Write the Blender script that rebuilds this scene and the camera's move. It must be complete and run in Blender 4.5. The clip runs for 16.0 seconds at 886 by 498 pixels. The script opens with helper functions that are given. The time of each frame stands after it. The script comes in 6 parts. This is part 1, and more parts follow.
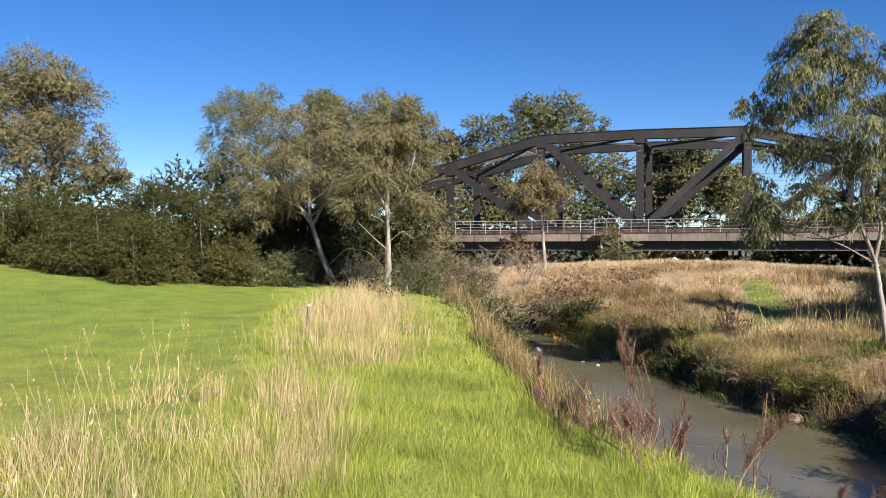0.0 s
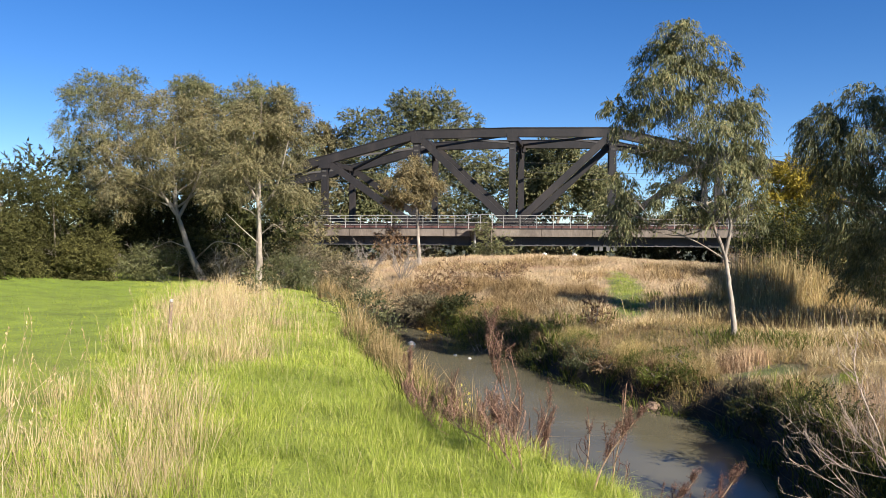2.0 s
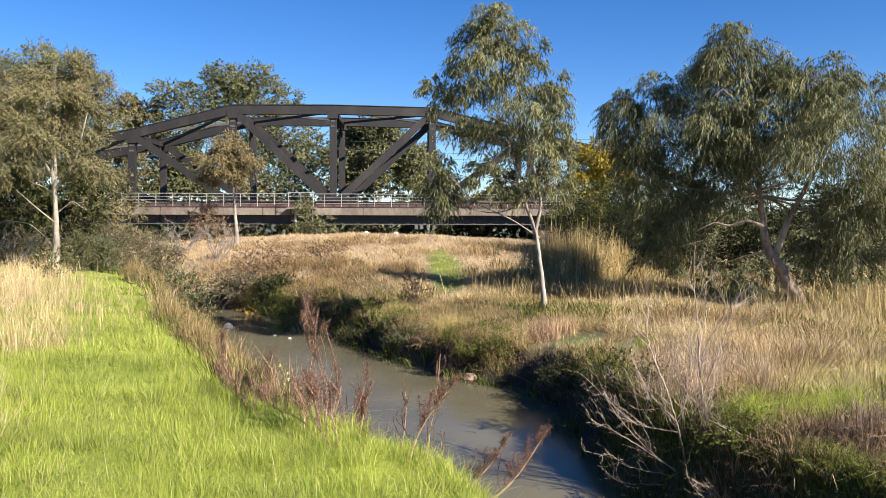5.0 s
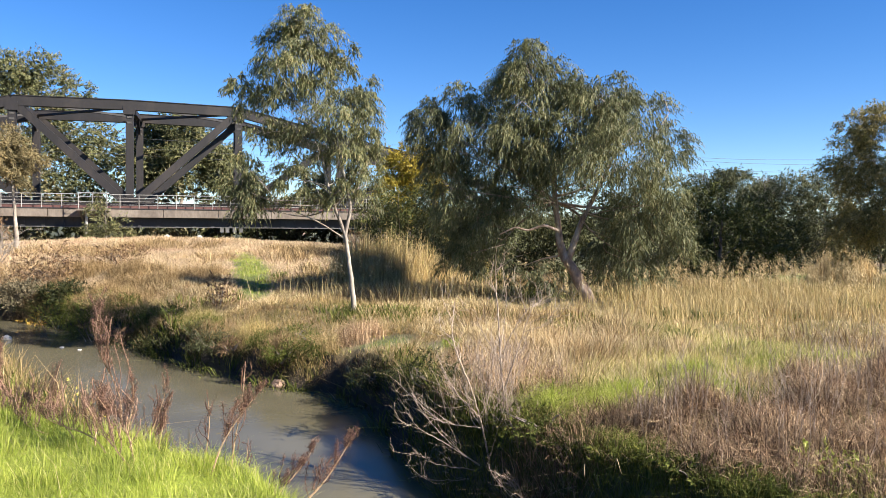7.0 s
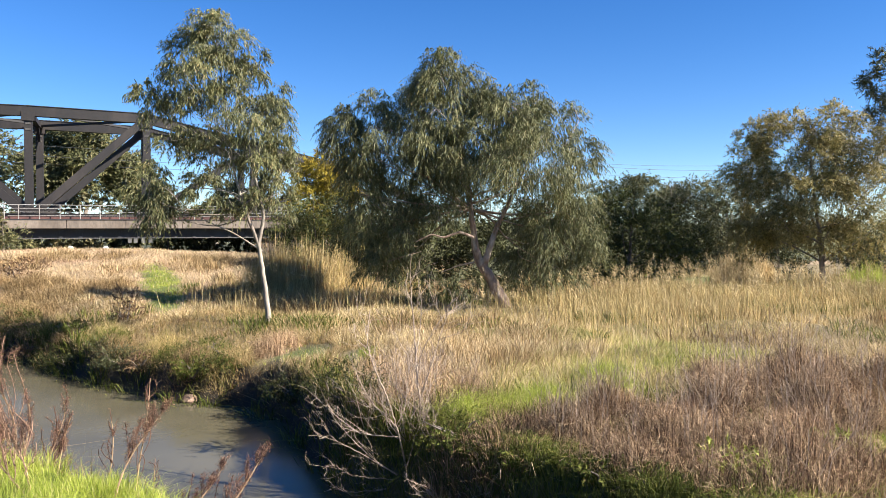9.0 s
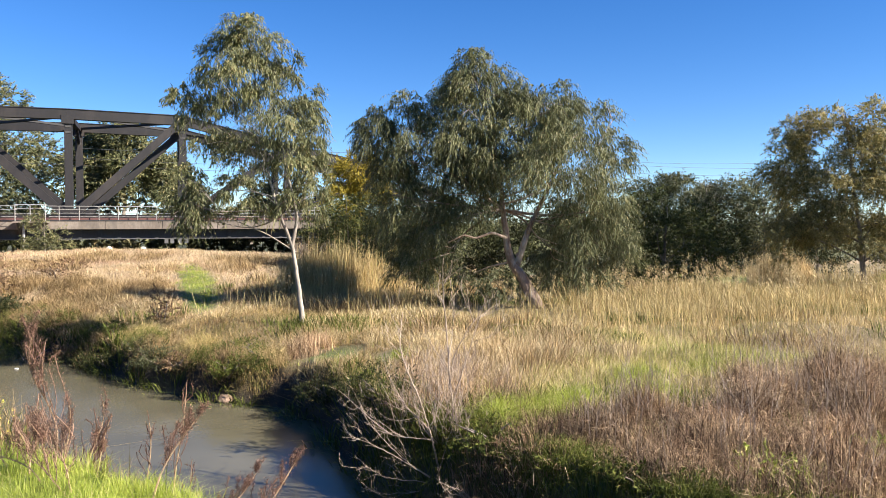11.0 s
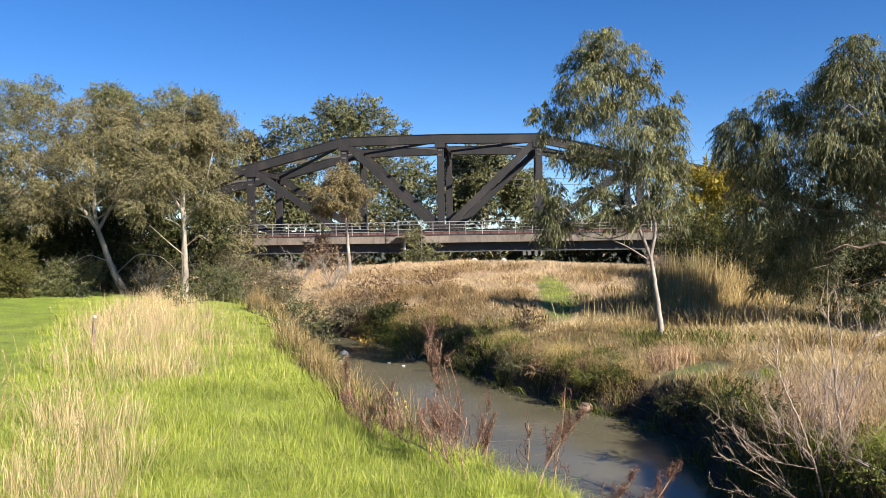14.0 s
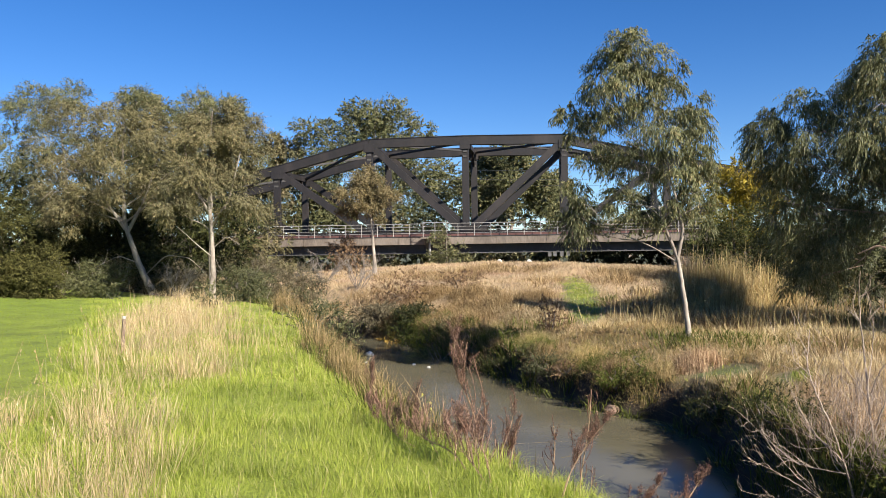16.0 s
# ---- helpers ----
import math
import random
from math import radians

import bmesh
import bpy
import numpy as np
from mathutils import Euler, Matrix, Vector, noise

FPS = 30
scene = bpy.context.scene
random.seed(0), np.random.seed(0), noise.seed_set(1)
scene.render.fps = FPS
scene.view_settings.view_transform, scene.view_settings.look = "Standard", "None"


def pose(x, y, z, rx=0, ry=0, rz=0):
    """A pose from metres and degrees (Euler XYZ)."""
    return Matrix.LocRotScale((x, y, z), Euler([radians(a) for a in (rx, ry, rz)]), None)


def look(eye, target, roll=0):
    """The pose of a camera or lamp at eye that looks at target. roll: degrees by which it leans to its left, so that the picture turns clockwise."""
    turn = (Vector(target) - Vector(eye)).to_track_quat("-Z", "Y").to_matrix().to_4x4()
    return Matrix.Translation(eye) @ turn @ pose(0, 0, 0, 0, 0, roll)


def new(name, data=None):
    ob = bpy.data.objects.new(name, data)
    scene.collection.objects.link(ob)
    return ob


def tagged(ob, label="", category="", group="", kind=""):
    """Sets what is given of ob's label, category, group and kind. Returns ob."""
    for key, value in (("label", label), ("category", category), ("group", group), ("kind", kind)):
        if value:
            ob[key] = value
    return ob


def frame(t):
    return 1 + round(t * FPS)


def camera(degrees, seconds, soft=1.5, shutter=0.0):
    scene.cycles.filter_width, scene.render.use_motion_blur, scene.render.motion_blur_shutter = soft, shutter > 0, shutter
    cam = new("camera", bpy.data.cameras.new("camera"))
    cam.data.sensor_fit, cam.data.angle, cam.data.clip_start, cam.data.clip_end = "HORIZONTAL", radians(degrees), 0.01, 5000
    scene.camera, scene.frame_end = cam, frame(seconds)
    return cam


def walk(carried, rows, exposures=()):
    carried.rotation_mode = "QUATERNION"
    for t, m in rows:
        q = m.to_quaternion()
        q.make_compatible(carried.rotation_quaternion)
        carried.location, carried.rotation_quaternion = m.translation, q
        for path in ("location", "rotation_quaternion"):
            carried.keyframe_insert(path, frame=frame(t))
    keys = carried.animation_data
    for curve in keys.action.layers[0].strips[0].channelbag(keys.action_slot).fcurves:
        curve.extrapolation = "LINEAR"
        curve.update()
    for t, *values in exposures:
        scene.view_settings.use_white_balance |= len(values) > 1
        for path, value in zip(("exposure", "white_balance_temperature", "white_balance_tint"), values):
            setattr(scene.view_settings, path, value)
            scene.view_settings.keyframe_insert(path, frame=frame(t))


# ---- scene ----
cam = camera(58.77, 16.0, soft=0.8)
PATH = [
    (0, (-0.238, -2.229, 1.332), (-0.2307, -0.2288, 1.3275), -0.05),
    (0.5, (-0.226, -2.207, 1.332), (-0.1581, -0.2080, 1.3286), -0.07),
    (1, (-0.211, -2.190, 1.336), (-0.0723, -0.1946, 1.3283), -0.09),
    (1.5, (-0.189, -2.153, 1.328), (0.0356, -0.1655, 1.3131), 0.16),
    (2, (-0.178, -2.127, 1.325), (0.1431, -0.1532, 1.3072), 0.40),
    (2.5, (-0.175, -2.121, 1.321), (0.2328, -0.1627, 1.3007), 0.36),
    (3, (-0.152, -2.118, 1.318), (0.3394, -0.1796, 1.2922), 0.49),
    (3.2, (-0.141, -2.136, 1.312), (0.3889, -0.2072, 1.2820), 0.49),
    (5.3, (-0.096, -2.071, 1.278), (0.6918, -0.2343, 1.2074), 0.36),
    (5.5, (-0.092, -2.068, 1.273), (0.7249, -0.2440, 1.2049), 0.52),
    (6, (-0.102, -2.072, 1.285), (0.8349, -0.3059, 1.2226), 0.52),
    (6.5, (-0.103, -2.093, 1.282), (0.9539, -0.3963, 1.2263), 0.56),
    (7, (-0.099, -2.109, 1.282), (1.0728, -0.4894, 1.2260), 0.49),
    (7.5, (-0.082, -2.118, 1.288), (1.1710, -0.5601, 1.2357), 0.15),
    (8, (-0.064, -2.124, 1.279), (1.2390, -0.6070, 1.2390), -0.35),
    (8.2, (-0.062, -2.132, 1.275), (1.2569, -0.6286, 1.2387), -0.46),
    (10.3, (-0.051, -2.122, 1.358), (1.2883, -0.6377, 1.3167), -0.08),
    (10.5, (-0.053, -2.122, 1.356), (1.2692, -0.6221, 1.3148), -0.13),
    (11, (-0.055, -2.124, 1.344), (1.2170, -0.5813, 1.3042), -0.35),
    (11.5, (-0.072, -2.134, 1.335), (1.1304, -0.5359, 1.2983), -0.53),
    (12, (-0.106, -2.115, 1.340), (0.9523, -0.4179, 1.3120), -0.78),
    (12.5, (-0.141, -2.078, 1.357), (0.7417, -0.2835, 1.3429), -1.05),
    (13, (-0.186, -2.083, 1.340), (0.5223, -0.2123, 1.3402), -0.82),
    (13.5, (-0.229, -2.090, 1.335), (0.3338, -0.1704, 1.3353), -0.66),
    (14, (-0.238, -2.100, 1.339), (0.2589, -0.1631, 1.3375), -0.80),
    (14.5, (-0.227, -2.098, 1.337), (0.2447, -0.1548, 1.3355), -0.88),
    (15, (-0.224, -2.095, 1.330), (0.2308, -0.1477, 1.3266), -0.88),
    (15.5, (-0.230, -2.099, 1.342), (0.2134, -0.1486, 1.3416), -0.87),
    (16, (-0.238, -2.096, 1.341), (0.1972, -0.1440, 1.3436), -0.84),
]
walk(cam, [(t, look(eye, target, roll)) for t, eye, target, roll in PATH], exposures=[(0.0, 1.33), (3.0, 1.45), (6.0, 1.68), (8.0, 1.8), (10.5, 1.8), (11.5, 1.78), (12.5, 1.74), (13.5, 1.55), (14.5, 1.46), (16.0, 1.4)])

# ---- world, sun ----
SUN_AZ, SUN_EL = 148.0, 31.0
world = bpy.data.worlds.new("sky")
scene.world = world
world.use_nodes = True
wn = world.node_tree.nodes
sky = wn.new("ShaderNodeTexSky")
sky.sky_type = "NISHITA"
sky.sun_disc = False
sky.sun_elevation, sky.sun_rotation = radians(SUN_EL), radians(SUN_AZ)
sky.air_density, sky.dust_density, sky.ozone_density = 0.75, 0.0, 3.0
deep = wn.new("ShaderNodeHueSaturation")
deep.inputs["Saturation"].default_value, deep.inputs["Hue"].default_value = 1.3, 0.51
world.node_tree.links.new(sky.outputs["Color"], deep.inputs["Color"])
world.node_tree.links.new(deep.outputs["Color"], wn["Background"].inputs["Color"])
wn["Background"].inputs["Strength"].default_value = 0.056
sun = new("sun", bpy.data.lights.new("sun", "SUN"))
sun.data.energy, sun.data.angle, sun.data.color = 5.0, radians(0.53), (1.0, 0.93, 0.82)
sd = Vector((math.sin(radians(SUN_AZ)) * math.cos(radians(SUN_EL)), math.cos(radians(SUN_AZ)) * math.cos(radians(SUN_EL)), math.sin(radians(SUN_EL))))
sun.matrix_world = look(sd * 60, (0, 0, 0))


# ---- materials ----
def shader(name):
    m = bpy.data.materials.new(name)
    m.use_nodes = True
    nt = m.node_tree
    return m, nt, nt.nodes["Principled BSDF"]


def ramp(nt, source, stops):
    r = nt.nodes.new("ShaderNodeValToRGB")
    while len(r.color_ramp.elements) < len(stops):
        r.color_ramp.elements.new(0.5)
    for e, (p, c) in zip(r.color_ramp.elements, stops):
        e.position, e.color = p, (*c, 1)
    nt.links.new(source, r.inputs[0])
    return r.outputs[0]


def noise_tex(nt, scale, detail=4.0, rough=0.6, stretch=None):
    tc = nt.nodes.new("ShaderNodeNewGeometry")
    n = nt.nodes.new("ShaderNodeTexNoise")
    n.inputs["Scale"].default_value, n.inputs["Detail"].default_value, n.inputs["Roughness"].default_value = scale, detail, rough
    out = tc.outputs["Position"]
    if stretch:
        mp = nt.nodes.new("ShaderNodeMapping")
        mp.inputs["Scale"].default_value = stretch
        nt.links.new(out, mp.inputs["Vector"])
        out = mp.outputs["Vector"]
    nt.links.new(out, n.inputs["Vector"])
    return n.outputs["Fac"]


def mixed(nt, fac, a, b, mode="MIX"):
    x = nt.nodes.new("ShaderNodeMix")
    x.data_type, x.blend_type = "RGBA", mode
    if isinstance(fac, float):
        x.inputs[0].default_value = fac
    else:
        nt.links.new(fac, x.inputs[0])
    for i, v in ((6, a), (7, b)):
        if isinstance(v, tuple):
            x.inputs[i].default_value = (*v, 1)
        else:
            nt.links.new(v, x.inputs[i])
    return x.outputs[2]


def bumped(nt, bsdf, height, strength, dist=0.02):
    b = nt.nodes.new("ShaderNodeBump")
    b.inputs["Strength"].default_value, b.inputs["Distance"].default_value = strength, dist
    nt.links.new(height, b.inputs["Height"])
    nt.links.new(b.outputs[0], bsdf.inputs["Normal"])


def leafy(name, stops, through_part=0.35, rough=0.45, patch=0.35, dead=None, gloss=0.2):
    """Leaves or blades: colours by leaf, larger patches by place, some light passing through."""
    m, nt, bsdf = shader(name)
    g = nt.nodes.new("ShaderNodeNewGeometry")
    col = ramp(nt, g.outputs["Random Per Island"], stops)
    pn = noise_tex(nt, patch, 3.0)
    tint = ramp(nt, pn, [(0.35, (0.72, 0.74, 0.70)), (0.65, (1.18, 1.14, 1.0))])
    col = mixed(nt, 1.0, col, tint, "MULTIPLY")
    if dead:
        fac = ramp(nt, noise_tex(nt, patch * 2.3, 4.0), [(0.45, (0, 0, 0)), (0.68, (0.85, 0.85, 0.85))])
        col = mixed(nt, fac, col, dead)
    nt.links.new(col, bsdf.inputs["Base Color"])
    bsdf.inputs["Roughness"].default_value = rough
    bsdf.inputs["Specular IOR Level"].default_value = gloss
    tr = nt.nodes.new("ShaderNodeBsdfTranslucent")
    nt.links.new(col, tr.inputs["Color"])
    mx = nt.nodes.new("ShaderNodeMixShader")
    mx.inputs[0].default_value = through_part
    nt.links.new(bsdf.outputs[0], mx.inputs[1])
    nt.links.new(tr.outputs[0], mx.inputs[2])
    nt.links.new(mx.outputs[0], nt.nodes["Material Output"].inputs["Surface"])
    return m


def solid(name, a, b, scale, rough=0.7, metal=0.0, bump=0.3, stretch=None, fine=12.0, stain=None, bdist=0.02):
    m, nt, bsdf = shader(name)
    n1 = noise_tex(nt, scale, 5.0, 0.65, stretch)
    col = ramp(nt, n1, [(0.32, a), (0.68, b)])
    n2 = noise_tex(nt, scale * fine, 3.0, 0.6, stretch)
    col = mixed(nt, 1.0, col, ramp(nt, n2, [(0.3, (0.78, 0.78, 0.78)), (0.7, (1.15, 1.15, 1.15))]), "MULTIPLY")
    if stain:
        col = mixed(nt, ramp(nt, noise_tex(nt, scale * 0.7, 6.0, 0.7, (1.0, 1.0, 0.35)), [(0.52, (0, 0, 0)), (0.66, (0.8, 0.8, 0.8))]), col, stain)
    nt.links.new(col, bsdf.inputs["Base Color"])
    bsdf.inputs["Roughness"].default_value, bsdf.inputs["Metallic"].default_value = rough, metal
    bumped(nt, bsdf, n2, bump, bdist)
    return m


M = {}
M["gum"] = leafy("gum_leaves", [(0.0, (0.085, 0.092, 0.045)), (0.45, (0.138, 0.145, 0.07)), (0.85, (0.2, 0.196, 0.1)), (1.0, (0.31, 0.25, 0.135))], 0.34, 0.5, 0.9, gloss=0.25)
M["gum_dark"] = leafy("dark_gum_leaves", [(0.0, (0.045, 0.051, 0.024)), (0.6, (0.08, 0.086, 0.04)), (1.0, (0.135, 0.13, 0.066))], 0.15, 0.45, 0.5)
M["gum_pale"] = leafy("olive_brown_gum_leaves", [(0.0, (0.088, 0.081, 0.043)), (0.5, (0.145, 0.132, 0.07)), (0.85, (0.195, 0.17, 0.094)), (1.0, (0.27, 0.21, 0.126))], 0.2, 0.5, 0.5)
M["gum_sage"] = leafy("sage_green_gum_leaves", [(0.0, (0.066, 0.074, 0.035)), (0.4, (0.112, 0.119, 0.056)), (0.85, (0.176, 0.176, 0.09)), (1.0, (0.27, 0.225, 0.125))], 0.28, 0.5, 0.5, gloss=0.22)
M["hedge"] = leafy("dark_olive_bush_leaves", [(0.0, (0.027, 0.028, 0.01)), (0.6, (0.056, 0.056, 0.019)), (1.0, (0.105, 0.098, 0.036))], 0.08, 0.65, 0.5, gloss=0.08)
M["gum_yellow"] = leafy("yellowing_gum_leaves", [(0.0, (0.09, 0.088, 0.032)), (0.5, (0.24, 0.21, 0.085)), (1.0, (0.42, 0.33, 0.15))], 0.35, 0.5, 0.4)
# Dark foliage, lowered further so the colour carries shade inside bushes and grove.
M["wattle"] = leafy("dark_bush_leaves_with_shade", [(0.0, (0.017, 0.022, 0.009)), (0.6, (0.036, 0.041, 0.014)), (1.0, (0.078, 0.078, 0.027))], 0.12, 0.6, 0.5, gloss=0.15)
M["green_bush"] = leafy("mid_green_bush_leaves", [(0.0, (0.03, 0.038, 0.012)), (0.6, (0.072, 0.082, 0.024)), (1.0, (0.14, 0.142, 0.046))], 0.2, 0.55, 0.5, gloss=0.15)
M["brush"] = leafy("dry_grey_brown_brush", [(0.0, (0.06, 0.052, 0.034)), (0.6, (0.125, 0.106, 0.072)), (1.0, (0.22, 0.185, 0.13))], 0.15, 0.65, 0.6, gloss=0.1)
M["gum_tan"] = leafy("tan_gum_leaves", [(0.0, (0.115, 0.095, 0.05)), (0.5, (0.185, 0.15, 0.078)), (1.0, (0.29, 0.225, 0.125))], 0.25, 0.5, 0.6)
M["autumn"] = leafy("autumn_yellow_leaves", [(0.0, (0.18, 0.15, 0.025)), (0.6, (0.33, 0.25, 0.03)), (1.0, (0.45, 0.35, 0.06))], 0.35, 0.5, 0.3)
M["autumn_weed"] = leafy("orange_weed_leaves", [(0.0, (0.2, 0.11, 0.03)), (0.6, (0.38, 0.24, 0.05)), (1.0, (0.5, 0.36, 0.1))], 0.3, 0.6, 2.0)
M["russet"] = leafy("russet_dead_leaves", [(0.0, (0.10, 0.06, 0.04)), (0.6, (0.21, 0.135, 0.085)), (1.0, (0.34, 0.24, 0.15))], 0.2, 0.7, 1.0)
M["russetgrass"] = leafy("russet_dead_stalks", [(0.0, (0.14, 0.09, 0.05)), (0.5, (0.27, 0.185, 0.1)), (1.0, (0.42, 0.31, 0.18))], 0.2, 0.7, 0.7, gloss=0.1)
M["greytwig"] = leafy("grey_bare_twigs", [(0.0, (0.09, 0.075, 0.065)), (0.6, (0.17, 0.14, 0.12)), (1.0, (0.27, 0.23, 0.19))], 0.05, 0.8, 0.6)
M["lush"] = leafy("lush_green_grass", [(0.0, (0.215, 0.28, 0.045)), (0.5, (0.35, 0.405, 0.078)), (0.85, (0.44, 0.465, 0.125)), (1.0, (0.58, 0.53, 0.26))], 0.48, 0.55, 0.8, gloss=0.12)
# Darker copy of the stalk colour, with the thicket's inner shade painted in.
M["herb"] = leafy("pinkish_brown_stalks_shaded", [(0.0, (0.045, 0.027, 0.019)), (0.5, (0.16, 0.105, 0.073)), (1.0, (0.42, 0.3, 0.215))], 0.05, 0.75, 1.2, gloss=0.05)
M["lawn"] = leafy("short_green_lawn", [(0.0, (0.14, 0.205, 0.018)), (0.6, (0.205, 0.27, 0.028)), (1.0, (0.31, 0.335, 0.055))], 0.4, 0.7, 0.3, gloss=0.05)
M["straw"] = leafy("straw_grass", [(0.0, (0.30, 0.215, 0.115)), (0.5, (0.46, 0.35, 0.215)), (1.0, (0.62, 0.5, 0.34))], 0.25, 0.6, 0.6, gloss=0.08)
M["slope"] = leafy("olive_brown_slope_weeds", [(0.0, (0.085, 0.075, 0.03)), (0.35, (0.17, 0.128, 0.06)), (0.7, (0.28, 0.198, 0.105)), (1.0, (0.44, 0.33, 0.2))], 0.2, 0.65, 0.5, gloss=0.08)
M["fresh"] = leafy("fresh_green_weeds", [(0.0, (0.16, 0.205, 0.035)), (0.6, (0.3, 0.35, 0.065)), (1.0, (0.45, 0.45, 0.14))], 0.3, 0.6, 1.2, gloss=0.1)
M["straw_dull"] = leafy("dull_straw_grass", [(0.0, (0.26, 0.185, 0.10)), (0.5, (0.48, 0.37, 0.22)), (1.0, (0.68, 0.56, 0.37))], 0.2, 0.6, 0.6, gloss=0.1)
M["blond"] = leafy("blond_dry_grass", [(0.0, (0.37, 0.27, 0.175)), (0.5, (0.47, 0.355, 0.235)), (0.92, (0.56, 0.445, 0.305)), (1.0, (0.34, 0.29, 0.14))], 0.2, 0.6, 0.22, (0.36, 0.235, 0.17), gloss=0.08)
M["weedy"] = leafy("mixed_bank_weeds", [(0.0, (0.11, 0.13, 0.03)), (0.3, (0.21, 0.205, 0.06)), (0.5, (0.38, 0.29, 0.13)), (1.0, (0.57, 0.44, 0.25))], 0.2, 0.6, 0.5, (0.38, 0.26, 0.14), gloss=0.1)
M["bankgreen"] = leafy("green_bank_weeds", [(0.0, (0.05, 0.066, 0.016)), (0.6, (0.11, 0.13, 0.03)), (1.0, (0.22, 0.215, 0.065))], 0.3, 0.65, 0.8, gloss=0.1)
M["reed"] = leafy("golden_reeds", [(0.0, (0.26, 0.185, 0.085)), (0.5, (0.45, 0.34, 0.18)), (0.85, (0.58, 0.46, 0.27)), (1.0, (0.24, 0.24, 0.08))], 0.25, 0.6, 0.3, (0.36, 0.29, 0.14), gloss=0.08)
M["stalk"] = leafy("pinkish_brown_stalks", [(0.0, (0.11, 0.065, 0.042)), (0.5, (0.34, 0.225, 0.15)), (1.0, (0.66, 0.49, 0.34))], 0.05, 0.75, 1.2, gloss=0.05)
M["pink_straw"] = leafy("pale_pinkish_dry_grass", [(0.0, (0.22, 0.155, 0.09)), (0.45, (0.43, 0.325, 0.205)), (0.8, (0.58, 0.46, 0.31)), (1.0, (0.7, 0.59, 0.42))], 0.2, 0.65, 0.9, gloss=0.08)
M["pale_mix"] = leafy("yellow_green_dry_grass", [(0.0, (0.2, 0.215, 0.06)), (0.4, (0.36, 0.345, 0.12)), (0.75, (0.5, 0.43, 0.2)), (1.0, (0.66, 0.55, 0.33))], 0.3, 0.6, 0.9, gloss=0.08)
M["bank_mix"] = leafy("russet_and_green_weeds", [(0.0, (0.1, 0.105, 0.035)), (0.35, (0.2, 0.155, 0.065)), (0.7, (0.32, 0.23, 0.115)), (1.0, (0.46, 0.35, 0.2))], 0.2, 0.6, 0.7, (0.27, 0.165, 0.09), gloss=0.08)
M["dock"] = leafy("red_brown_dock_seed", [(0.0, (0.06, 0.03, 0.024)), (0.6, (0.15, 0.083, 0.066)), (1.0, (0.32, 0.2, 0.155))], 0.1, 0.75, 3.0, gloss=0.1)
M["flower"] = leafy("yellow_flower", [(0.0, (0.7, 0.6, 0.06)), (1.0, (0.8, 0.75, 0.3))], 0.2, 0.5, 3.0)
M["greybark"] = solid("grey_dead_wood", (0.12, 0.1, 0.085), (0.26, 0.225, 0.19), 4.0, 0.85, 0, 0.4)
M["bark_pale"] = solid("pale_gum_bark", (0.11, 0.084, 0.066), (0.37, 0.32, 0.262), 2.6, 0.75, 0, 0.5, (1, 1, 0.4), 9.0, (0.12, 0.085, 0.065))
M["bark_rust"] = solid("reddish_peeling_bark", (0.1, 0.062, 0.044), (0.34, 0.235, 0.17), 2.6, 0.8, 0, 0.6, (1, 1, 0.35), 8.0, (0.42, 0.37, 0.32))
M["bark_dark"] = solid("grey_brown_bark", (0.085, 0.065, 0.05), (0.24, 0.2, 0.165), 3.0, 0.85, 0, 0.8, (1, 1, 0.25), 8.0)
M["twig"] = solid("dry_pale_twig", (0.22, 0.155, 0.115), (0.42, 0.33, 0.25), 5.0, 0.75, 0, 0.3)
M["steel"] = solid("dark_brown_painted_steel", (0.0075, 0.0062, 0.0066), (0.0145, 0.0115, 0.012), 0.6, 0.6, 0.0, 0.15, (1, 1, 0.5), 10.0, (0.027, 0.021, 0.019))
M["girder"] = solid("blackened_girder_steel", (0.016, 0.016, 0.018), (0.032, 0.031, 0.032), 0.8, 0.6, 0.0, 0.2, (1, 1, 0.4), 9.0)
M["flange"] = solid("grey_flange_edge", (0.06, 0.057, 0.055), (0.12, 0.115, 0.11), 1.0, 0.55, 0.0, 0.2)
# Paler than the truss steel, for the batten and tie plates.
M["plate"] = solid("pale_steel_plate", (0.03, 0.027, 0.026), (0.085, 0.078, 0.072), 1.4, 0.6, 0.0, 0.2)
M["kerb"] = solid("rust_red_walkway_edge", (0.055, 0.022, 0.02), (0.11, 0.048, 0.042), 0.9, 0.8, 0.0, 0.3, (1, 1, 0.4))
M["concrete"] = solid("weathered_concrete", (0.105, 0.082, 0.065), (0.2, 0.165, 0.135), 0.7, 0.88, 0.0, 0.4, (1, 1, 0.4), 11.0, (0.095, 0.078, 0.066))
M["galv"] = solid("galvanised_pipe", (0.25, 0.235, 0.22), (0.4, 0.38, 0.355), 2.0, 0.5, 0.3, 0.1)
M["clay"] = solid("reddish_clay_stone", (0.2, 0.125, 0.085), (0.36, 0.25, 0.18), 5.0, 0.85, 0.0, 0.8)
M["stone"] = solid("pale_grey_stone", (0.35, 0.34, 0.32), (0.6, 0.58, 0.55), 6.0, 0.8, 0.0, 0.6)
M["wood"] = solid("weathered_stake_wood", (0.10, 0.065, 0.045), (0.2, 0.14, 0.1), 9.0, 0.85, 0.0, 0.5, (1, 1, 0.2))
M["cable"] = solid("dark_cable", (0.05, 0.055, 0.06), (0.08, 0.085, 0.09), 1.0, 0.6, 0.0, 0.0)


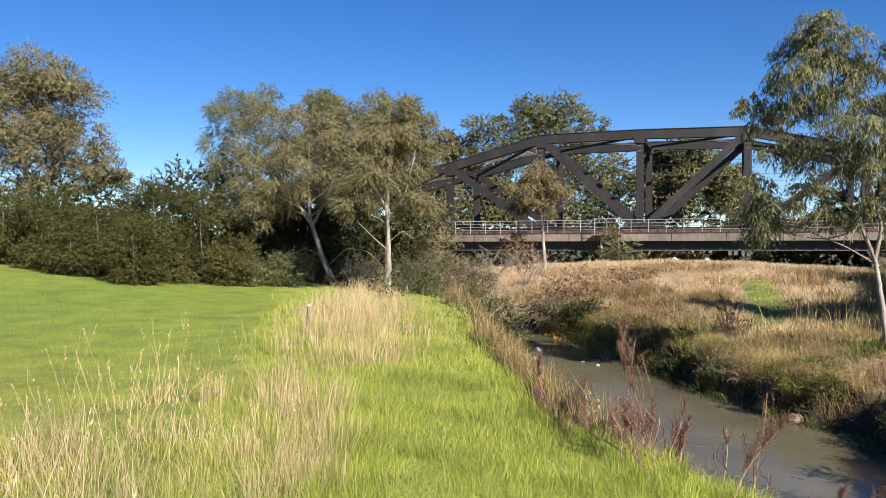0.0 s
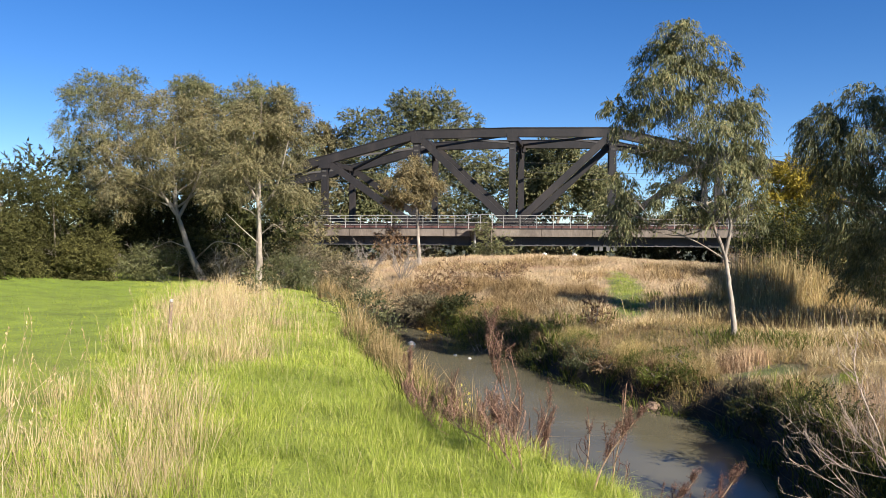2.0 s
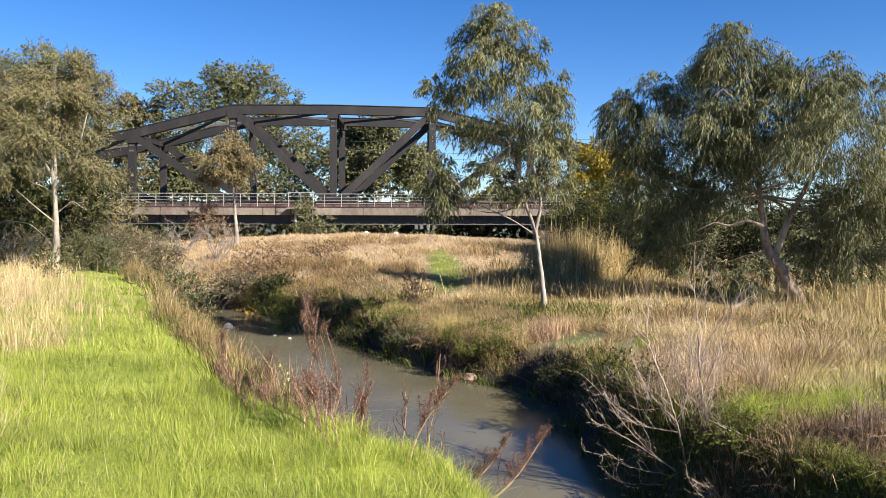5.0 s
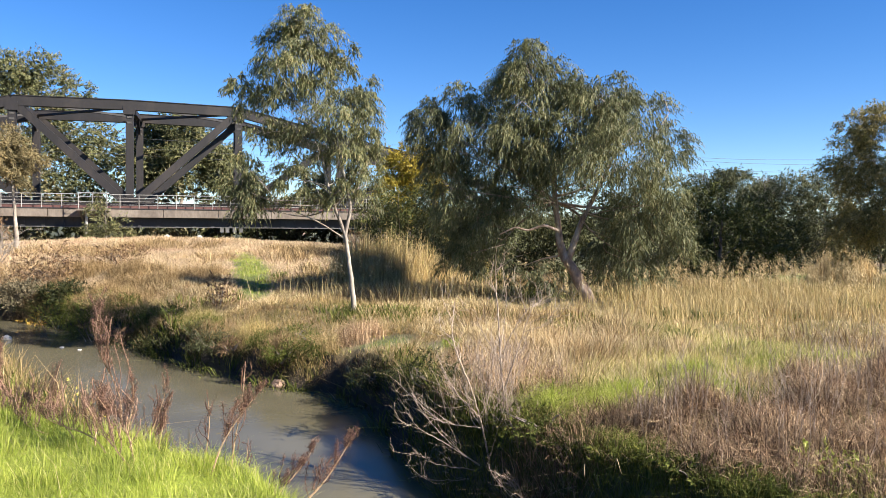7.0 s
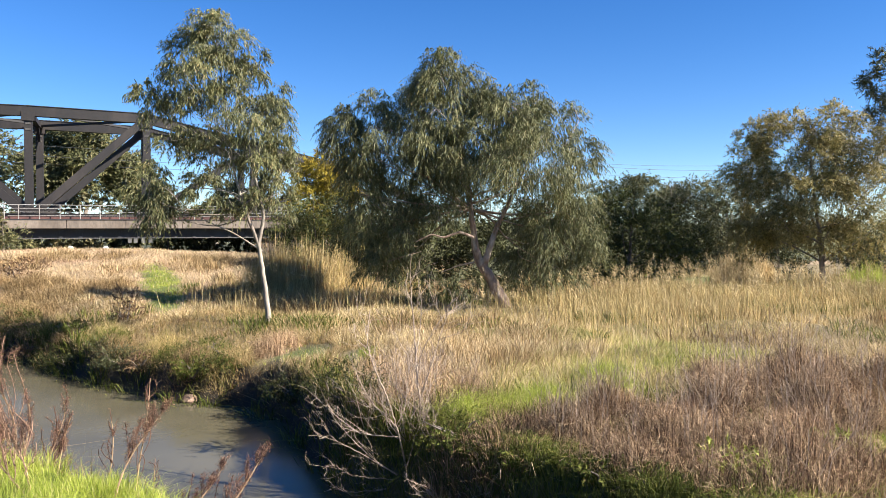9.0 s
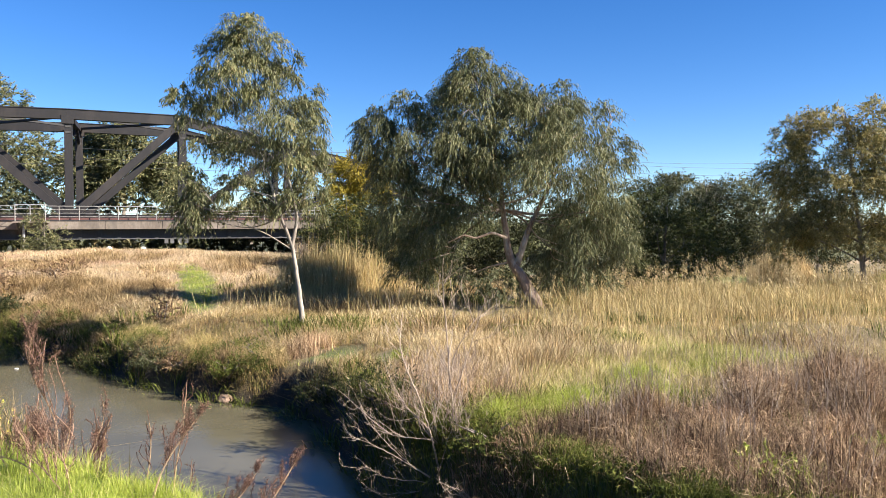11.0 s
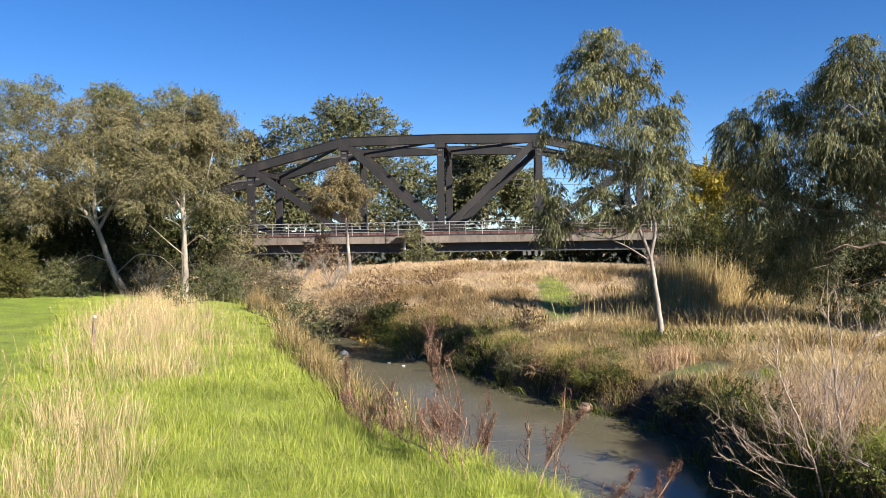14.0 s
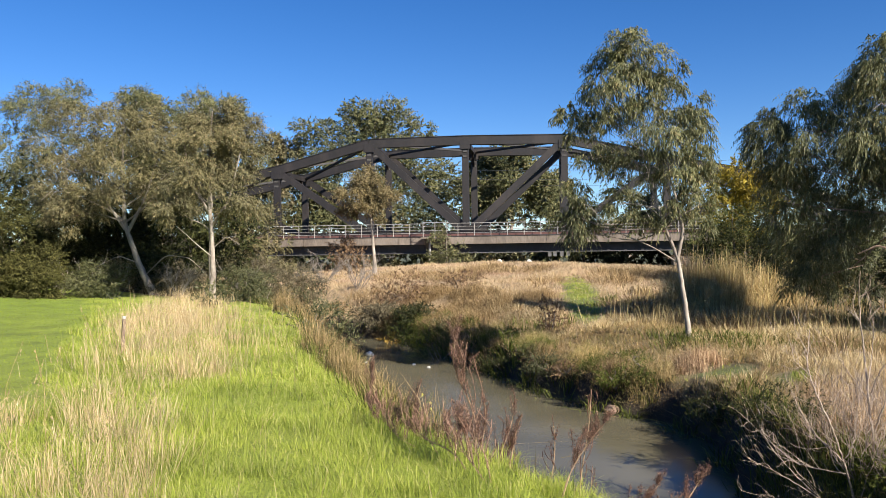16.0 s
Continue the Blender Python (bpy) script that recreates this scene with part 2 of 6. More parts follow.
def ground_material():
    m, nt, bsdf = shader("ground_soil_and_litter")
    at = nt.nodes.new("ShaderNodeAttribute")
    at.attribute_name = "cover"
    col = mixed(nt, 1.0, at.outputs["Color"], ramp(nt, noise_tex(nt, 1.1, 6.0, 0.7), [(0.3, (0.6, 0.6, 0.58)), (0.7, (1.3, 1.28, 1.2))]), "MULTIPLY")
    fine_n = noise_tex(nt, 22.0, 5.0, 0.75)
    col = mixed(nt, 1.0, col, ramp(nt, fine_n, [(0.25, (0.5, 0.52, 0.5)), (0.75, (1.4, 1.38, 1.3))]), "MULTIPLY")
    nt.links.new(col, bsdf.inputs["Base Color"])
    bsdf.inputs["Roughness"].default_value = 0.9
    bumped(nt, bsdf, fine_n, 0.9, 0.06)
    return m


def water_material():
    m, nt, bsdf = shader("murky_creek_water")
    n = noise_tex(nt, 0.45, 3.0, 0.5)
    nt.links.new(ramp(nt, n, [(0.3, (0.08, 0.072, 0.047)), (0.7, (0.118, 0.105, 0.069))]), bsdf.inputs["Base Color"])
    bsdf.inputs["Roughness"].default_value = 0.15
    bsdf.inputs["IOR"].default_value = 1.33
    bsdf.inputs["Specular IOR Level"].default_value = 0.22
    bumped(nt, bsdf, noise_tex(nt, 3.4, 4.0, 0.55), 0.06, 0.03)
    return m


M["ground"], M["water"] = ground_material(), water_material()


# ---- mesh helpers ----
class Geo:
    """Gathers quads and triangles as arrays and links them as one mesh."""

    def __init__(self):
        self.v, self.q, self.t, self.n = [], [], [], 0

    def add(self, v, q=None, t=None):
        v = np.asarray(v, dtype=np.float64).reshape(-1, 3)
        if q is not None and len(q):
            self.q.append(np.asarray(q, dtype=np.int64) + self.n)
        if t is not None and len(t):
            self.t.append(np.asarray(t, dtype=np.int64) + self.n)
        self.v.append(v)
        self.n += len(v)
        return self

    def mesh(self, name, material, smooth=False):
        me = bpy.data.meshes.new(name)
        v = np.concatenate(self.v)
        q = np.concatenate(self.q) if self.q else np.zeros((0, 4), np.int64)
        t = np.concatenate(self.t) if self.t else np.zeros((0, 3), np.int64)
        me.vertices.add(len(v))
        me.vertices.foreach_set("co", v.astype(np.float32).ravel())
        me.loops.add(4 * len(q) + 3 * len(t))
        me.loops.foreach_set("vertex_index", np.concatenate([q.ravel(), t.ravel()]).astype(np.int32))
        me.polygons.add(len(q) + len(t))
        start = np.concatenate([np.arange(len(q)) * 4, 4 * len(q) + np.arange(len(t)) * 3])
        me.polygons.foreach_set("loop_start", start.astype(np.int32))
        me.polygons.foreach_set("use_smooth", np.full(len(q) + len(t), smooth))
        me.update(calc_edges=True)
        me.validate()
        me.materials.append(material)
        return me


def part(name, geo, material, parent=None, label="", smooth=False):
    """One mesh object, under a thing or a part."""
    me = geo if isinstance(geo, bpy.types.Mesh) else geo.mesh(name, material, smooth)
    ob = new(name, me)
    if parent:
        ob.parent = parent
    if label:
        tagged(ob, label)
    return ob


def thing(name, label, category, group="", kind="", at=(0, 0, 0), rz=0.0):
    ob = new(name)
    ob.matrix_world = pose(*at, 0, 0, rz)
    ob.empty_display_size = 0.3
    return tagged(ob, label, category, group, kind)


def unit(a):
    return a / np.maximum(np.linalg.norm(a, axis=-1, keepdims=True), 1e-9)


def tube(geo, pts, radii, sides=6):
    """A tapered tube along points, closed at its end."""
    pts = np.asarray(pts, float)
    radii = np.asarray(radii, float)
    d = unit(np.gradient(pts, axis=0))
    ref = np.where(np.abs(d[:, 2:3]) > 0.9, np.array([[1.0, 0, 0]]), np.array([[0, 0, 1.0]]))
    a = unit(np.cross(d, ref))
    b = np.cross(d, a)
    th = np.arange(sides) * 2 * np.pi / sides
    ring = pts[:, None] + radii[:, None, None] * (a[:, None] * np.cos(th)[None, :, None] + b[:, None] * np.sin(th)[None, :, None])
    n = len(pts)
    i, j = np.meshgrid(np.arange(n - 1), np.arange(sides), indexing="ij")
    k = (j + 1) % sides
    q = np.stack([i * sides + j, i * sides + k, (i + 1) * sides + k, (i + 1) * sides + j], -1).reshape(-1, 4)
    geo.add(ring.reshape(-1, 3), q)
    return geo


def beam(geo, p, q, w, h, up=(0, 0, 1)):
    """A square-edged bar from p to q, w wide across and h high."""
    p, q, up = np.asarray(p, float), np.asarray(q, float), np.asarray(up, float)
    d = unit(q - p)
    s = unit(np.cross(d, up))
    u = np.cross(s, d)
    v = [e + s * a * w / 2 + u * b * h / 2 for e in (p, q) for a, b in ((-1, -1), (1, -1), (1, 1), (-1, 1))]
    geo.add(v, [(0, 1, 2, 3), (7, 6, 5, 4), (0, 4, 5, 1), (1, 5, 6, 2), (2, 6, 7, 3), (3, 7, 4, 0)])
    return geo


def leaves(geo, p, d, length, width, rng, slim=False, face=None):
    n = len(p)
    s = unit(np.cross(d, rng.normal(size=(n, 3)) if face is None else face))
    ln, wd = np.asarray(length).reshape(-1, 1), np.asarray(width).reshape(-1, 1)
    if slim:
        geo.add(np.stack([p - s * wd / 2, p + s * wd / 2, p + d * ln], 1).reshape(-1, 3), None, np.arange(3 * n).reshape(-1, 3))
        return
    v = np.stack([p, p + d * ln * 0.42 + s * wd / 2, p + d * ln, p + d * ln * 0.42 - s * wd / 2], 1)
    geo.add(v.reshape(-1, 3), np.arange(4 * n).reshape(-1, 4))


def blades(geo, p, h, w, lean, rng, drift=(0.0, 0.0), slim=False, ld=None):
    """Grass blades or stalks: a bent strip each, or a slim triangle, standing at p."""
    n = len(p)
    a, b = rng.uniform(0, 2 * np.pi, n), rng.uniform(0, 2 * np.pi, n)
    side = np.stack([np.cos(a), np.sin(a), np.zeros(n)], -1)
    if ld is None:
        ld = np.stack([np.cos(b) + drift[0], np.sin(b) + drift[1], np.zeros(n)], -1) * (np.abs(rng.normal(0, 1, n)) * lean)[:, None]
    h, w = np.asarray(h).reshape(-1, 1) * np.ones((n, 1)), np.asarray(w).reshape(-1, 1) * np.ones((n, 1))
    up = np.array([[0, 0, 1.0]])
    tip = p + up * h * (1 - 0.3 * np.minimum(1.6, np.linalg.norm(ld, axis=1, keepdims=True))) + ld * h
    if slim:
        geo.add(np.stack([p - side * w / 2, p + side * w / 2, tip], 1).reshape(-1, 3), None, np.arange(3 * n).reshape(-1, 3))
        return
    mid = p + up * h * 0.58 + ld * h * 0.3
    v = np.stack([p - side * w / 2, p + side * w / 2, mid - side * w * 0.38, mid + side * w * 0.38, tip], 1).reshape(-1, 3)
    k = np.arange(n)[:, None] * 5
    geo.add(v, k + np.array([[0, 1, 3, 2]]), k + np.array([[2, 3, 4]]))


# ---- ground ----
def smooth01(t):
    t = np.clip(t, 0, 1)
    return t * t * (3 - 2 * t)


Y_KEYS = (-60, -10, 0, 3, 6, 8, 10, 11.5, 13, 15, 18, 22, 25.4, 27.6, 30, 34, 42, 60, 300)
X_LEFT = (3.0, 3.0, 3.4, 3.3, 2.9, 2.6, 2.4, 2.3, 2.25, 2.2, 2.2, 2.3, 2.4, 1.3, -0.6, -3.6, -9, -13, -13)
X_RIGHT = (6.0, 5.4, 5.0, 5.2, 5.5, 6.3, 7.0, 6.95, 6.3, 5.9, 5.6, 5.1, 4.75, 4.0, 2.0, -0.8, -5.5, -9, -9)
X_CREST = (1.4, 1.4, 1.9, 1.9, 0.75, 0.55, 0.42, 0.35, 0.3, 0.28, 0.25, 0.1, -0.6, -1.4, -3.0, -6.0, -11.5, -16, -16)
WATER_Z = -2.0
BR = radians(20.0)
BR_N, BR_T = np.array([math.sin(BR), math.cos(BR)]), np.array([math.cos(BR), -math.sin(BR)])


def wave(x, y, k, seed):
    r = np.random.default_rng(seed)
    out = 0
    for _ in range(5):
        a, ph, f = r.uniform(0, 6.28), r.uniform(0, 6.28), k * r.uniform(0.6, 1.7)
        out = out + np.sin((x * np.cos(a) + y * np.sin(a)) * f + ph)
    return out / 5


def ground_z(x, y):
    x, y = np.asarray(x, float), np.asarray(y, float)
    xl, xr, xc = (np.interp(y, Y_KEYS, k) for k in (X_LEFT, X_RIGHT, X_CREST))
    xl, xr = xl + 0.15 * wave(x * 0, y, 1.3, 3), xr + 0.22 * wave(x * 0, y, 1.1, 4)
    d = xl - x
    left = -2.05 + 1.68 * smooth01(0.92 * d / (xl - xc)) ** 0.9 + 0.14 * smooth01((d - (xl - xc)) / 2.5)
    e = x - xr
    mound = 1.3 * np.exp(-(((x - 15) / 17) ** 2 + ((y - 48) / 22) ** 2))
    steep = 0.72 + 0.24 * smooth01((12.5 - y) / 2.5)
    right = -2.05 + steep * smooth01(e / (0.55 + 0.35 * smooth01((7.5 - y) / 3.0))) + (1.08 - steep) * smooth01(e / 3.6) ** 0.8 + mound * smooth01(e / 5)
    mid = -2.05 - 0.55 * np.sin(np.pi * np.clip((x - xl) / np.maximum(xr - xl, 0.5), 0, 1))
    left = left + 1.05 * smooth01((-x - 2.5) / 17.0) * smooth01((y - 7) / 17.0)
    z = np.where(x < xl, left, np.where(x > xr, right, mid))
    rough_part = np.where((x > xl) & (x < xr), 0.1, 1.0) * np.where(x > xr, 1.6, 0.6)
    z = z + rough_part * (0.035 * wave(x, y, 2.6, 5) + np.where(x > xr, 0.10, 0.045) * wave(x, y, 1.0, 6))
    # railway bank beyond both ends of the bridge
    s, n = x * BR_T[0] + y * BR_T[1], x * BR_N[0] + y * BR_N[1]
    ridge = smooth01((9.0 - np.abs(n - 73)) / 4.0) * np.maximum(smooth01((s - 15) / 4), smooth01((-50 - s) / 4))
    return z + ridge * (2.3 - z)


def graded(inner0, inner1, step, outer):
    mid = np.arange(inner0, inner1 + step / 2, step)
    grow = step * 1.16 ** np.arange(1, 60)
    tail = np.cumsum(grow)
    tail = tail[tail < outer]
    return np.concatenate([(inner0 - tail)[::-1], mid, inner1 + tail])


def lawn_edge(y):
    return -1.5 - 0.17 * y + 0.35 * wave(y, y * 0, 1.9, 60)


def cover_colour(x, y):
    """Litter and low growth under the blades, by stretch of ground; bank soil darkened for shade."""
    xl, xr = np.interp(y, Y_KEYS, X_LEFT), np.interp(y, Y_KEYS, X_RIGHT)
    c = np.zeros(x.shape + (3,))
    c[:] = (0.25, 0.305, 0.032)
    tone = 0.5 + 0.5 * wave(x, y, 0.35, 70)
    lawn = (x < lawn_edge(y)) & (y > 3)
    c[lawn] = (np.array([[0.12, 0.205, 0.016]]) + tone[..., None] * np.array([[0.13, 0.075, 0.012]]))[lawn]
    right = x > xr - 0.2
    c[right] = (0.2, 0.155, 0.085)
    far = right & (y > 22)
    c[far] = (0.31, 0.225, 0.145)
    c[green_patch(x, y) > 0.45] = (0.1, 0.125, 0.035)
    # Near-black soil: the shade below the bank edges is painted into the cover.
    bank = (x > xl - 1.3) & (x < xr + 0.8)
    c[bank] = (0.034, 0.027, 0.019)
    c[(x > 17) & (y > 25)] = (0.08, 0.085, 0.035)
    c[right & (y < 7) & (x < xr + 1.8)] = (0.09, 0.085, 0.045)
    c[(x < xl) & (y > 31)] = (0.085, 0.068, 0.042)
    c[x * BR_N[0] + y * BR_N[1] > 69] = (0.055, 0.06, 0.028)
    return c


def green_patch(x, y):
    a = np.exp(-(((x - 11.75 - 0.37 * (y - 27)) / (0.75 + 0.25 * wave(x, y, 1.1, 71))) ** 2 + ((y - 27) / 8.0) ** 4))
    b = np.exp(-(((x - 33) / 6) ** 2 + ((y - 16) / 4) ** 2) ** 2)
    c = 0.95 * np.exp(-(((x - 7.7) / (0.75 + 0.2 * wave(x, y, 3.0, 77))) ** 2 + ((y - 4.95) / 0.5) ** 2)) + 0.7 * np.exp(-(((x - 8.3) / 0.9) ** 2 + ((y - 11.6) / 0.8) ** 2))
    for px, py, rx, ry in ((9.1, 4.45, 0.6, 0.4), (10.1, 5.2, 0.5, 0.3), (11.5, 5.1, 0.7, 0.35), (13.4, 4.9, 1.2, 0.4), (8.8, 9.9, 0.6, 0.5), (12.8, 6.4, 1.0, 0.25), (9.1, 1.1, 0.5, 0.5)):
        c = np.maximum(c, 0.85 * np.exp(-(((x - px) / rx) ** 2 + ((y - py) / ry) ** 2)))
    return np.maximum(np.maximum(a, b), c)


def build_ground():
    gx, gy = graded(-24, 32, 0.36, 2500), graded(-8, 60, 0.36, 2500)
    xx, yy = np.meshgrid(gx, gy, indexing="ij")
    zz = ground_z(xx, yy)
    n, m = xx.shape
    i, j = np.meshgrid(np.arange(n - 1), np.arange(m - 1), indexing="ij")
    a = i * m + j
    q = np.stack([a, a + m, a + m + 1, a + 1], -1).reshape(-1, 4)
    me = Geo().add(np.stack([xx, yy, zz], -1).reshape(-1, 3), q).mesh("ground", M["ground"], True)
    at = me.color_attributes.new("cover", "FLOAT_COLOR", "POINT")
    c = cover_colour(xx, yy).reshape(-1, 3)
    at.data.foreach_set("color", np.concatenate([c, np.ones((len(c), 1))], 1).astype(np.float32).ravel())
    tagged(new("ground", me), "grassy creek banks and dry mound of soil", "ground", kind="structure")
    ys = np.linspace(-60, 120, 181)
    l, r = np.interp(ys, Y_KEYS, X_LEFT) - 0.8, np.interp(ys, Y_KEYS, X_RIGHT) + 0.8
    v = np.concatenate([np.stack([l, ys, np.full(181, WATER_Z)], -1), np.stack([r, ys, np.full(181, WATER_Z)], -1)])
    k = np.arange(180)
    part("water", Geo().add(v, np.stack([k, k + 181, k + 182, k + 1], -1)), M["water"])
    tagged(bpy.data.objects["water"], "murky grey-brown slow creek water", "water", kind="structure")


build_ground()


# ---- bridge ----
DECK_N = 68.0


def on_bridge(s, n, z):
    """Along the bridge, across it (away from the near truss), height."""
    p = BR_T * s + BR_N * (DECK_N + n)
    return np.array([p[0], p[1], z])


def build_bridge():
    br = thing("truss_bridge", "dark brown riveted steel railway truss bridge over the creek", "bridge", at=(*(BR_T * -6.4 + BR_N * DECK_N), 0))
    inv = np.array([*(BR_T * -6.4 + BR_N * DECK_N), 0])

    def w(s, n, z):
        return on_bridge(s, n, z) - inv
    mid, pan, foot = -6.55, 8.8, 2.75
    top = (3.4, 7.1, 8.9, 11.12, 11.17, 11.0, 8.9, 7.1, 3.4)
    ss = [mid + pan * (i - 4) for i in range(9)]
    wide = 8.6
    for n in (0.45, 0.45 + wide):
        for i in range(8):
            a, b = w(ss[i], n, top[i]), w(ss[i + 1], n, top[i + 1])
            g = beam(Geo(), a, b, 0.62, 0.78)
            beam(g, a + np.array([0, 0, 0.41]), b + np.array([0, 0, 0.41]), 0.74, 0.05)
            part("top_chord", g, M["steel"], br)
            part("bottom_chord", beam(Geo(), w(ss[i], n, foot), w(ss[i + 1], n, foot), 0.55, 0.6), M["steel"], br)
            # diagonals slope down towards the middle, two channels with battens
            j, k = (i, i + 1) if i < 4 else (i + 1, i)
            if 0 < i < 7:
                p, q = w(ss[j], n, top[j]), w(ss[k], n, foot)
                g = Geo()
                off = np.array([*(BR_N * 0.24), 0])
                for sgn in (-1, 1):
                    beam(g, p + off * sgn, q + off * sgn, 0.09, 0.6)
                part("diagonal", g, M["steel"], br)
                g = Geo()
                ln = np.linalg.norm(q - p)
                for f in np.arange(0.9, ln - 0.6, 0.85):
                    c = p + (q - p) * f / ln
                    dd = (q - p) / ln
                    beam(g, c - dd * 0.11, c + dd * 0.11, 0.40, 0.50)
                part("batten_plates", g, M["plate"], br)
        for i in range(1, 8):
            g = beam(Geo(), w(ss[i], n, foot), w(ss[i], n, top[i] - 0.3), 0.6, 0.46, up=(*BR_N, 0))
            part("vertical", g, M["steel"], br)
            # gusset plates
            for z in (top[i] - 0.42, foot + 0.2):
                for off in (-0.34, 0.34):
                    part("gusset", beam(Geo(), w(ss[i] - 0.48, n + off, z), w(ss[i] + 0.48, n + off, z), 0.03, 0.72), M["steel"], br)
            for dz in (1.0, 1.45):
                part("tie_plate", beam(Geo(), w(ss[i] - 0.2, n - 0.25, top[i] - dz), w(ss[i] + 0.2, n - 0.25, top[i] - dz), 0.03, 0.16), M["plate"], br, "pale tie plate")
    # bracing between the trusses
    for i in range(1, 8):
        a, b = w(ss[i], 0.45, top[i] - 0.1), w(ss[i], 0.45 + wide, top[i] - 0.1)
        part("cross_strut", beam(Geo(), a, b, 0.4, 0.45), M["steel"], br)
        if 2 <= i <= 6:
            for n0, n1 in ((0.45, 2.0), (0.45 + wide, wide - 1.1)):
                part("knee_brace", beam(Geo(), w(ss[i], n0, top[i] - 1.6), w(ss[i], n1, top[i] - 0.2), 0.2, 0.22), M["steel"], br)
        if i < 7:
            g = beam(Geo(), w(ss[i], 0.7, top[i] + 0.05), w(ss[i + 1], 0.2 + wide, top[i + 1] + 0.05), 0.26, 0.18)
            beam(g, w(ss[i], 0.2 + wide, top[i] - 0.12), w(ss[i + 1], 0.7, top[i + 1] - 0.12), 0.26, 0.18)
            part("top_bracing", g, M["steel"], br)
    # deck floor, track and the edge slab
    part("deck", beam(Geo(), w(-52, 5.0, 2.2), w(18, 5.0, 2.2), 9.6, 0.5), M["girder"], br, "dark deck under the rails")
    for n in (2.4, 3.85, 6.2, 7.65):
        part("rail", beam(Geo(), w(-52, n, 2.55), w(18, n, 2.55), 0.07, 0.16), M["flange"], br, "worn steel running rail")
    s = -52.0
    while s < 17.9:
        part("slab_panel", beam(Geo(), w(s + 0.02, -0.25, 2.21), w(s + 4.36, -0.25, 2.21), 1.1, 0.72), M["concrete"], br, "weathered concrete edge panel")
        s += 4.38
    part("walkway_kerb", beam(Geo(), w(-52, 0.02, 2.66), w(18, 0.02, 2.66), 0.12, 0.26), M["kerb"], br, "rust-red kerb behind the railing")
    part("edge_strip", beam(Geo(), w(-52, -0.82, 2.55), w(18, -0.82, 2.55), 0.06, 0.06), M["girder"], br)
    g = beam(Geo(), w(-52, 0.0, 1.47), w(18, 0.0, 1.47), 0.06, 0.76)
    for q in np.arange(-51, 18, 1.46):
        beam(g, w(q, -0.12, 1.1), w(q, -0.12, 1.82), 0.24, 0.03, up=(*BR_N, 0))
    part("girder", g, M["girder"], br, "black plate girder with stiffeners")
    part("flange", beam(Geo(), w(-52, -0.05, 1.06), w(18, -0.05, 1.06), 0.5, 0.06), M["flange"], br, "grey bottom flange")
    part("far_girder", beam(Geo(), w(-52, 9.3, 1.47), w(18, 9.3, 1.47), 0.06, 0.76), M["girder"], br)
    for q in np.arange(-49.5, 17, 4.4):
        part("floor_beam", beam(Geo(), w(q, 0.1, 1.5), w(q, 9.2, 1.5), 0.3, 0.7), M["girder"], br)
    # hanging fittings under the flange
    for q in (0.85, 1.3, 1.9, 2.45):
        part("pipe_bracket", beam(Geo(), w(q - 0.15, -0.2, 0.84), w(q + 0.15, -0.2, 0.84), 0.16, 0.38), M["flange"], br, "grey bracket under the girder")
    # piers and abutment
    for q in (-41.6, 14.5):
        g = beam(Geo(), w(q - 0.9, 4.6, -1.2), w(q + 0.9, 4.6, -1.2), 9.6, 3.7)
        part("abutment", g, M["concrete"], br, "weathered concrete abutment")
    part("bearing_block", beam(Geo(), w(11.3, -0.4, 0.15), w(14.2, -0.4, 0.15), 1.2, 0.75), M["concrete"], br, "pale concrete bearing block")
    # railing
    rg = thing("deck_railing", "galvanised pipe railing along the bridge walkway", "railing", at=(*(BR_T * -10 - BR_N * 0 + BR_N * DECK_N), 2.57))
    base = np.array([*(BR_T * -10 + BR_N * DECK_N), 2.57])

    def r(s, n, z):
        return on_bridge(s, n, z) - base
    gap = (-10.2, -7.95)
    for z, rad in ((3.70, 0.032), (3.42, 0.02), (3.14, 0.02), (2.86, 0.02)):
        for a, b in ((-52, gap[0]), (gap[1], 18)):
            part("rail_pipe", tube(Geo(), [r(a, -0.62, z), r(b, -0.62, z)], [rad, rad], 6), M["galv"], rg)
    g = tube(Geo(), [r(0, -0.62, 2.57), r(0, -0.62, 3.70)], [0.03, 0.03], 6)
    post = g.mesh("post", M["galv"])
    q = -51.0
    while q < 18:
        if not gap[0] - 0.3 < q < gap[1] + 0.3:
            ob = part("post", post, M["galv"], rg)
            ob.location = (*(BR_T * q), 0)
        q += 1.46
    # refuge bay
    rf = thing("refuge_bay", "pale pipe-railed refuge bay bracketed out from the deck", "refuge bay", at=(*on_bridge(-9.1, -1.0, 2.5),))
    b0 = on_bridge(-9.1, -1.0, 2.5)

    def f(s, n, z):
        return on_bridge(s, n, z) - b0
    part("floor_plate", beam(Geo(), f(-10.3, -1.3, 2.42), f(-7.9, -1.3, 2.42), 1.3, 0.14), M["concrete"], rf)
    for z, rad in ((3.76, 0.038), (3.45, 0.024), (3.05, 0.024)):
        part("rail_pipe", tube(Geo(), [f(-10.15, -0.65, z), f(-10.15, -1.8, z), f(-8.05, -1.8, z), f(-8.05, -0.65, z)], [rad] * 4, 6), M["galv"], rf)
    for q in (-10.15, -9.1, -8.05):
        part("post", tube(Geo(), [f(q, -1.8, 2.45), f(q, -1.8, 3.76)], [0.036, 0.036], 6), M["galv"], rf)
    for q in (-10.0, -8.2):
        part("bracket", beam(Geo(), f(q, -0.05, 1.3), f(q, -1.8, 2.36), 0.14, 0.16), M["girder"], rf)
    part("drain_pipe", tube(Geo(), [f(-9.7, -0.95, 2.4), f(-9.7, -0.95, 0.3)], [0.11, 0.11], 8), M["galv"], rf)


build_bridge()


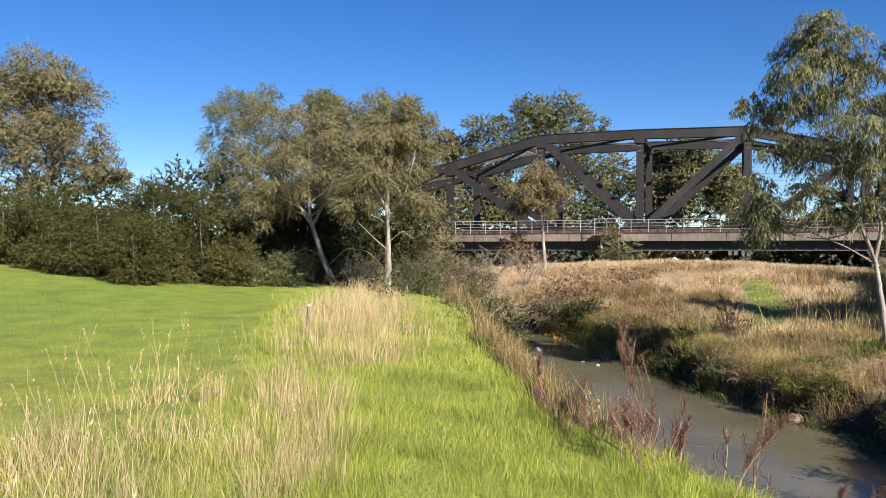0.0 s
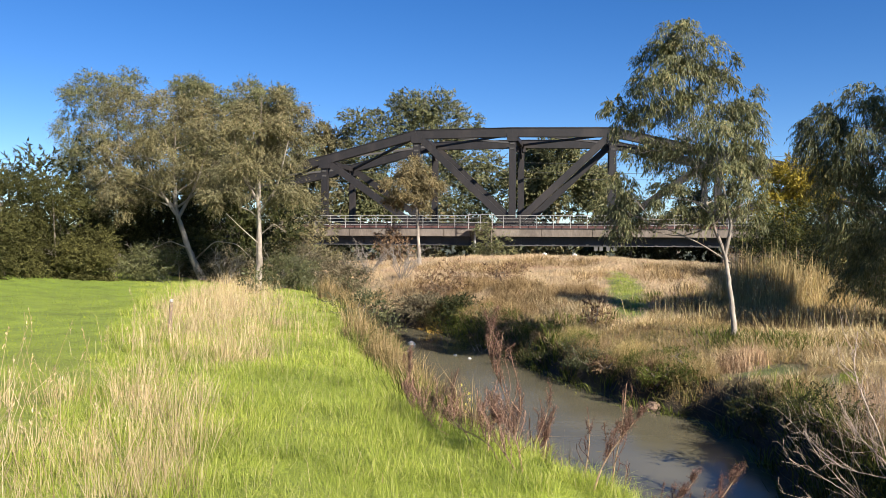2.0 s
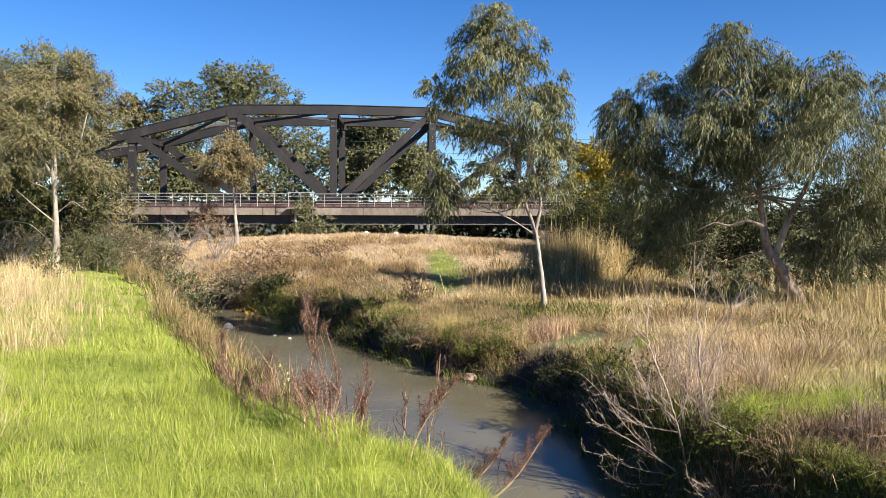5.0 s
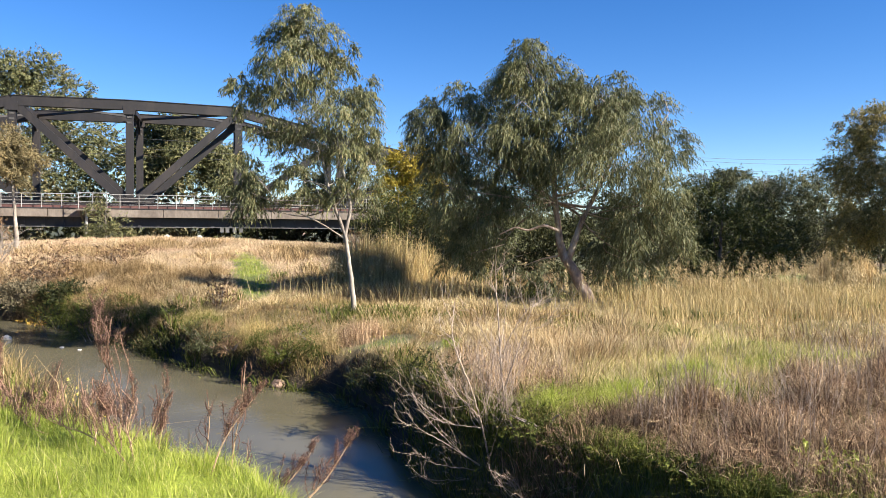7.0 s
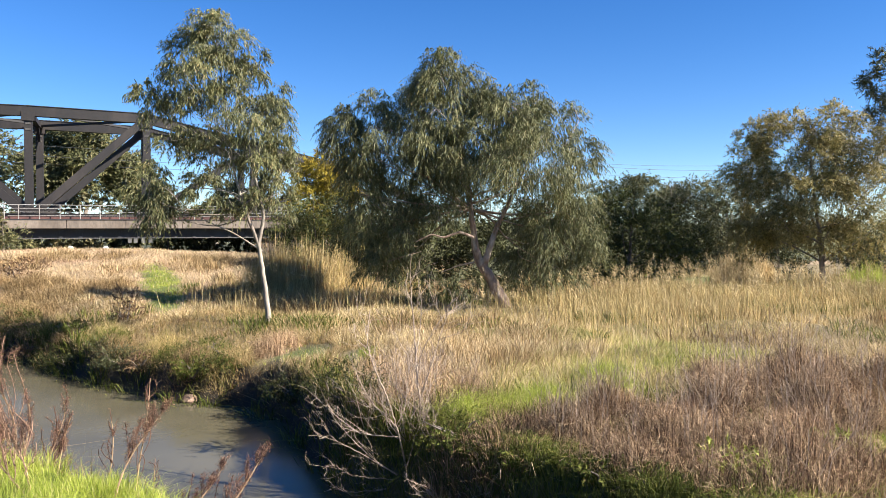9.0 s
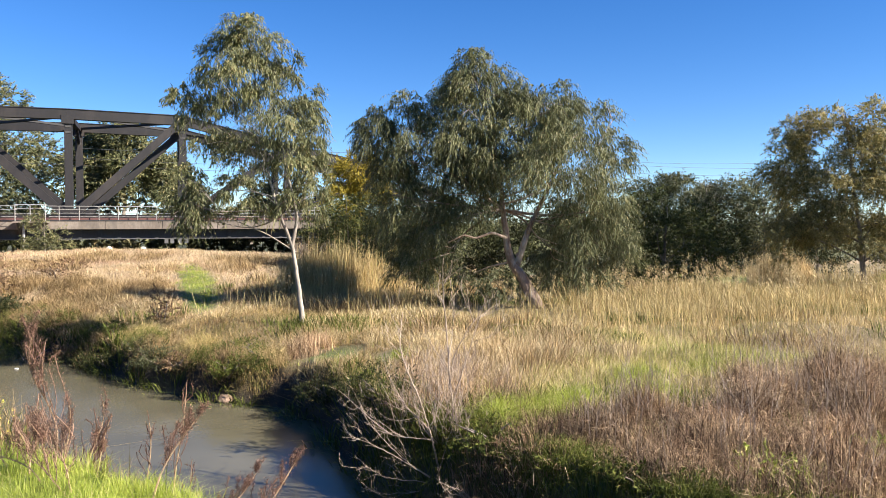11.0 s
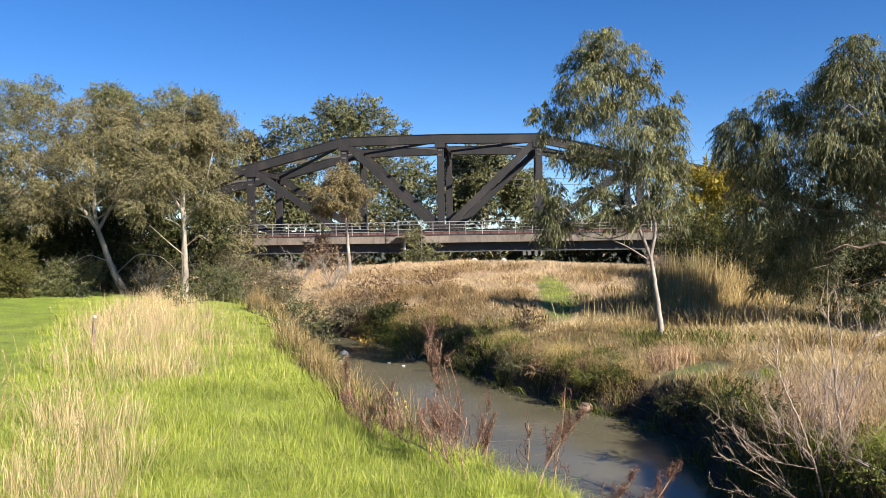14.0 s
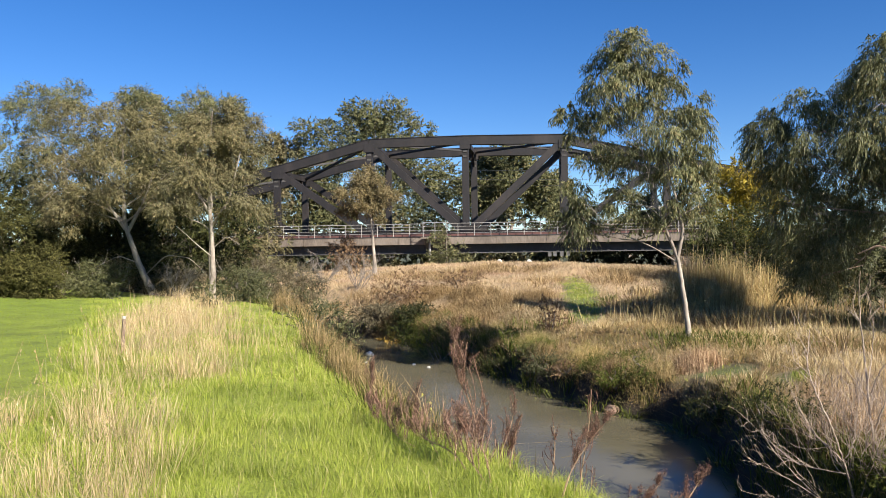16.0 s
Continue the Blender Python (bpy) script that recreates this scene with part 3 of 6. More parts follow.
# ---- trees and shrubs ----
SPEC = {}
SPEC['near_gum'] = ((9.44, 14.8), -29.8, [(-1.25, 6.35, 0.42, 0.42), (-1.14, 5.84, 0.71, 0.58), (-1.48, 5.15, 0.79, 0.62), (-0.73, 4.75, 0.89, 0.62), (-1.75, 4.18, 0.75, 0.58), (-0.52, 3.86, 1.0, 0.69), (0.1, 4.08, 0.42, 0.56), (-2.67, 4.37, 0.38, 0.44), (-0.94, 3.3, 0.91, 0.58), (-0.08, 2.9, 0.76, 0.59), (0.31, 2.35, 0.45, 0.56), (-2.68, 2.18, 0.54, 0.58), (-1.48, 2.43, 0.55, 0.39), (-0.39, 2.2, 0.62, 0.47), (-2.16, 3.49, 0.41, 0.55), (-1.08, 1.92, 0.55, 0.35), (0.17, 4.57, 0.5, 0.47), (0.28, 3.53, 0.5, 0.56), (0.37, 2.84, 0.39, 0.56), (-0.22, 5.32, 0.39, 0.47), (-2.76, 4.7, 0.29, 0.33), (-2.57, 2.66, 0.43, 0.52), (-2.73, 1.73, 0.43, 0.38), (-2.33, 2.05, 0.46, 0.58), (-1.37, 6.08, 0.52, 0.5), (-1.75, 5.48, 0.57, 0.58), (-1.99, 4.72, 0.57, 0.62), (-1.1, 5.36, 0.62, 0.55)])
SPEC['big_gum'] = ((16.2, 13.28), -47.3, [(-1.64, 5.5, 1.05, 0.88), (-2.6, 4.64, 0.97, 0.81), (-3.67, 4.59, 1.05, 0.85), (-4.34, 3.7, 0.75, 0.86), (-1.39, 4.21, 1.34, 1.05), (0.1, 4.65, 1.2, 0.76), (1.26, 4.23, 1.0, 0.82), (1.96, 3.28, 0.69, 0.91), (0.58, 3.14, 1.3, 0.92), (-2.76, 3.1, 1.22, 0.95), (-4.25, 2.46, 0.8, 0.96), (1.52, 1.96, 1.0, 0.91), (2.13, 0.94, 0.48, 0.75), (1.14, 1.51, 0.84, 0.79), (-3.24, 1.56, 1.05, 0.9), (-2.02, 2.45, 1.04, 0.73), (0.92, 0.53, 0.84, 0.55), (-3.57, 0.49, 0.91, 0.66), (-1.22, 3.09, 1.11, 0.8), (-0.67, 3.72, 0.94, 0.8), (-2.11, 3.74, 0.96, 0.73), (-0.45, 5.06, 0.81, 0.72), (0.49, 4.8, 0.8, 0.66), (-1.88, 5.91, 0.67, 0.55), (-4.62, 4.03, 0.67, 0.79)])
SPEC['pale_gum_a'] = ((-4.37, 28.92), 7.3, [(-2.28, 6.32, 1.11, 0.9), (-0.95, 6.25, 1.01, 0.79), (-2.93, 4.96, 1.33, 1.01), (-1.27, 4.77, 1.35, 1.13), (-0.05, 5.71, 0.9, 1.02), (-0.26, 3.89, 1.36, 0.91), (-1.82, 3.52, 1.12, 0.68), (-3.36, 3.6, 0.99, 0.9), (0.87, 4.59, 0.91, 1.03), (-2.92, 2.71, 0.88, 0.56)])
SPEC['pale_gum_b'] = ((-2.04, 24.62), 3.6, [(-0.84, 5.2, 0.62, 0.59), (0.14, 5.4, 0.94, 0.75), (0.93, 5.2, 0.69, 0.88), (-0.04, 4.93, 1.08, 0.78), (0.94, 4.16, 0.79, 0.89), (-0.42, 3.55, 1.08, 0.78), (0.85, 2.98, 0.79, 0.59), (-1.0, 2.76, 0.78, 0.49)])
SPEC['pale_gum_c'] = ((-8.00, 32.85), 12.3, [(-1.24, 7.19, 1.11, 0.89), (-1.97, 5.9, 0.69, 1.14), (-0.98, 5.43, 0.99, 1.14), (-2.08, 4.38, 0.68, 0.76), (-0.01, 7.76, 0.88, 0.64), (-1.21, 3.13, 1.12, 1.02), (2.53, 7.88, 1.04, 0.65), (-0.46, 1.62, 1.0, 0.89)])
SPEC['round_gum'] = ((-2.30, 28.40), 3.9, [(-0.45, 6.75, 0.85, 0.62), (0.35, 6.6, 0.85, 0.66), (0.85, 5.95, 0.65, 0.6), (-0.9, 6.1, 0.65, 0.55), (0.0, 5.8, 0.85, 0.65), (0.3, 4.8, 0.8, 0.6)])
SPEC['left_gum_a'] = ((-25.77, 46.45), 27.5, [(-1.29, 11.02, 2.06, 1.76), (0.89, 11.78, 2.15, 1.52), (2.51, 11.05, 1.65, 2.03), (-0.05, 9.03, 2.46, 1.98), (2.85, 8.72, 1.85, 1.84), (-1.28, 7.18, 2.06, 1.57), (1.55, 7.0, 1.8, 1.41), (-3.68, 9.75, 1.63, 2.3), (-3.67, 7.02, 1.63, 1.92), (3.36, 6.75, 0.92, 0.82), (-0.96, 5.62, 2.42, 1.38), (1.56, 5.49, 1.99, 1.21), (-0.06, 11.15, 1.75, 1.59), (1.2, 9.9, 2.0, 1.8), (-2.4, 8.6, 1.9, 1.8)])
SPEC['left_gum_b'] = ((-24.69, 54.70), 23.1, [(-0.04, 6.65, 1.54, 0.99), (0.92, 6.28, 0.93, 0.83), (-0.98, 5.78, 1.13, 0.82)])
SPEC['hedge_1'] = ((-18.80, 28.01), 31.3, [(-0.2, 2.36, 1.61, 1.54), (0.18, 1.04, 1.62, 1.2)])
SPEC['hedge_2'] = ((-16.50, 27.03), 28.8, [(-0.01, 2.45, 1.37, 1.38), (0.18, 1.07, 1.49, 1.16)])
SPEC['hedge_3'] = ((-14.31, 26.47), 25.9, [(-0.11, 2.24, 1.37, 1.31), (-0.0, 0.88, 1.43, 1.09)])
SPEC['hedge_4'] = ((-11.93, 24.81), 23.1, [(-0.19, 2.0, 1.32, 1.23), (-0.0, 0.82, 1.32, 1.03)])
SPEC['hedge_5'] = ((-9.86, 24.54), 19.5, [(-0.11, 2.7, 1.12, 1.09), (-0.19, 1.33, 1.33, 1.26)])
SPEC['hedge_6'] = ((-8.72, 25.96), 16.5, [(-0.12, 2.37, 1.31, 1.22), (-0.21, 0.93, 1.55, 1.22)])
SPEC['hedge_7'] = ((-8.42, 31.84), 13.4, [(-0.23, 1.8, 1.28, 1.43), (-0.01, 0.7, 1.42, 1.07)])
SPEC['hedge_8'] = ((-7.08, 34.16), 10.2, [(-0.01, 1.14, 1.55, 1.4), (0.69, 0.43, 1.42, 0.9)])
SPEC['hedge_9'] = ((-12.32, 23.54), 24.9, [(-0.01, 1.12, 0.79, 1.03)])
SPEC['hedge_10'] = ((-9.83, 22.42), 21.0, [(-0.01, 0.97, 0.87, 1.08)])
SPEC['hedge_11'] = ((-7.60, 25.60), 18.2, [(-0.06, 0.81, 0.82, 1.01)])
SPEC['mid_bush_a'] = ((-0.53, 35.68), 0.3, [(-0.02, 2.27, 1.25, 1.38), (-0.29, 0.88, 1.66, 1.25), (-1.4, 1.15, 1.38, 1.38)])
SPEC['mid_bush_b'] = ((-3.47, 31.53), 5.3, [(-0.26, 0.91, 1.23, 1.11), (-1.23, 0.9, 0.98, 0.98)])
SPEC['slim_gum'] = ((5.95, 44.24), -7.8, [(-0.3, 5.6, 0.95, 0.7), (-0.95, 4.9, 1.05, 0.8), (0.5, 4.8, 0.95, 0.8), (-1.25, 3.9, 0.8, 0.6), (0.2, 3.75, 0.95, 0.6), (-0.4, 4.5, 0.9, 0.8)])
SPEC['brown_shrub'] = ((4.67, 46.42), -5.9, [(-0.23, 1.32, 0.99, 1.14), (0.42, 0.72, 0.92, 0.78), (-0.82, 0.6, 0.64, 0.64)])
SPEC['refuge_shrub'] = ((13.02, 56.17), -12.9, [(0.07, 1.17, 1.16, 1.11), (-0.65, 2.36, 0.58, 1.03), (0.74, 0.66, 0.91, 0.85), (-0.42, 0.52, 1.08, 0.77)])
SPEC['back_gum_a'] = ((12.60, 94.82), -7.6, [(0.9, 18.29, 3.7, 2.25), (-2.25, 17.27, 3.36, 2.11), (4.75, 16.48, 3.3, 2.83), (-6.5, 15.89, 2.86, 1.81), (6.18, 12.26, 3.06, 3.35), (-4.34, 13.02, 3.75, 3.02), (0.6, 13.7, 4.43, 3.37), (6.91, 8.04, 2.92, 2.61), (2.74, 8.75, 4.41, 3.74), (-4.29, 8.04, 3.75, 3.4), (-7.17, 10.9, 3.02, 3.03), (-1.43, 5.2, 4.46, 3.01), (5.55, 5.23, 4.38, 2.61), (-7.84, 5.9, 3.03, 3.03), (8.6, 9.5, 2.6, 3.0), (3.6, 12.0, 3.2, 3.0)])
SPEC['back_gum_b'] = ((27.36, 85.40), -17.5, [(-3.17, 10.16, 2.35, 2.59), (0.52, 11.37, 2.72, 1.92), (3.86, 8.76, 2.07, 2.84), (0.56, 7.53, 3.61, 2.88), (-3.76, 6.94, 2.36, 2.59), (5.37, 5.59, 2.34, 2.2)])
SPEC['back_gum_c'] = ((1.31, 97.66), -0.9, [(-0.84, 14.68, 1.82, 1.17), (0.99, 13.6, 1.82, 1.31), (-0.08, 11.04, 3.28, 2.91), (-2.24, 8.11, 3.64, 2.92), (2.87, 7.43, 3.64, 2.91)])
SPEC['back_gum_d'] = ((45.42, 92.18), -25.8, [(0.56, 8.15, 1.72, 1.79), (1.82, 4.7, 2.42, 2.05), (-1.27, 4.02, 2.49, 1.39)])
SPEC['back_gum_e'] = ((-9.30, 87.23), 5.7, [(-2.71, 16.38, 2.58, 1.95), (-5.24, 12.43, 3.86, 3.24), (-0.07, 9.94, 3.91, 3.91), (5.15, 10.04, 3.29, 3.94)])
SPEC['yellow_tree'] = ((31.35, 45.58), -33.4, [(-0.01, 5.94, 1.32, 1.32), (1.11, 5.46, 1.16, 1.66), (-0.84, 5.44, 1.16, 1.45), (-0.63, 4.0, 1.66, 1.24), (0.2, 2.55, 2.07, 1.66)])
SPEC['thicket_a'] = ((20.55, 29.94), -32.8, [(-0.14, 2.55, 1.38, 1.05), (0.55, 1.31, 1.66, 1.24), (-1.1, 1.3, 1.05, 1.1), (-0.28, 0.47, 1.66, 0.83)])
SPEC['thicket_b'] = ((19.81, 24.36), -36.9, [(-0.25, 1.55, 1.44, 1.44), (0.72, 0.59, 1.68, 1.08), (-1.21, 0.59, 1.2, 0.96)])
SPEC['thicket_c'] = ((21.02, 22.10), -41.1, [(-0.01, 1.32, 1.61, 1.63), (1.15, 0.4, 1.61, 1.04)])
SPEC['thicket_d'] = ((23.19, 18.54), -48.5, [(-0.01, 1.11, 1.71, 1.55), (1.49, 0.46, 1.26, 0.98)])
SPEC['thicket_g'] = ((24.03, 22.02), -45.0, [(-0.26, 1.33, 1.45, 1.47), (0.46, 2.31, 1.32, 1.1), (-0.87, 2.55, 1.21, 0.98), (1.07, 0.85, 1.43, 1.22), (3.08, 2.3, 1.52, 1.21), (1.66, 2.67, 1.3, 1.21), (-2.84, 2.56, 1.48, 1.49)])
SPEC['olive_bush'] = ((27.09, 16.80), -55.3, [(-0.24, 1.35, 1.49, 1.19), (0.94, 0.9, 1.25, 1.35), (0.42, 0.1, 1.57, 1.13), (-0.88, 0.2, 1.19, 1.03), (2.09, 0.46, 0.92, 1.22), (-0.57, 2.15, 0.86, 0.8)])
SPEC['dark_gum_r'] = ((40.84, 23.17), -58.4, [(-2.6, 1.9, 1.8, 1.8), (3.3, 2.2, 1.8, 1.7), (-4.4, 1.4, 1.7, 1.6), (0.24, 2.99, 1.77, 1.29), (-0.95, 2.03, 1.51, 1.47), (1.71, 3.3, 1.58, 1.44), (1.16, 1.06, 1.74, 1.6), (-0.32, 0.4, 1.79, 1.3)])
SPEC['far_dark_r'] = ((57.61, 37.73), -55.4, [(0.38, 5.63, 1.79, 0.96), (-0.98, 4.78, 1.82, 1.45), (1.75, 4.27, 2.21, 1.43), (-3.29, 4.33, 2.32, 1.71)])
SPEC['bare_grey_r'] = ((63.57, 37.76), -58.0, [(-0.53, 3.96, 1.88, 1.32), (0.64, 4.2, 1.39, 0.91)])
SPEC['olive_gum_r'] = ((30.52, 10.43), -67.8, [(-2.4, 5.06, 0.71, 0.67), (-1.39, 5.32, 0.89, 0.61), (-1.79, 3.92, 1.19, 1.06), (-0.4, 4.29, 0.96, 1.08), (0.37, 5.42, 0.94, 0.85), (1.12, 4.42, 0.82, 1.16), (-0.79, 2.68, 1.26, 1.04), (0.75, 2.53, 1.02, 1.17), (-1.38, 1.49, 0.99, 0.88), (-0.0, 1.05, 1.13, 0.86), (1.68, 1.46, 0.9, 1.05), (-2.61, 3.07, 0.72, 1.01), (2.4, 3.52, 0.88, 1.45), (-2.5, 3.95, 0.92, 1.0), (-2.09, 2.05, 1.05, 1.15), (-2.81, 1.06, 0.83, 0.9), (0.18, 3.4, 1.13, 1.07)])
SPEC['far_gum_r'] = ((57.22, 15.90), -72.6, [(-1.83, 11.82, 0.98, 1.52), (-0.05, 10.14, 1.87, 2.61), (-1.99, 9.57, 0.82, 1.14), (0.6, 6.01, 2.15, 2.59)])
SPEC['right_end_bush'] = ((28.86, 6.03), -74.4, [(-0.0, 0.41, 0.9, 0.64), (-0.78, 0.22, 0.63, 0.47)])
SPEC['thicket_e'] = ((22.22, 27.56), -36.9, [(-0.68, 2.93, 1.35, 1.48), (1.34, 2.13, 1.88, 1.62), (-0.01, 1.31, 1.89, 1.35)])
SPEC['thicket_f'] = ((21.92, 32.63), -32.4, [(-1.19, 1.45, 1.04, 0.89), (-0.0, 1.75, 1.34, 0.83), (1.19, 1.61, 1.5, 0.9)])
SPEC['back_hedge_0'] = ((-22.19, 31.19), 33.1, [(-0.01, 1.97, 1.84, 2.1), (0.3, 0.75, 1.86, 1.26)])
SPEC['back_hedge_1'] = ((-19.53, 31.64), 29.5, [(-0.01, 2.37, 1.81, 1.99), (0.32, 1.14, 1.83, 1.29)])
SPEC['back_hedge_2'] = ((-16.93, 31.87), 25.9, [(-0.01, 2.53, 1.88, 1.86), (0.33, 1.29, 1.9, 1.29)])
SPEC['back_hedge_3'] = ((-13.86, 31.04), 22.1, [(-0.02, 2.4, 1.89, 1.95), (0.33, 1.19, 1.9, 1.26)])
SPEC['back_hedge_4'] = ((-11.17, 30.96), 18.0, [(-0.02, 2.42, 1.79, 1.81), (0.34, 1.21, 1.81, 1.25)])
SPEC['back_hedge_5'] = ((-9.16, 33.61), 13.8, [(-0.02, 2.14, 1.98, 2.1), (0.37, 0.83, 1.99, 1.36)])
SPEC['back_hedge_6'] = ((-6.97, 36.11), 9.8, [(-0.02, 2.22, 1.84, 2.25), (0.4, 0.82, 1.84, 1.45)])
SPEC['grove_fill_a'] = ((-7.66, 33.95), 11.4, [(-0.55, 4.0, 1.82, 1.58), (1.53, 3.78, 1.86, 1.86), (-0.02, 1.63, 2.09, 1.58), (-2.06, 1.61, 1.27, 1.31)])
SPEC['grove_fill_c'] = ((-5.74, 36.30), 7.9, [(-0.03, 3.08, 1.54, 1.55), (-0.85, 1.66, 1.53, 1.54), (1.1, 1.68, 1.55, 1.41), (0.38, 4.21, 1.12, 1.13)])
SPEC['grove_fill_b'] = ((-3.56, 32.53), 5.3, [(-0.8, 4.69, 1.26, 1.52), (0.73, 3.7, 1.53, 1.53), (-0.27, 1.91, 1.78, 1.4), (2.01, 2.19, 1.28, 1.53)])
SPEC['under_0'] = ((-6.17, 27.11), 11.2, [(-0.0, 0.51, 0.95, 0.69)])
SPEC['under_1'] = ((-5.65, 31.26), 9.0, [(-0.0, 0.28, 1.09, 0.73)])
SPEC['under_2'] = ((-3.52, 29.52), 5.7, [(-0.0, 0.24, 1.04, 0.74)])
SPEC['under_3'] = ((-1.22, 26.66), 1.7, [(-0.0, 0.14, 1.06, 0.63)])
SPEC['under_4'] = ((-0.27, 29.68), -0.1, [(-0.01, 0.26, 1.17, 0.89)])
SPEC['under_5'] = ((1.36, 34.64), -2.6, [(-0.01, -0.03, 1.08, 0.75)])
SPEC['scrub_0'] = ((-2.94, 93.64), 1.5, [(-0.03, 3.63, 3.5, 3.85), (1.39, 0.98, 3.5, 1.75)])
SPEC['scrub_1'] = ((2.33, 92.14), -1.6, [(-0.03, 3.64, 3.44, 3.79), (1.37, 1.03, 3.44, 1.72)])
SPEC['scrub_2'] = ((7.42, 90.35), -4.8, [(-0.03, 3.64, 3.36, 3.72), (1.34, 1.08, 3.35, 1.69)])
SPEC['scrub_3'] = ((12.28, 88.30), -7.9, [(-0.03, 3.63, 3.26, 3.64), (1.3, 1.13, 3.25, 1.65)])
SPEC['scrub_4'] = ((16.86, 86.02), -11.0, [(-0.03, 3.62, 3.15, 3.55), (1.26, 1.18, 3.13, 1.61)])
SPEC['scrub_5'] = ((21.14, 83.53), -14.1, [(-0.03, 3.6, 3.02, 3.45), (1.21, 1.23, 3.0, 1.56)])
SPEC['scrub_6'] = ((25.10, 80.87), -17.0, [(-0.03, 3.57, 2.88, 3.34), (1.15, 1.27, 2.86, 1.51)])
SPEC['scrub_7'] = ((28.72, 78.09), -19.9, [(-0.03, 3.54, 2.73, 3.23), (1.09, 1.32, 2.71, 1.46)])
SPEC['scrub_8'] = ((31.99, 75.20), -22.6, [(-0.01, 2.08, 2.59, 1.7), (1.04, 1.35, 2.56, 1.41)])
SPEC['scrub_9'] = ((34.91, 72.26), -25.3, [(-0.01, 2.09, 2.44, 1.64), (0.98, 1.39, 2.41, 1.36)])
SPEC['scrub_10'] = ((37.50, 69.29), -27.9, [(-0.03, 3.4, 2.29, 2.88), (0.92, 1.42, 2.26, 1.3)])
SPEC['scrub_11'] = ((39.75, 66.32), -30.3, [(-0.03, 3.35, 2.14, 2.76), (0.86, 1.45, 2.11, 1.25)])
SPEC['right_row_0'] = ((36.83, 23.77), -55.0, [(0.0, 1.01, 1.84, 1.91), (-0.31, 0.21, 1.85, 1.34)])
SPEC['right_row_1'] = ((39.18, 22.00), -58.5, [(0.0, 1.63, 1.81, 1.92), (-0.31, 0.83, 1.82, 1.35)])
SPEC['right_row_2'] = ((42.29, 20.60), -61.9, [(-0.0, 1.88, 1.87, 2.23), (-0.31, 1.06, 1.88, 1.56)])
SPEC['right_row_3'] = ((41.68, 17.35), -65.1, [(-0.0, 1.57, 1.66, 2.15), (-0.28, 0.81, 1.67, 1.51)])
SPEC['right_row_4'] = ((31.89, 16.67), -59.6, [(0.0, 0.53, 1.44, 1.02), (-0.24, -0.11, 1.45, 0.72)])
SPEC['right_row_5'] = ((33.81, 15.25), -63.0, [(-0.0, 0.51, 1.3, 0.98), (-0.24, -0.14, 1.3, 0.69)])
SPEC['right_row_6'] = ((37.73, 11.15), -70.8, [(-0.0, 0.48, 1.3, 1.14), (-0.22, -0.16, 1.31, 0.8)])
SPEC['right_row_7'] = ((40.24, 9.88), -73.5, [(-0.01, 0.71, 1.5, 1.42), (-0.22, 0.06, 1.51, 1.0)])
SPEC['right_row_8'] = ((38.80, 7.56), -76.1, [(-0.01, 0.5, 1.53, 1.08), (-0.2, -0.11, 1.54, 0.76)])
SPEC['hang_bush'] = ((17.73, 15.59), -45.3, [(-2.17, 0.04, 0.73, 0.64), (-0.72, -0.31, 0.8, 0.54), (2.28, -0.27, 0.86, 0.53), (1.06, -0.11, 0.79, 0.54)])


def spread(rng, n):
    return unit(rng.normal(size=(n, 3)))


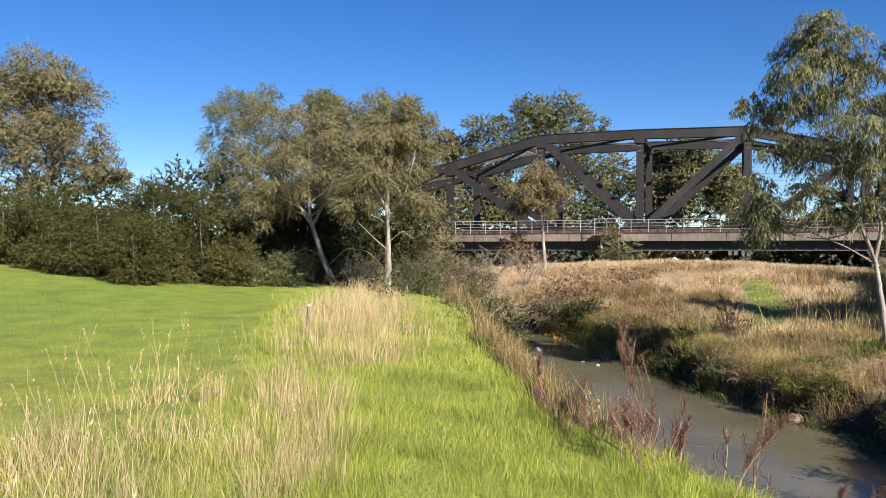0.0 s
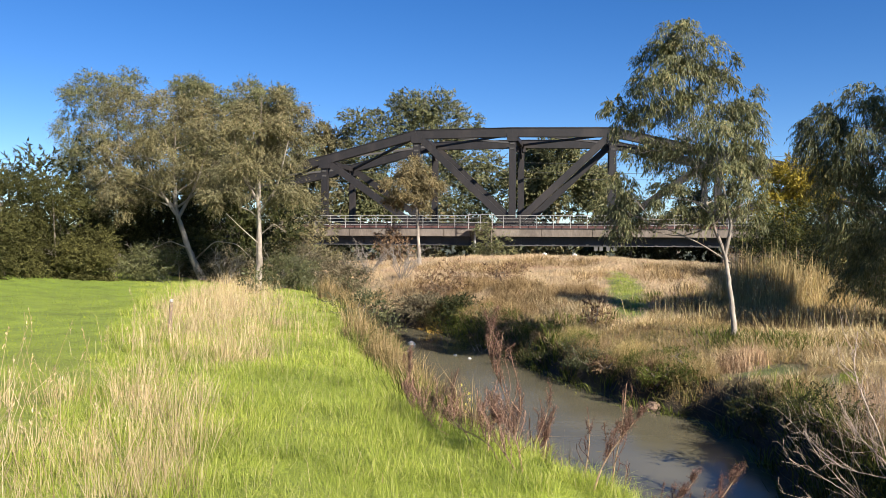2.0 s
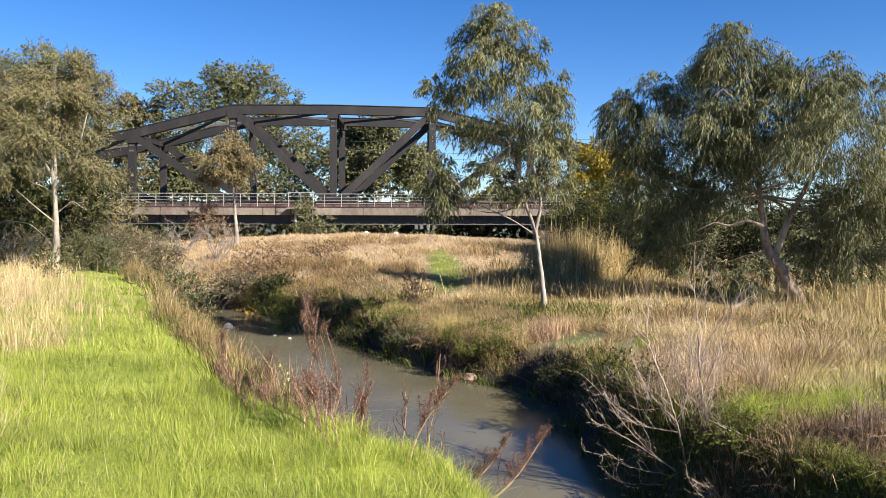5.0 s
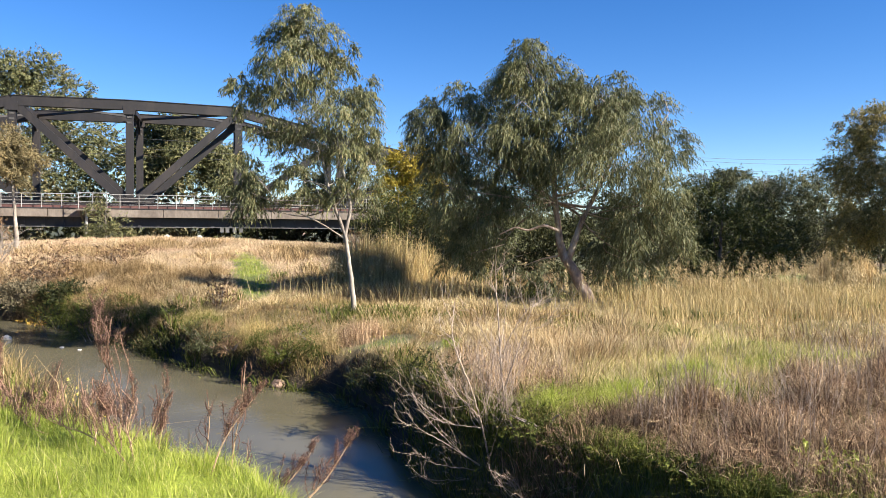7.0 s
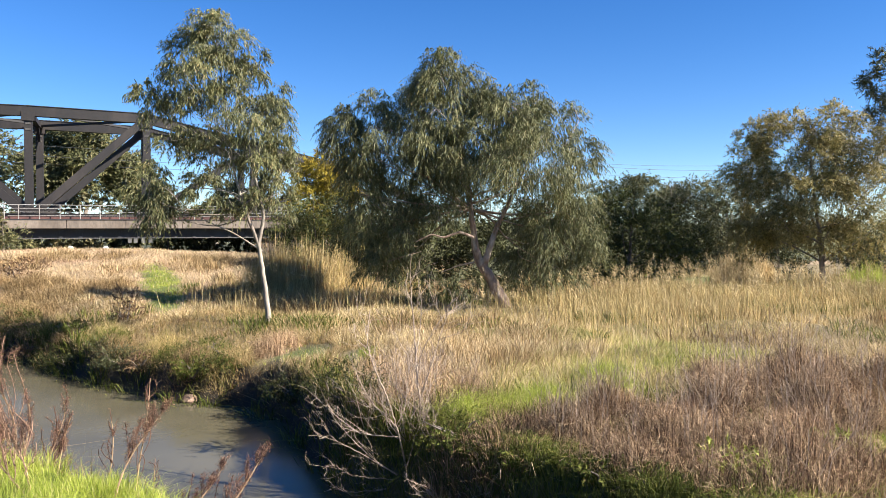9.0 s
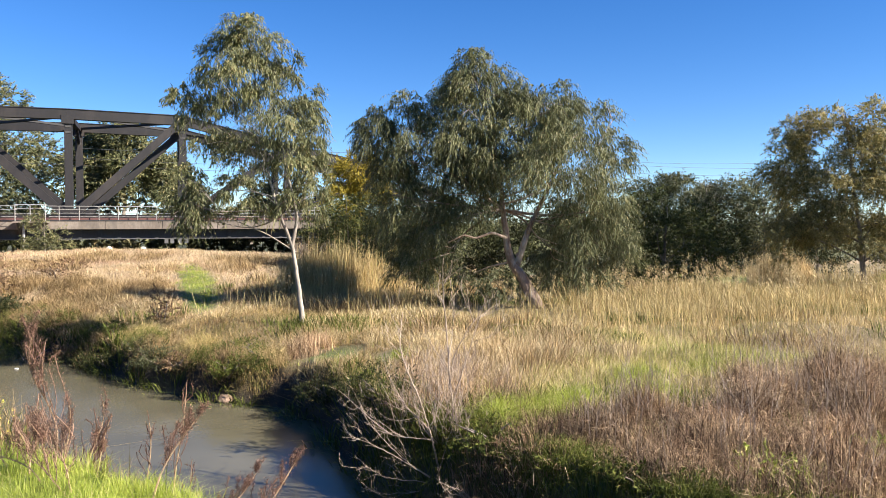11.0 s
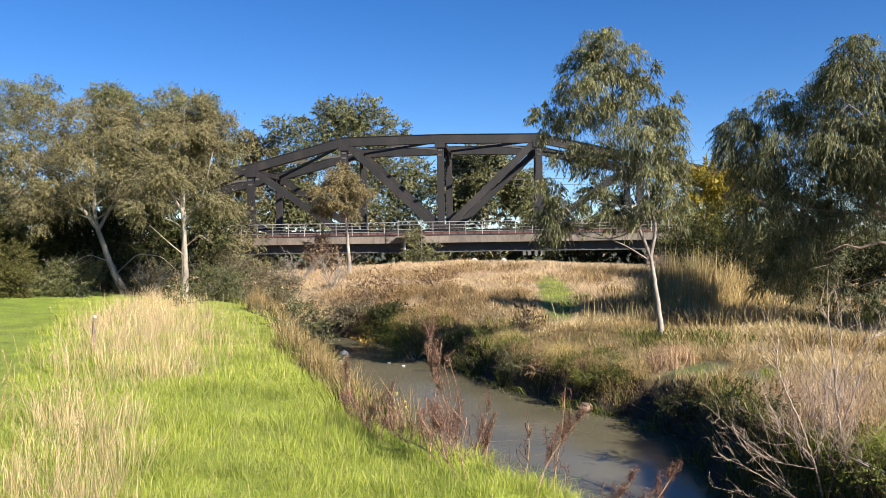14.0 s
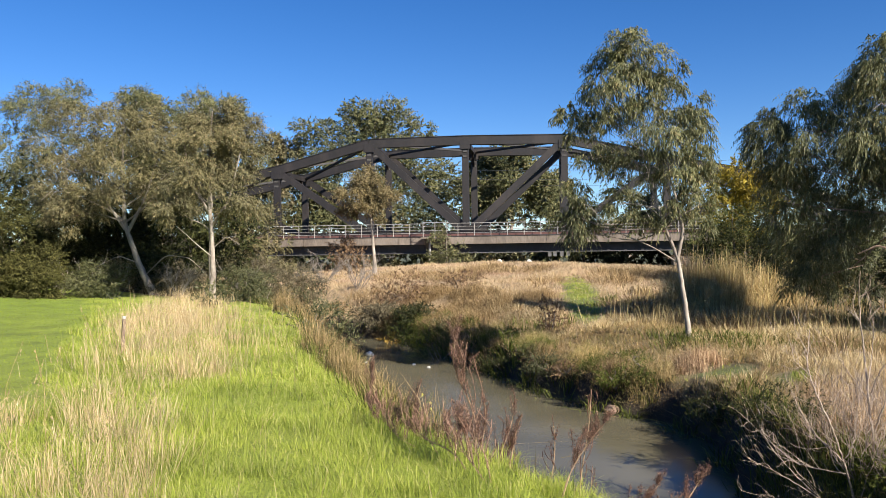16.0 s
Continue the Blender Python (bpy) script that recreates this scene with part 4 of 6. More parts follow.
def crown(geo, ells, turn, base, count, leaf, droop, rng, lumps=7, fill=0.55, depth=0.95, rough_face=0.45, slim=True, spray=0.7):
    """Sprays of leaves in lumps within the given masses: (across, height, half width, half height), hung on short twigs."""
    ca, sa = math.cos(radians(turn)), math.sin(radians(turn))
    vol = np.array([(rx * rx * rz) ** 0.55 for _, _, rx, rz in ells])
    share = vol / vol.sum() * count
    twigs = []
    for (u, z, rx, rz), n in zip(ells, share):
        v0 = rng.normal(0, 0.3) * rx
        k = max(3, int(lumps * rng.uniform(0.8, 1.2)))
        cen = spread(rng, 1) * 0.5
        while len(cen) < k:
            c = spread(rng, 10) * rng.uniform(0.35, 0.92, (10, 1))
            far = np.linalg.norm(c[:, None] - cen[None], axis=2).min(1)
            cen = np.concatenate([cen, c[np.argmax(far)][None]])
        rad = rng.uniform(0.27, fill, k)
        per = 11
        m = max(4, int(n / per))
        pick = rng.choice(k, m, p=rad ** 2 / (rad ** 2).sum())
        way = unit(spread(rng, m) * np.array([1, 1, 0.85]) + np.array([0, 0, 0.12]))
        loc = cen[pick] + way * (rad[pick] * rng.uniform(0.3, 1.0, m) ** 0.5)[:, None]
        a = np.stack([loc[:, 0] * rx + u, loc[:, 1] * rx * depth + v0, loc[:, 2] * rz + z - base[2] + max(0.0, droop) * 0.06 * min(1.6, rz + 0.2)], -1)
        aim = unit(loc * np.array([1, 1, 0.6]) + rng.normal(0, 0.45, (m, 3)))
        step = np.linspace(0, 1, per)[None, :, None]
        ln = min(spray, 0.4 * math.sqrt(rx * rz)) * rng.uniform(0.5, 1.5, (m, 1, 1))
        pts = a[:, None] + aim[:, None] * step * ln - np.array([0, 0, 1.0]) * step ** 2 * ln * droop * 0.9
        d = aim[:, None] * 0.5 + rng.normal(0, 0.5 if droop > 0.55 else 0.8, (m, per, 3)) - np.array([0, 0, 1.0]) * (droop * 1.7)
        out = unit(way + loc * 0.3 + np.array([0, 0, 0.15]))[:, None] + rng.normal(0, rough_face, (m, per, 3))
        twigs.append((pts.reshape(-1, 3), unit(d).reshape(-1, 3), out.reshape(-1, 3)))
    p, d, out = (np.concatenate([t[k] for t in twigs]) for k in range(3))
    rot = np.array([[ca, sa, 0], [-sa, ca, 0], [0, 0, 1]])
    n = len(p)
    leaves(geo, p @ rot, d @ rot, leaf[0] * rng.uniform(0.65, 1.3, n), leaf[1] * rng.uniform(0.7, 1.25, n), rng, slim, out @ rot)


def limb(geo, a, b, r0, r1, rng, bend=0.12, n=7):
    a, b = np.asarray(a, float), np.asarray(b, float)
    ln = np.linalg.norm(b - a)
    t = np.linspace(0, 1, n)[:, None]
    w1, w2 = rng.normal(size=3) * bend * ln, rng.normal(size=3) * bend * ln * 0.5
    p = a + (b - a) * t + np.sin(np.pi * t) * w1 + np.sin(2 * np.pi * t) * w2
    tube(geo, p, r0 + (r1 - r0) * t[:, 0], 7 if r0 > 0.02 else 4)
    return p


def tree(name, key, label, leaf_mat, bark, count, leaf, droop, radius, seed, path=None, fork=0.4, category="tree", group="", lumps=7, fill=0.55, sink=0.1, twigs=3, extra=(), face=0.28, broad=False):
    (bx, by), turn, ells = SPEC[key]
    rng = np.random.default_rng(seed)
    bz = float(ground_z(bx, by)) - sink
    if category == "bush":
        wide = max(e[2] for e in ells)
        ells = [*ells, (ells[0][0] * 0.5, bz + 0.55, wide * 0.95, 0.6)]
    root = thing(name, label, category, group, at=(bx, by, bz))
    base = np.array([bx, by, bz])
    ca, sa = math.cos(radians(turn)), math.sin(radians(turn))

    def at(u, v, z):
        return np.array([u * ca - v * sa, u * sa + v * ca, z - bz])
    top = max(z + 0.4 * rz for _, z, _, rz in ells)
    cu = sum(e[0] * e[2] for e in ells) / sum(e[2] for e in ells)
    if path is None:
        path = [(0, bz), (0.15 * cu, bz + (top - bz) * 0.25), (0.55 * cu, bz + (top - bz) * 0.6), (cu, top)]
    g = Geo()
    pts = np.array([at(u, 0, z) for u, z in path])
    tt = np.linspace(0, len(pts) - 1, 6 * len(pts))
    line = np.stack([np.interp(tt, np.arange(len(pts)), pts[:, k]) for k in range(3)], -1)
    for _ in range(3):
        line[1:-1] = (line[:-2] + 2 * line[1:-1] + line[2:]) / 4
    line[1:-1] += rng.normal(0, radius * 0.08, (len(line) - 2, 3)) * np.array([1, 1, 0])
    f = np.linspace(0, 1, len(line))
    rad = radius * (1 - 0.86 * f ** 0.8) * (1 + 0.5 * np.exp(-f * 22))
    tube(g, line, rad, 10)
    heights = line[:, 2]
    for u, z, rx, rz in ells:
        goal = at(u, rng.normal(0, 0.25) * rx, z)
        lo = fork * (top - bz)
        zz = np.clip((z - bz) - rng.uniform(0.5, 1.1) * max(0.6, 0.45 * abs(u - cu) + 0.8 * rz), lo, None)
        k = int(np.argmin(np.abs(heights - zz)))
        p = limb(g, line[k], goal, max(rad[k] * 0.5, radius * 0.1), radius * 0.05, rng, 0.08)
        for _ in range(twigs):
            q = p[rng.integers(3, len(p))]
            tip = goal + spread(rng, 1)[0] * np.array([rx, rx, rz]) * 0.8
            limb(g, q, tip, radius * 0.09, radius * 0.025, rng, 0.15, 5)
    for us, rr in extra:
        q = np.array([at(k[0], k[2] if len(k) > 2 else 0.0, k[1]) for k in us])
        ti = np.linspace(0, len(q) - 1, 5 * len(q))
        ql = np.stack([np.interp(ti, np.arange(len(q)), q[:, k]) for k in range(3)], -1)
        ql[1:-1] = (ql[:-2] + ql[1:-1] + ql[2:]) / 3
        tube(g, ql, np.linspace(rr, rr * 0.3, len(ql)), 7)
    part("trunk", g, bark, root, smooth=True)
    c = Geo()
    crown(c, ells, turn, base, int(count * 1.05), (leaf[0] * 0.9, leaf[1] * 0.92), droop, rng, lumps, fill, 0.95, face, not broad, 0.3 if category == 'bush' else 0.7)
    part("crown", c, leaf_mat, root)
    return root


tree("gum_sapling", "near_gum", "slender young eucalyptus with pale trunk and drooping leaves", M["gum"], M["bark_pale"], 56000, (0.13, 0.0225), 0.75, 0.078, 11,
     path=[(0.0, -1.15), (0.0, -0.5), (-0.11, 0.33), (-0.22, 1.1), (-0.53, 1.88), (-0.75, 2.7), (-0.95, 4.2), (-1.15, 5.9)], fork=0.36, lumps=6, fill=0.46, face=0.5, broad=True,
     extra=(([(-0.22, 1.05), (-0.08, 1.74), (-0.22, 2.44), (-0.4, 3.1), (-0.3, 4.0)], 0.05), ([(-0.12, 0.9), (-0.8, 1.35), (-1.7, 1.75), (-2.6, 2.1)], 0.022)))
tree("spreading_gum", "big_gum", "broad eucalyptus with leaning forked trunk and weeping foliage", M["gum_sage"], M["bark_rust"], 165000, (0.13, 0.0245), 0.8, 0.19, 12,
     path=[(0.1, -1.1), (-0.5, 0.1), (-0.85, 0.55), (-0.95, 1.2), (-1.05, 2.2), (-1.2, 3.4), (-1.5, 5.0)], fork=0.42, lumps=8, fill=0.5, face=0.45,
     extra=(([(-0.7, 0.3), (-0.5, 0.9), (-0.3, 1.5), (0.2, 2.5), (0.6, 3.4)], 0.11), ([(-0.95, 1.2), (-1.3, 1.36, -0.8), (-1.7, 1.2, -1.3), (-2.0, 1.3, -1.5), (-2.4, 1.1, -1.6)], 0.045), ([(-0.9, 0.5), (-1.4, 0.4), (-1.9, 0.2)], 0.03)))
G1 = "gums at the lawn's end"
tree("gum_tree", "pale_gum_a", "olive-brown eucalyptus with leaning pale trunk", M["gum_pale"], M["bark_pale"], 66000, (0.105, 0.03), 0.4, 0.15, 21,
     path=[(0.0, -0.3), (-0.55, 1.0), (-1.0, 2.4), (-1.1, 4.2), (-1.0, 6.0)], group=G1,
     extra=(([(-1.0, 2.3), (-1.7, 3.4), (-2.2, 4.8)], 0.07), ([(-0.9, 2.2), (-0.3, 3.4), (0.2, 5.0)], 0.07), ([(-0.3, 0.6), (0.4, 1.3, -0.4), (1.2, 1.2, -0.8), (1.7, 0.7, -1.0)], 0.03), ([(-0.5, 1.0), (-1.2, 1.3, -0.4), (-2.0, 0.9, -0.8)], 0.025)))
tree("gum_tree", "pale_gum_b", "olive-brown eucalyptus with upright pale trunk", M["gum_pale"], M["bark_pale"], 58000, (0.1, 0.029), 0.4, 0.125, 22,
     path=[(0.0, -0.4), (0.07, 1.2), (-0.05, 3.0), (0.1, 6.0)], group=G1,
     extra=(([(0.0, 2.6), (-0.6, 3.6, -0.3), (-0.8, 5.0, -0.5)], 0.055), ([(0.02, 2.2), (0.6, 3.1, -0.3), (0.95, 4.6, -0.5)], 0.055), ([(0.05, 1.2), (-0.5, 1.7, -0.3), (-1.0, 2.2, -0.5)], 0.022), ([(0.05, 1.5), (0.5, 1.9, -0.2), (0.9, 1.6, -0.4)], 0.018)))
tree("gum_tree", "pale_gum_c", "tall olive eucalyptus behind the leaning one", M["gum"], M["bark_pale"], 46000, (0.115, 0.032), 0.4, 0.15, 23, group=G1)
tree("gum_tree", "round_gum", "eucalyptus with a rounded dark green top among paler ones", M["gum_sage"], M["bark_pale"], 26000, (0.11, 0.032), 0.3, 0.13, 26, group=G1, lumps=5, fill=0.66)
G2 = "tall gums behind the hedge"
tree("gum_tree", "left_gum_a", "tall brownish-green eucalyptus above the bushes", M["gum_pale"], M["bark_dark"], 80000, (0.18, 0.08), 0.15, 0.3, 24, group=G2, lumps=6, fill=0.7, face=0.25)
tree("gum_tree", "left_gum_b", "small pale eucalyptus above the bushes", M["gum_pale"], M["bark_pale"], 7000, (0.24, 0.09), 0.1, 0.2, 25, group=G2)
G3 = "dark bushes along the lawn"
for i in range(1, 12):
    tree("bush", "hedge_%d" % i, "dense dark green wattle bush at the lawn's edge" if i < 9 else "lighter olive bush in front of the dark bushes",
         M["hedge"], M["bark_dark"], 30000 if i < 9 else 18000, (0.1, 0.036), 0.05, 0.05, 30 + i, fork=0.12, category="bush", group=G3, lumps=7, fill=0.64)
tree("bush", "mid_bush_a", "grey-green bush before the bridge's end", M["gum_pale"], M["bark_dark"], 14000, (0.2, 0.05), 0.1, 0.12, 50, fork=0.12, category="bush", lumps=9, fill=0.6)
# The gums' shade is put into this bush's darker leaf colour.
tree("bush", "mid_bush_b", "undergrowth bush beneath the gums, leaves darkened for shade", M["wattle"], M["bark_dark"], 6000, (0.2, 0.05), 0.1, 0.1, 51, fork=0.12, category="bush", lumps=9, fill=0.6)
tree("slim_gum", "slim_gum", "small pale-trunked eucalyptus standing before the bridge", M["gum_tan"], M["bark_pale"], 26000, (0.15, 0.045), 0.35, 0.15, 52, fork=0.4)
tree("russet_shrub", "brown_shrub", "russet half-dead shrub beside the slim tree", M["russet"], M["bark_dark"], 5000, (0.15, 0.05), 0.0, 0.06, 53, fork=0.1, category="shrub")
tree("refuge_shrub", "refuge_shrub", "olive shrub growing up against the bridge deck", M["gum"], M["bark_dark"], 5500, (0.18, 0.06), 0.1, 0.07, 54, fork=0.1, category="shrub")
G4 = "tall gums beyond the bridge"
for i, (k, n, mt) in enumerate((("back_gum_a", 30000, "gum_sage"), ("back_gum_b", 24000, "gum_sage"), ("back_gum_c", 14000, "gum_pale"), ("back_gum_d", 5000, "gum_dark"), ("back_gum_e", 12000, "gum"))):
    tree("gum_tree", k, "tall eucalyptus with pale trunk beyond the bridge", M[mt], M["bark_pale"], int(n * 2.8), (0.32, 0.165), 0.12, 0.36, 60 + i, group=G4, lumps=8, fill=0.74, face=0.25)
tree("autumn_tree", "yellow_tree", "bright yellow autumn tree beyond the thicket", M["autumn"], M["bark_dark"], 16000, (0.24, 0.1), 0.2, 0.25, 70)
G5 = "thicket behind the spreading gum"
for i, k in enumerate(("thicket_a", "thicket_b", "thicket_c", "thicket_d", "thicket_e", "thicket_f", "thicket_g")):
    tree("bush", k, "dense dark green bush in the thicket", M["green_bush" if k in ("thicket_a", "thicket_e") else "wattle"], M["bark_dark"], 15000, (0.13, 0.045), 0.1, 0.06, 71 + i, fork=0.12, category="bush", group=G5, lumps=9, fill=0.6)
tree("bush", "olive_bush", "rounded olive-green bush beside the reeds", M["green_bush"], M["bark_dark"], 20000, (0.16, 0.045), -0.1, 0.12, 80, fork=0.12, category="bush", lumps=9, fill=0.6)
tree("gum_tree", "dark_gum_r", "dark eucalyptus behind the reeds", M["gum_dark"], M["bark_dark"], 34000, (0.18, 0.055), 0.3, 0.18, 81)
tree("gum_tree", "far_dark_r", "distant dark eucalyptus crowns", M["gum_dark"], M["bark_dark"], 18000, (0.22, 0.09), 0.2, 0.2, 82)
tree("bare_tree", "bare_grey_r", "distant leafless grey-brown tree", M["greytwig"], M["bark_dark"], 3000, (0.6, 0.05), -0.3, 0.2, 83)
tree("gum_tree", "olive_gum_r", "olive-yellow eucalyptus with slender forked trunks", M["gum_yellow"], M["bark_dark"], 84000, (0.13, 0.04), 0.4, 0.13, 84, fork=0.15, lumps=8, fill=0.56)
tree("gum_tree", "far_gum_r", "tall dark eucalyptus far behind the reeds", M["gum_dark"], M["bark_dark"], 26000, (0.2, 0.08), 0.2, 0.3, 85)
tree("bush", "right_end_bush", "dark bush at the reed bed's end", M["wattle"], M["bark_dark"], 9000, (0.2, 0.07), 0.0, 0.12, 86, fork=0.12, category="bush", lumps=9, fill=0.6)

for i in range(7):
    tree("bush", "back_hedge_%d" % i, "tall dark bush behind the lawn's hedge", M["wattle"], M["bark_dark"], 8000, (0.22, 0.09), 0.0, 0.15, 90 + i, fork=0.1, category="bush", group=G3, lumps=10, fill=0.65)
# Grove interior: its shade is painted in by the dark leaf colour.
tree("gum_tree", "grove_fill_a", "eucalyptus deep in the grove, leaves darkened for shade", M["wattle"], M["bark_dark"], 13000, (0.22, 0.07), 0.2, 0.16, 98, group=G1)
tree("gum_tree", "grove_fill_c", "eucalyptus deep in the grove, leaves darkened for shade", M["wattle"], M["bark_dark"], 13000, (0.22, 0.07), 0.1, 0.12, 97, group=G1)
tree("gum_tree", "grove_fill_b", "eucalyptus deep in the grove, leaves darkened for shade", M["wattle"], M["bark_dark"], 13000, (0.22, 0.07), 0.2, 0.16, 99, group=G1)
for i in range(6):
    tree("undergrowth_bush", "under_%d" % i, "dry grey-green undergrowth beneath the gums", M["brush"] if i % 3 else M["gum_dark"], M["bark_dark"], 8000, (0.13, 0.026), 0.1, 0.06, 110 + i, fork=0.1, category="bush", group="undergrowth beneath the gums", lumps=9, fill=0.6)
for i in range(12):
    tree("scrub_bush", "scrub_%d" % i, "dark scrub bush beyond the railway bridge", M["gum_dark"] if i % 3 else M["gum_pale"], M["bark_dark"], 3600, (0.55, 0.26), 0.2, 0.2, 120 + i, fork=0.1, category="bush", group="scrub beyond the bridge", lumps=9, fill=0.6)
for i in (0, 1, 2, 3, 6, 7, 8):
    tree("bush", "right_row_%d" % i, "dark bush behind the reed bed", M["wattle"] if i % 2 else M["gum_dark"], M["bark_dark"], 12000, (0.15, 0.055), 0.1, 0.08, 140 + i, fork=0.1, category="bush", group="bushes behind the reeds", lumps=9, fill=0.62)
tree("bush", "hang_bush", "low weeping growth beneath the spreading gum", M["gum_dark"], M["bark_dark"], 8000, (0.16, 0.035), 0.6, 0.06, 150, fork=0.1, category="bush", lumps=8, fill=0.55)


# ---- grasses and reeds ----
STAND = np.array([-0.2, -2.2])


def sown(n, seed, near, far, a0=-42.0, a1=84.0):
    """Places on the ground, thinning out with distance from the path."""
    rng = np.random.default_rng(seed)
    a, r = np.radians(rng.uniform(a0, a1, n)), rng.uniform(near, far, n)
    x, y = STAND[0] + r * np.sin(a), STAND[1] + r * np.cos(a)
    return x, y, r, rng


def edges(y):
    return tuple(np.interp(y, Y_KEYS, k) for k in (X_LEFT, X_RIGHT, X_CREST))


def grown(name, label, mat, x, y, keep, h, w, lean, rng, drift=(0, 0), slim=False):
    x, y, h, w = x[keep], y[keep], h[keep], w[keep]
    p = np.stack([x, y, ground_z(x, y) - 0.02], -1)
    g = Geo()
    blades(g, p, h, w, lean, rng, drift, slim)
    ob = part(name, g, M[mat])
    return tagged(ob, label, "grass", kind="stuff")


def tussocks(name, label, mat, x, y, keep, per, size, h, w, rng, fan=0.7, slim=False):
    """Clumps of blades that spread outwards from their middle."""
    x, y, h, w = x[keep], y[keep], h[keep], w[keep]
    n = len(x)
    off = rng.normal(0, 1, (n, per, 2))
    k = size * rng.uniform(0.6, 1.4, (n, 1, 1))
    px, py = (x[:, None] + off[..., 0] * k[..., 0]).ravel(), (y[:, None] + off[..., 1] * k[..., 0]).ravel()
    p = np.stack([px, py, ground_z(px, py) - 0.02], -1)
    ld = np.concatenate([(off * fan * 0.55 + rng.normal(0, 0.22, off.shape)).reshape(-1, 2), np.zeros((n * per, 1))], 1)
    hh = (h[:, None] * rng.uniform(0.55, 1.15, (n, per))).ravel()
    g = Geo()
    blades(g, p, hh, np.repeat(w, per), 0.0, rng, (0, 0), slim, ld)
    return tagged(part(name, g, M[mat]), label, "grass", kind="stuff")


def dry_left(x, y):
    """How much dry tall grass stands among the green on the near bank."""
    a = 1.0 * np.exp(-(((x + 2.0 + 0.06 * (y - 14)) / 1.2) ** 2 + ((y - 17) / 8.0) ** 2) ** 1.5)
    b = 0.33 * np.exp(-(((x + 2.4) / 1.5) ** 2 + ((y - 3.2) / 3.2) ** 2))
    c = 0.32 * np.exp(-(((x + 1.0) / 1.1) ** 2 + ((y - 13.5) / 5.0) ** 2))
    return np.maximum(np.maximum(a, b), c) * (0.45 + 0.7 * (wave(x, y, 2.2, 31) > -0.05))


def left_grass():
    x, y, r, rng = sown(170000, 101, 1.4, 27)
    xl, xr, xc = edges(y)
    keep = (x < xc + 0.75 + 0.2 * rng.normal(size=len(x))) & ((x > lawn_edge(y)) | (y < 4.0)) & (rng.random(len(x)) > 0.7 * dry_left(x, y))
    tuft = np.clip(0.8 + 0.75 * wave(x, y, 2.6, 32) + 0.6 * wave(x, y, 8.0, 33), 0.3, 2.0)
    grown("lush_grass", "lush bright green long grass on the bank", "lush", x, y, keep, (0.06 + 0.15 * rng.random(len(x)) ** 1.6) * tuft, 0.0013 + 0.00037 * r, 1.1, rng)
    x, y, r, rng = sown(480000, 109, 1.4, 16)
    xl, xr, xc = edges(y)
    keep = (x < xc + 0.7) & ((x > lawn_edge(y)) | (y < 4.0))
    grown("fine_grass", "fine short green grass between the longer blades", "lush", x, y, keep, (0.05 + 0.09 * rng.random(len(x))) * np.clip(0.9 + 0.8 * wave(x, y, 5.0, 34) + 0.4 * wave(x, y, 1.6, 35), 0.3, 1.9), 0.0017 + 0.00062 * r, 1.3, rng, slim=True)
    x, y, r, rng = sown(420, 110, 2.4, 20, -44, 2)
    keep = (dry_left(x, y) > 0.12) & (x < -0.8)
    tussocks("straw_clumps", "bunches of straw-coloured dry grass", "straw", x, y, keep, 60, 0.1, 0.22 + 0.4 * rng.random(len(x)), 0.0012 + 0.00027 * r, rng, 0.6)
    x, y, r, rng = sown(2200, 107, 2.2, 22)
    xl, xr, xc = edges(y)
    keep = (x < xc + 0.6) & ((x > lawn_edge(y)) | (y < 4.0)) & (dry_left(x, y) < 0.6)
    tussocks("grass_tufts", "fuller green grass tufts on the bank", "lush", x, y, keep, 42, 0.07, 0.13 + 0.14 * rng.random(len(x)), 0.0016 + 0.00042 * r, rng, 1.0)
    x, y, r, rng = sown(150000, 102, 3, 46, -46, 30)
    xl, xr, xc = edges(y)
    keep = (x < np.minimum(lawn_edge(y) + 0.3, xc - 0.5)) & (y > 2.5)
    grown("lawn_grass", "short mown green lawn", "lawn", x, y, keep, 0.02 + 0.035 * rng.random(len(x)), 0.006 + 0.0016 * r, 0.9, rng, slim=True)
    x, y, r, rng = sown(160000, 103, 2.0, 30, -46, 20)
    xl, xr, xc = edges(y)
    d = dry_left(x, y)
    keep = (x < xc + 0.3) & (rng.random(len(x)) < d * np.where(y < 7, 0.24, 0.6))
    grown("dry_stalks", "tall straw-coloured dry grass stalks", "straw", x, y, keep, (0.3 + 0.45 * rng.random(len(x)) ** 1.5) * (0.62 + 0.4 * (y > 8)), 0.001 + 0.00026 * r, 0.75, rng, (0.1, 0.1))
    # long single stems with seed heads
    x, y, r, rng = sown(1500, 104, 2.4, 15, -40, 2)
    keep = (dry_left(x, y) > 0.15) & (x < -1.0)
    x, y = x[keep], y[keep]
    g = Geo()
    for i in range(min(len(x), 190)):
        h = rng.uniform(0.5, 0.95)
        b = np.array([x[i], y[i], float(ground_z(x[i], y[i]))])
        tip = b + np.array([rng.normal(0, 0.2), rng.normal(0, 0.2), 1]) * h
        limb(g, b, tip, 0.0022, 0.0012, rng, 0.05, 5)
        m = 10
        f = rng.uniform(0.8, 1.0, m)[:, None]
        leaves(g, b + (tip - b) * f, unit((tip - b) + rng.normal(0, 0.25, (m, 3))), 0.03 * np.ones(m), 0.006 * np.ones(m), rng)
    tagged(part("seed_stems", g, M["straw"]), "thin dry grass stems with seed heads", "grass", kind="stuff")
    # slope down to the water
    x, y, r, rng = sown(60000, 105, 3, 36, -14, 60)
    xl, xr, xc = edges(y)
    keep = (x > xc + 0.6) & (x < xl + 0.1)
    t = (x - xc) / (xl - xc)
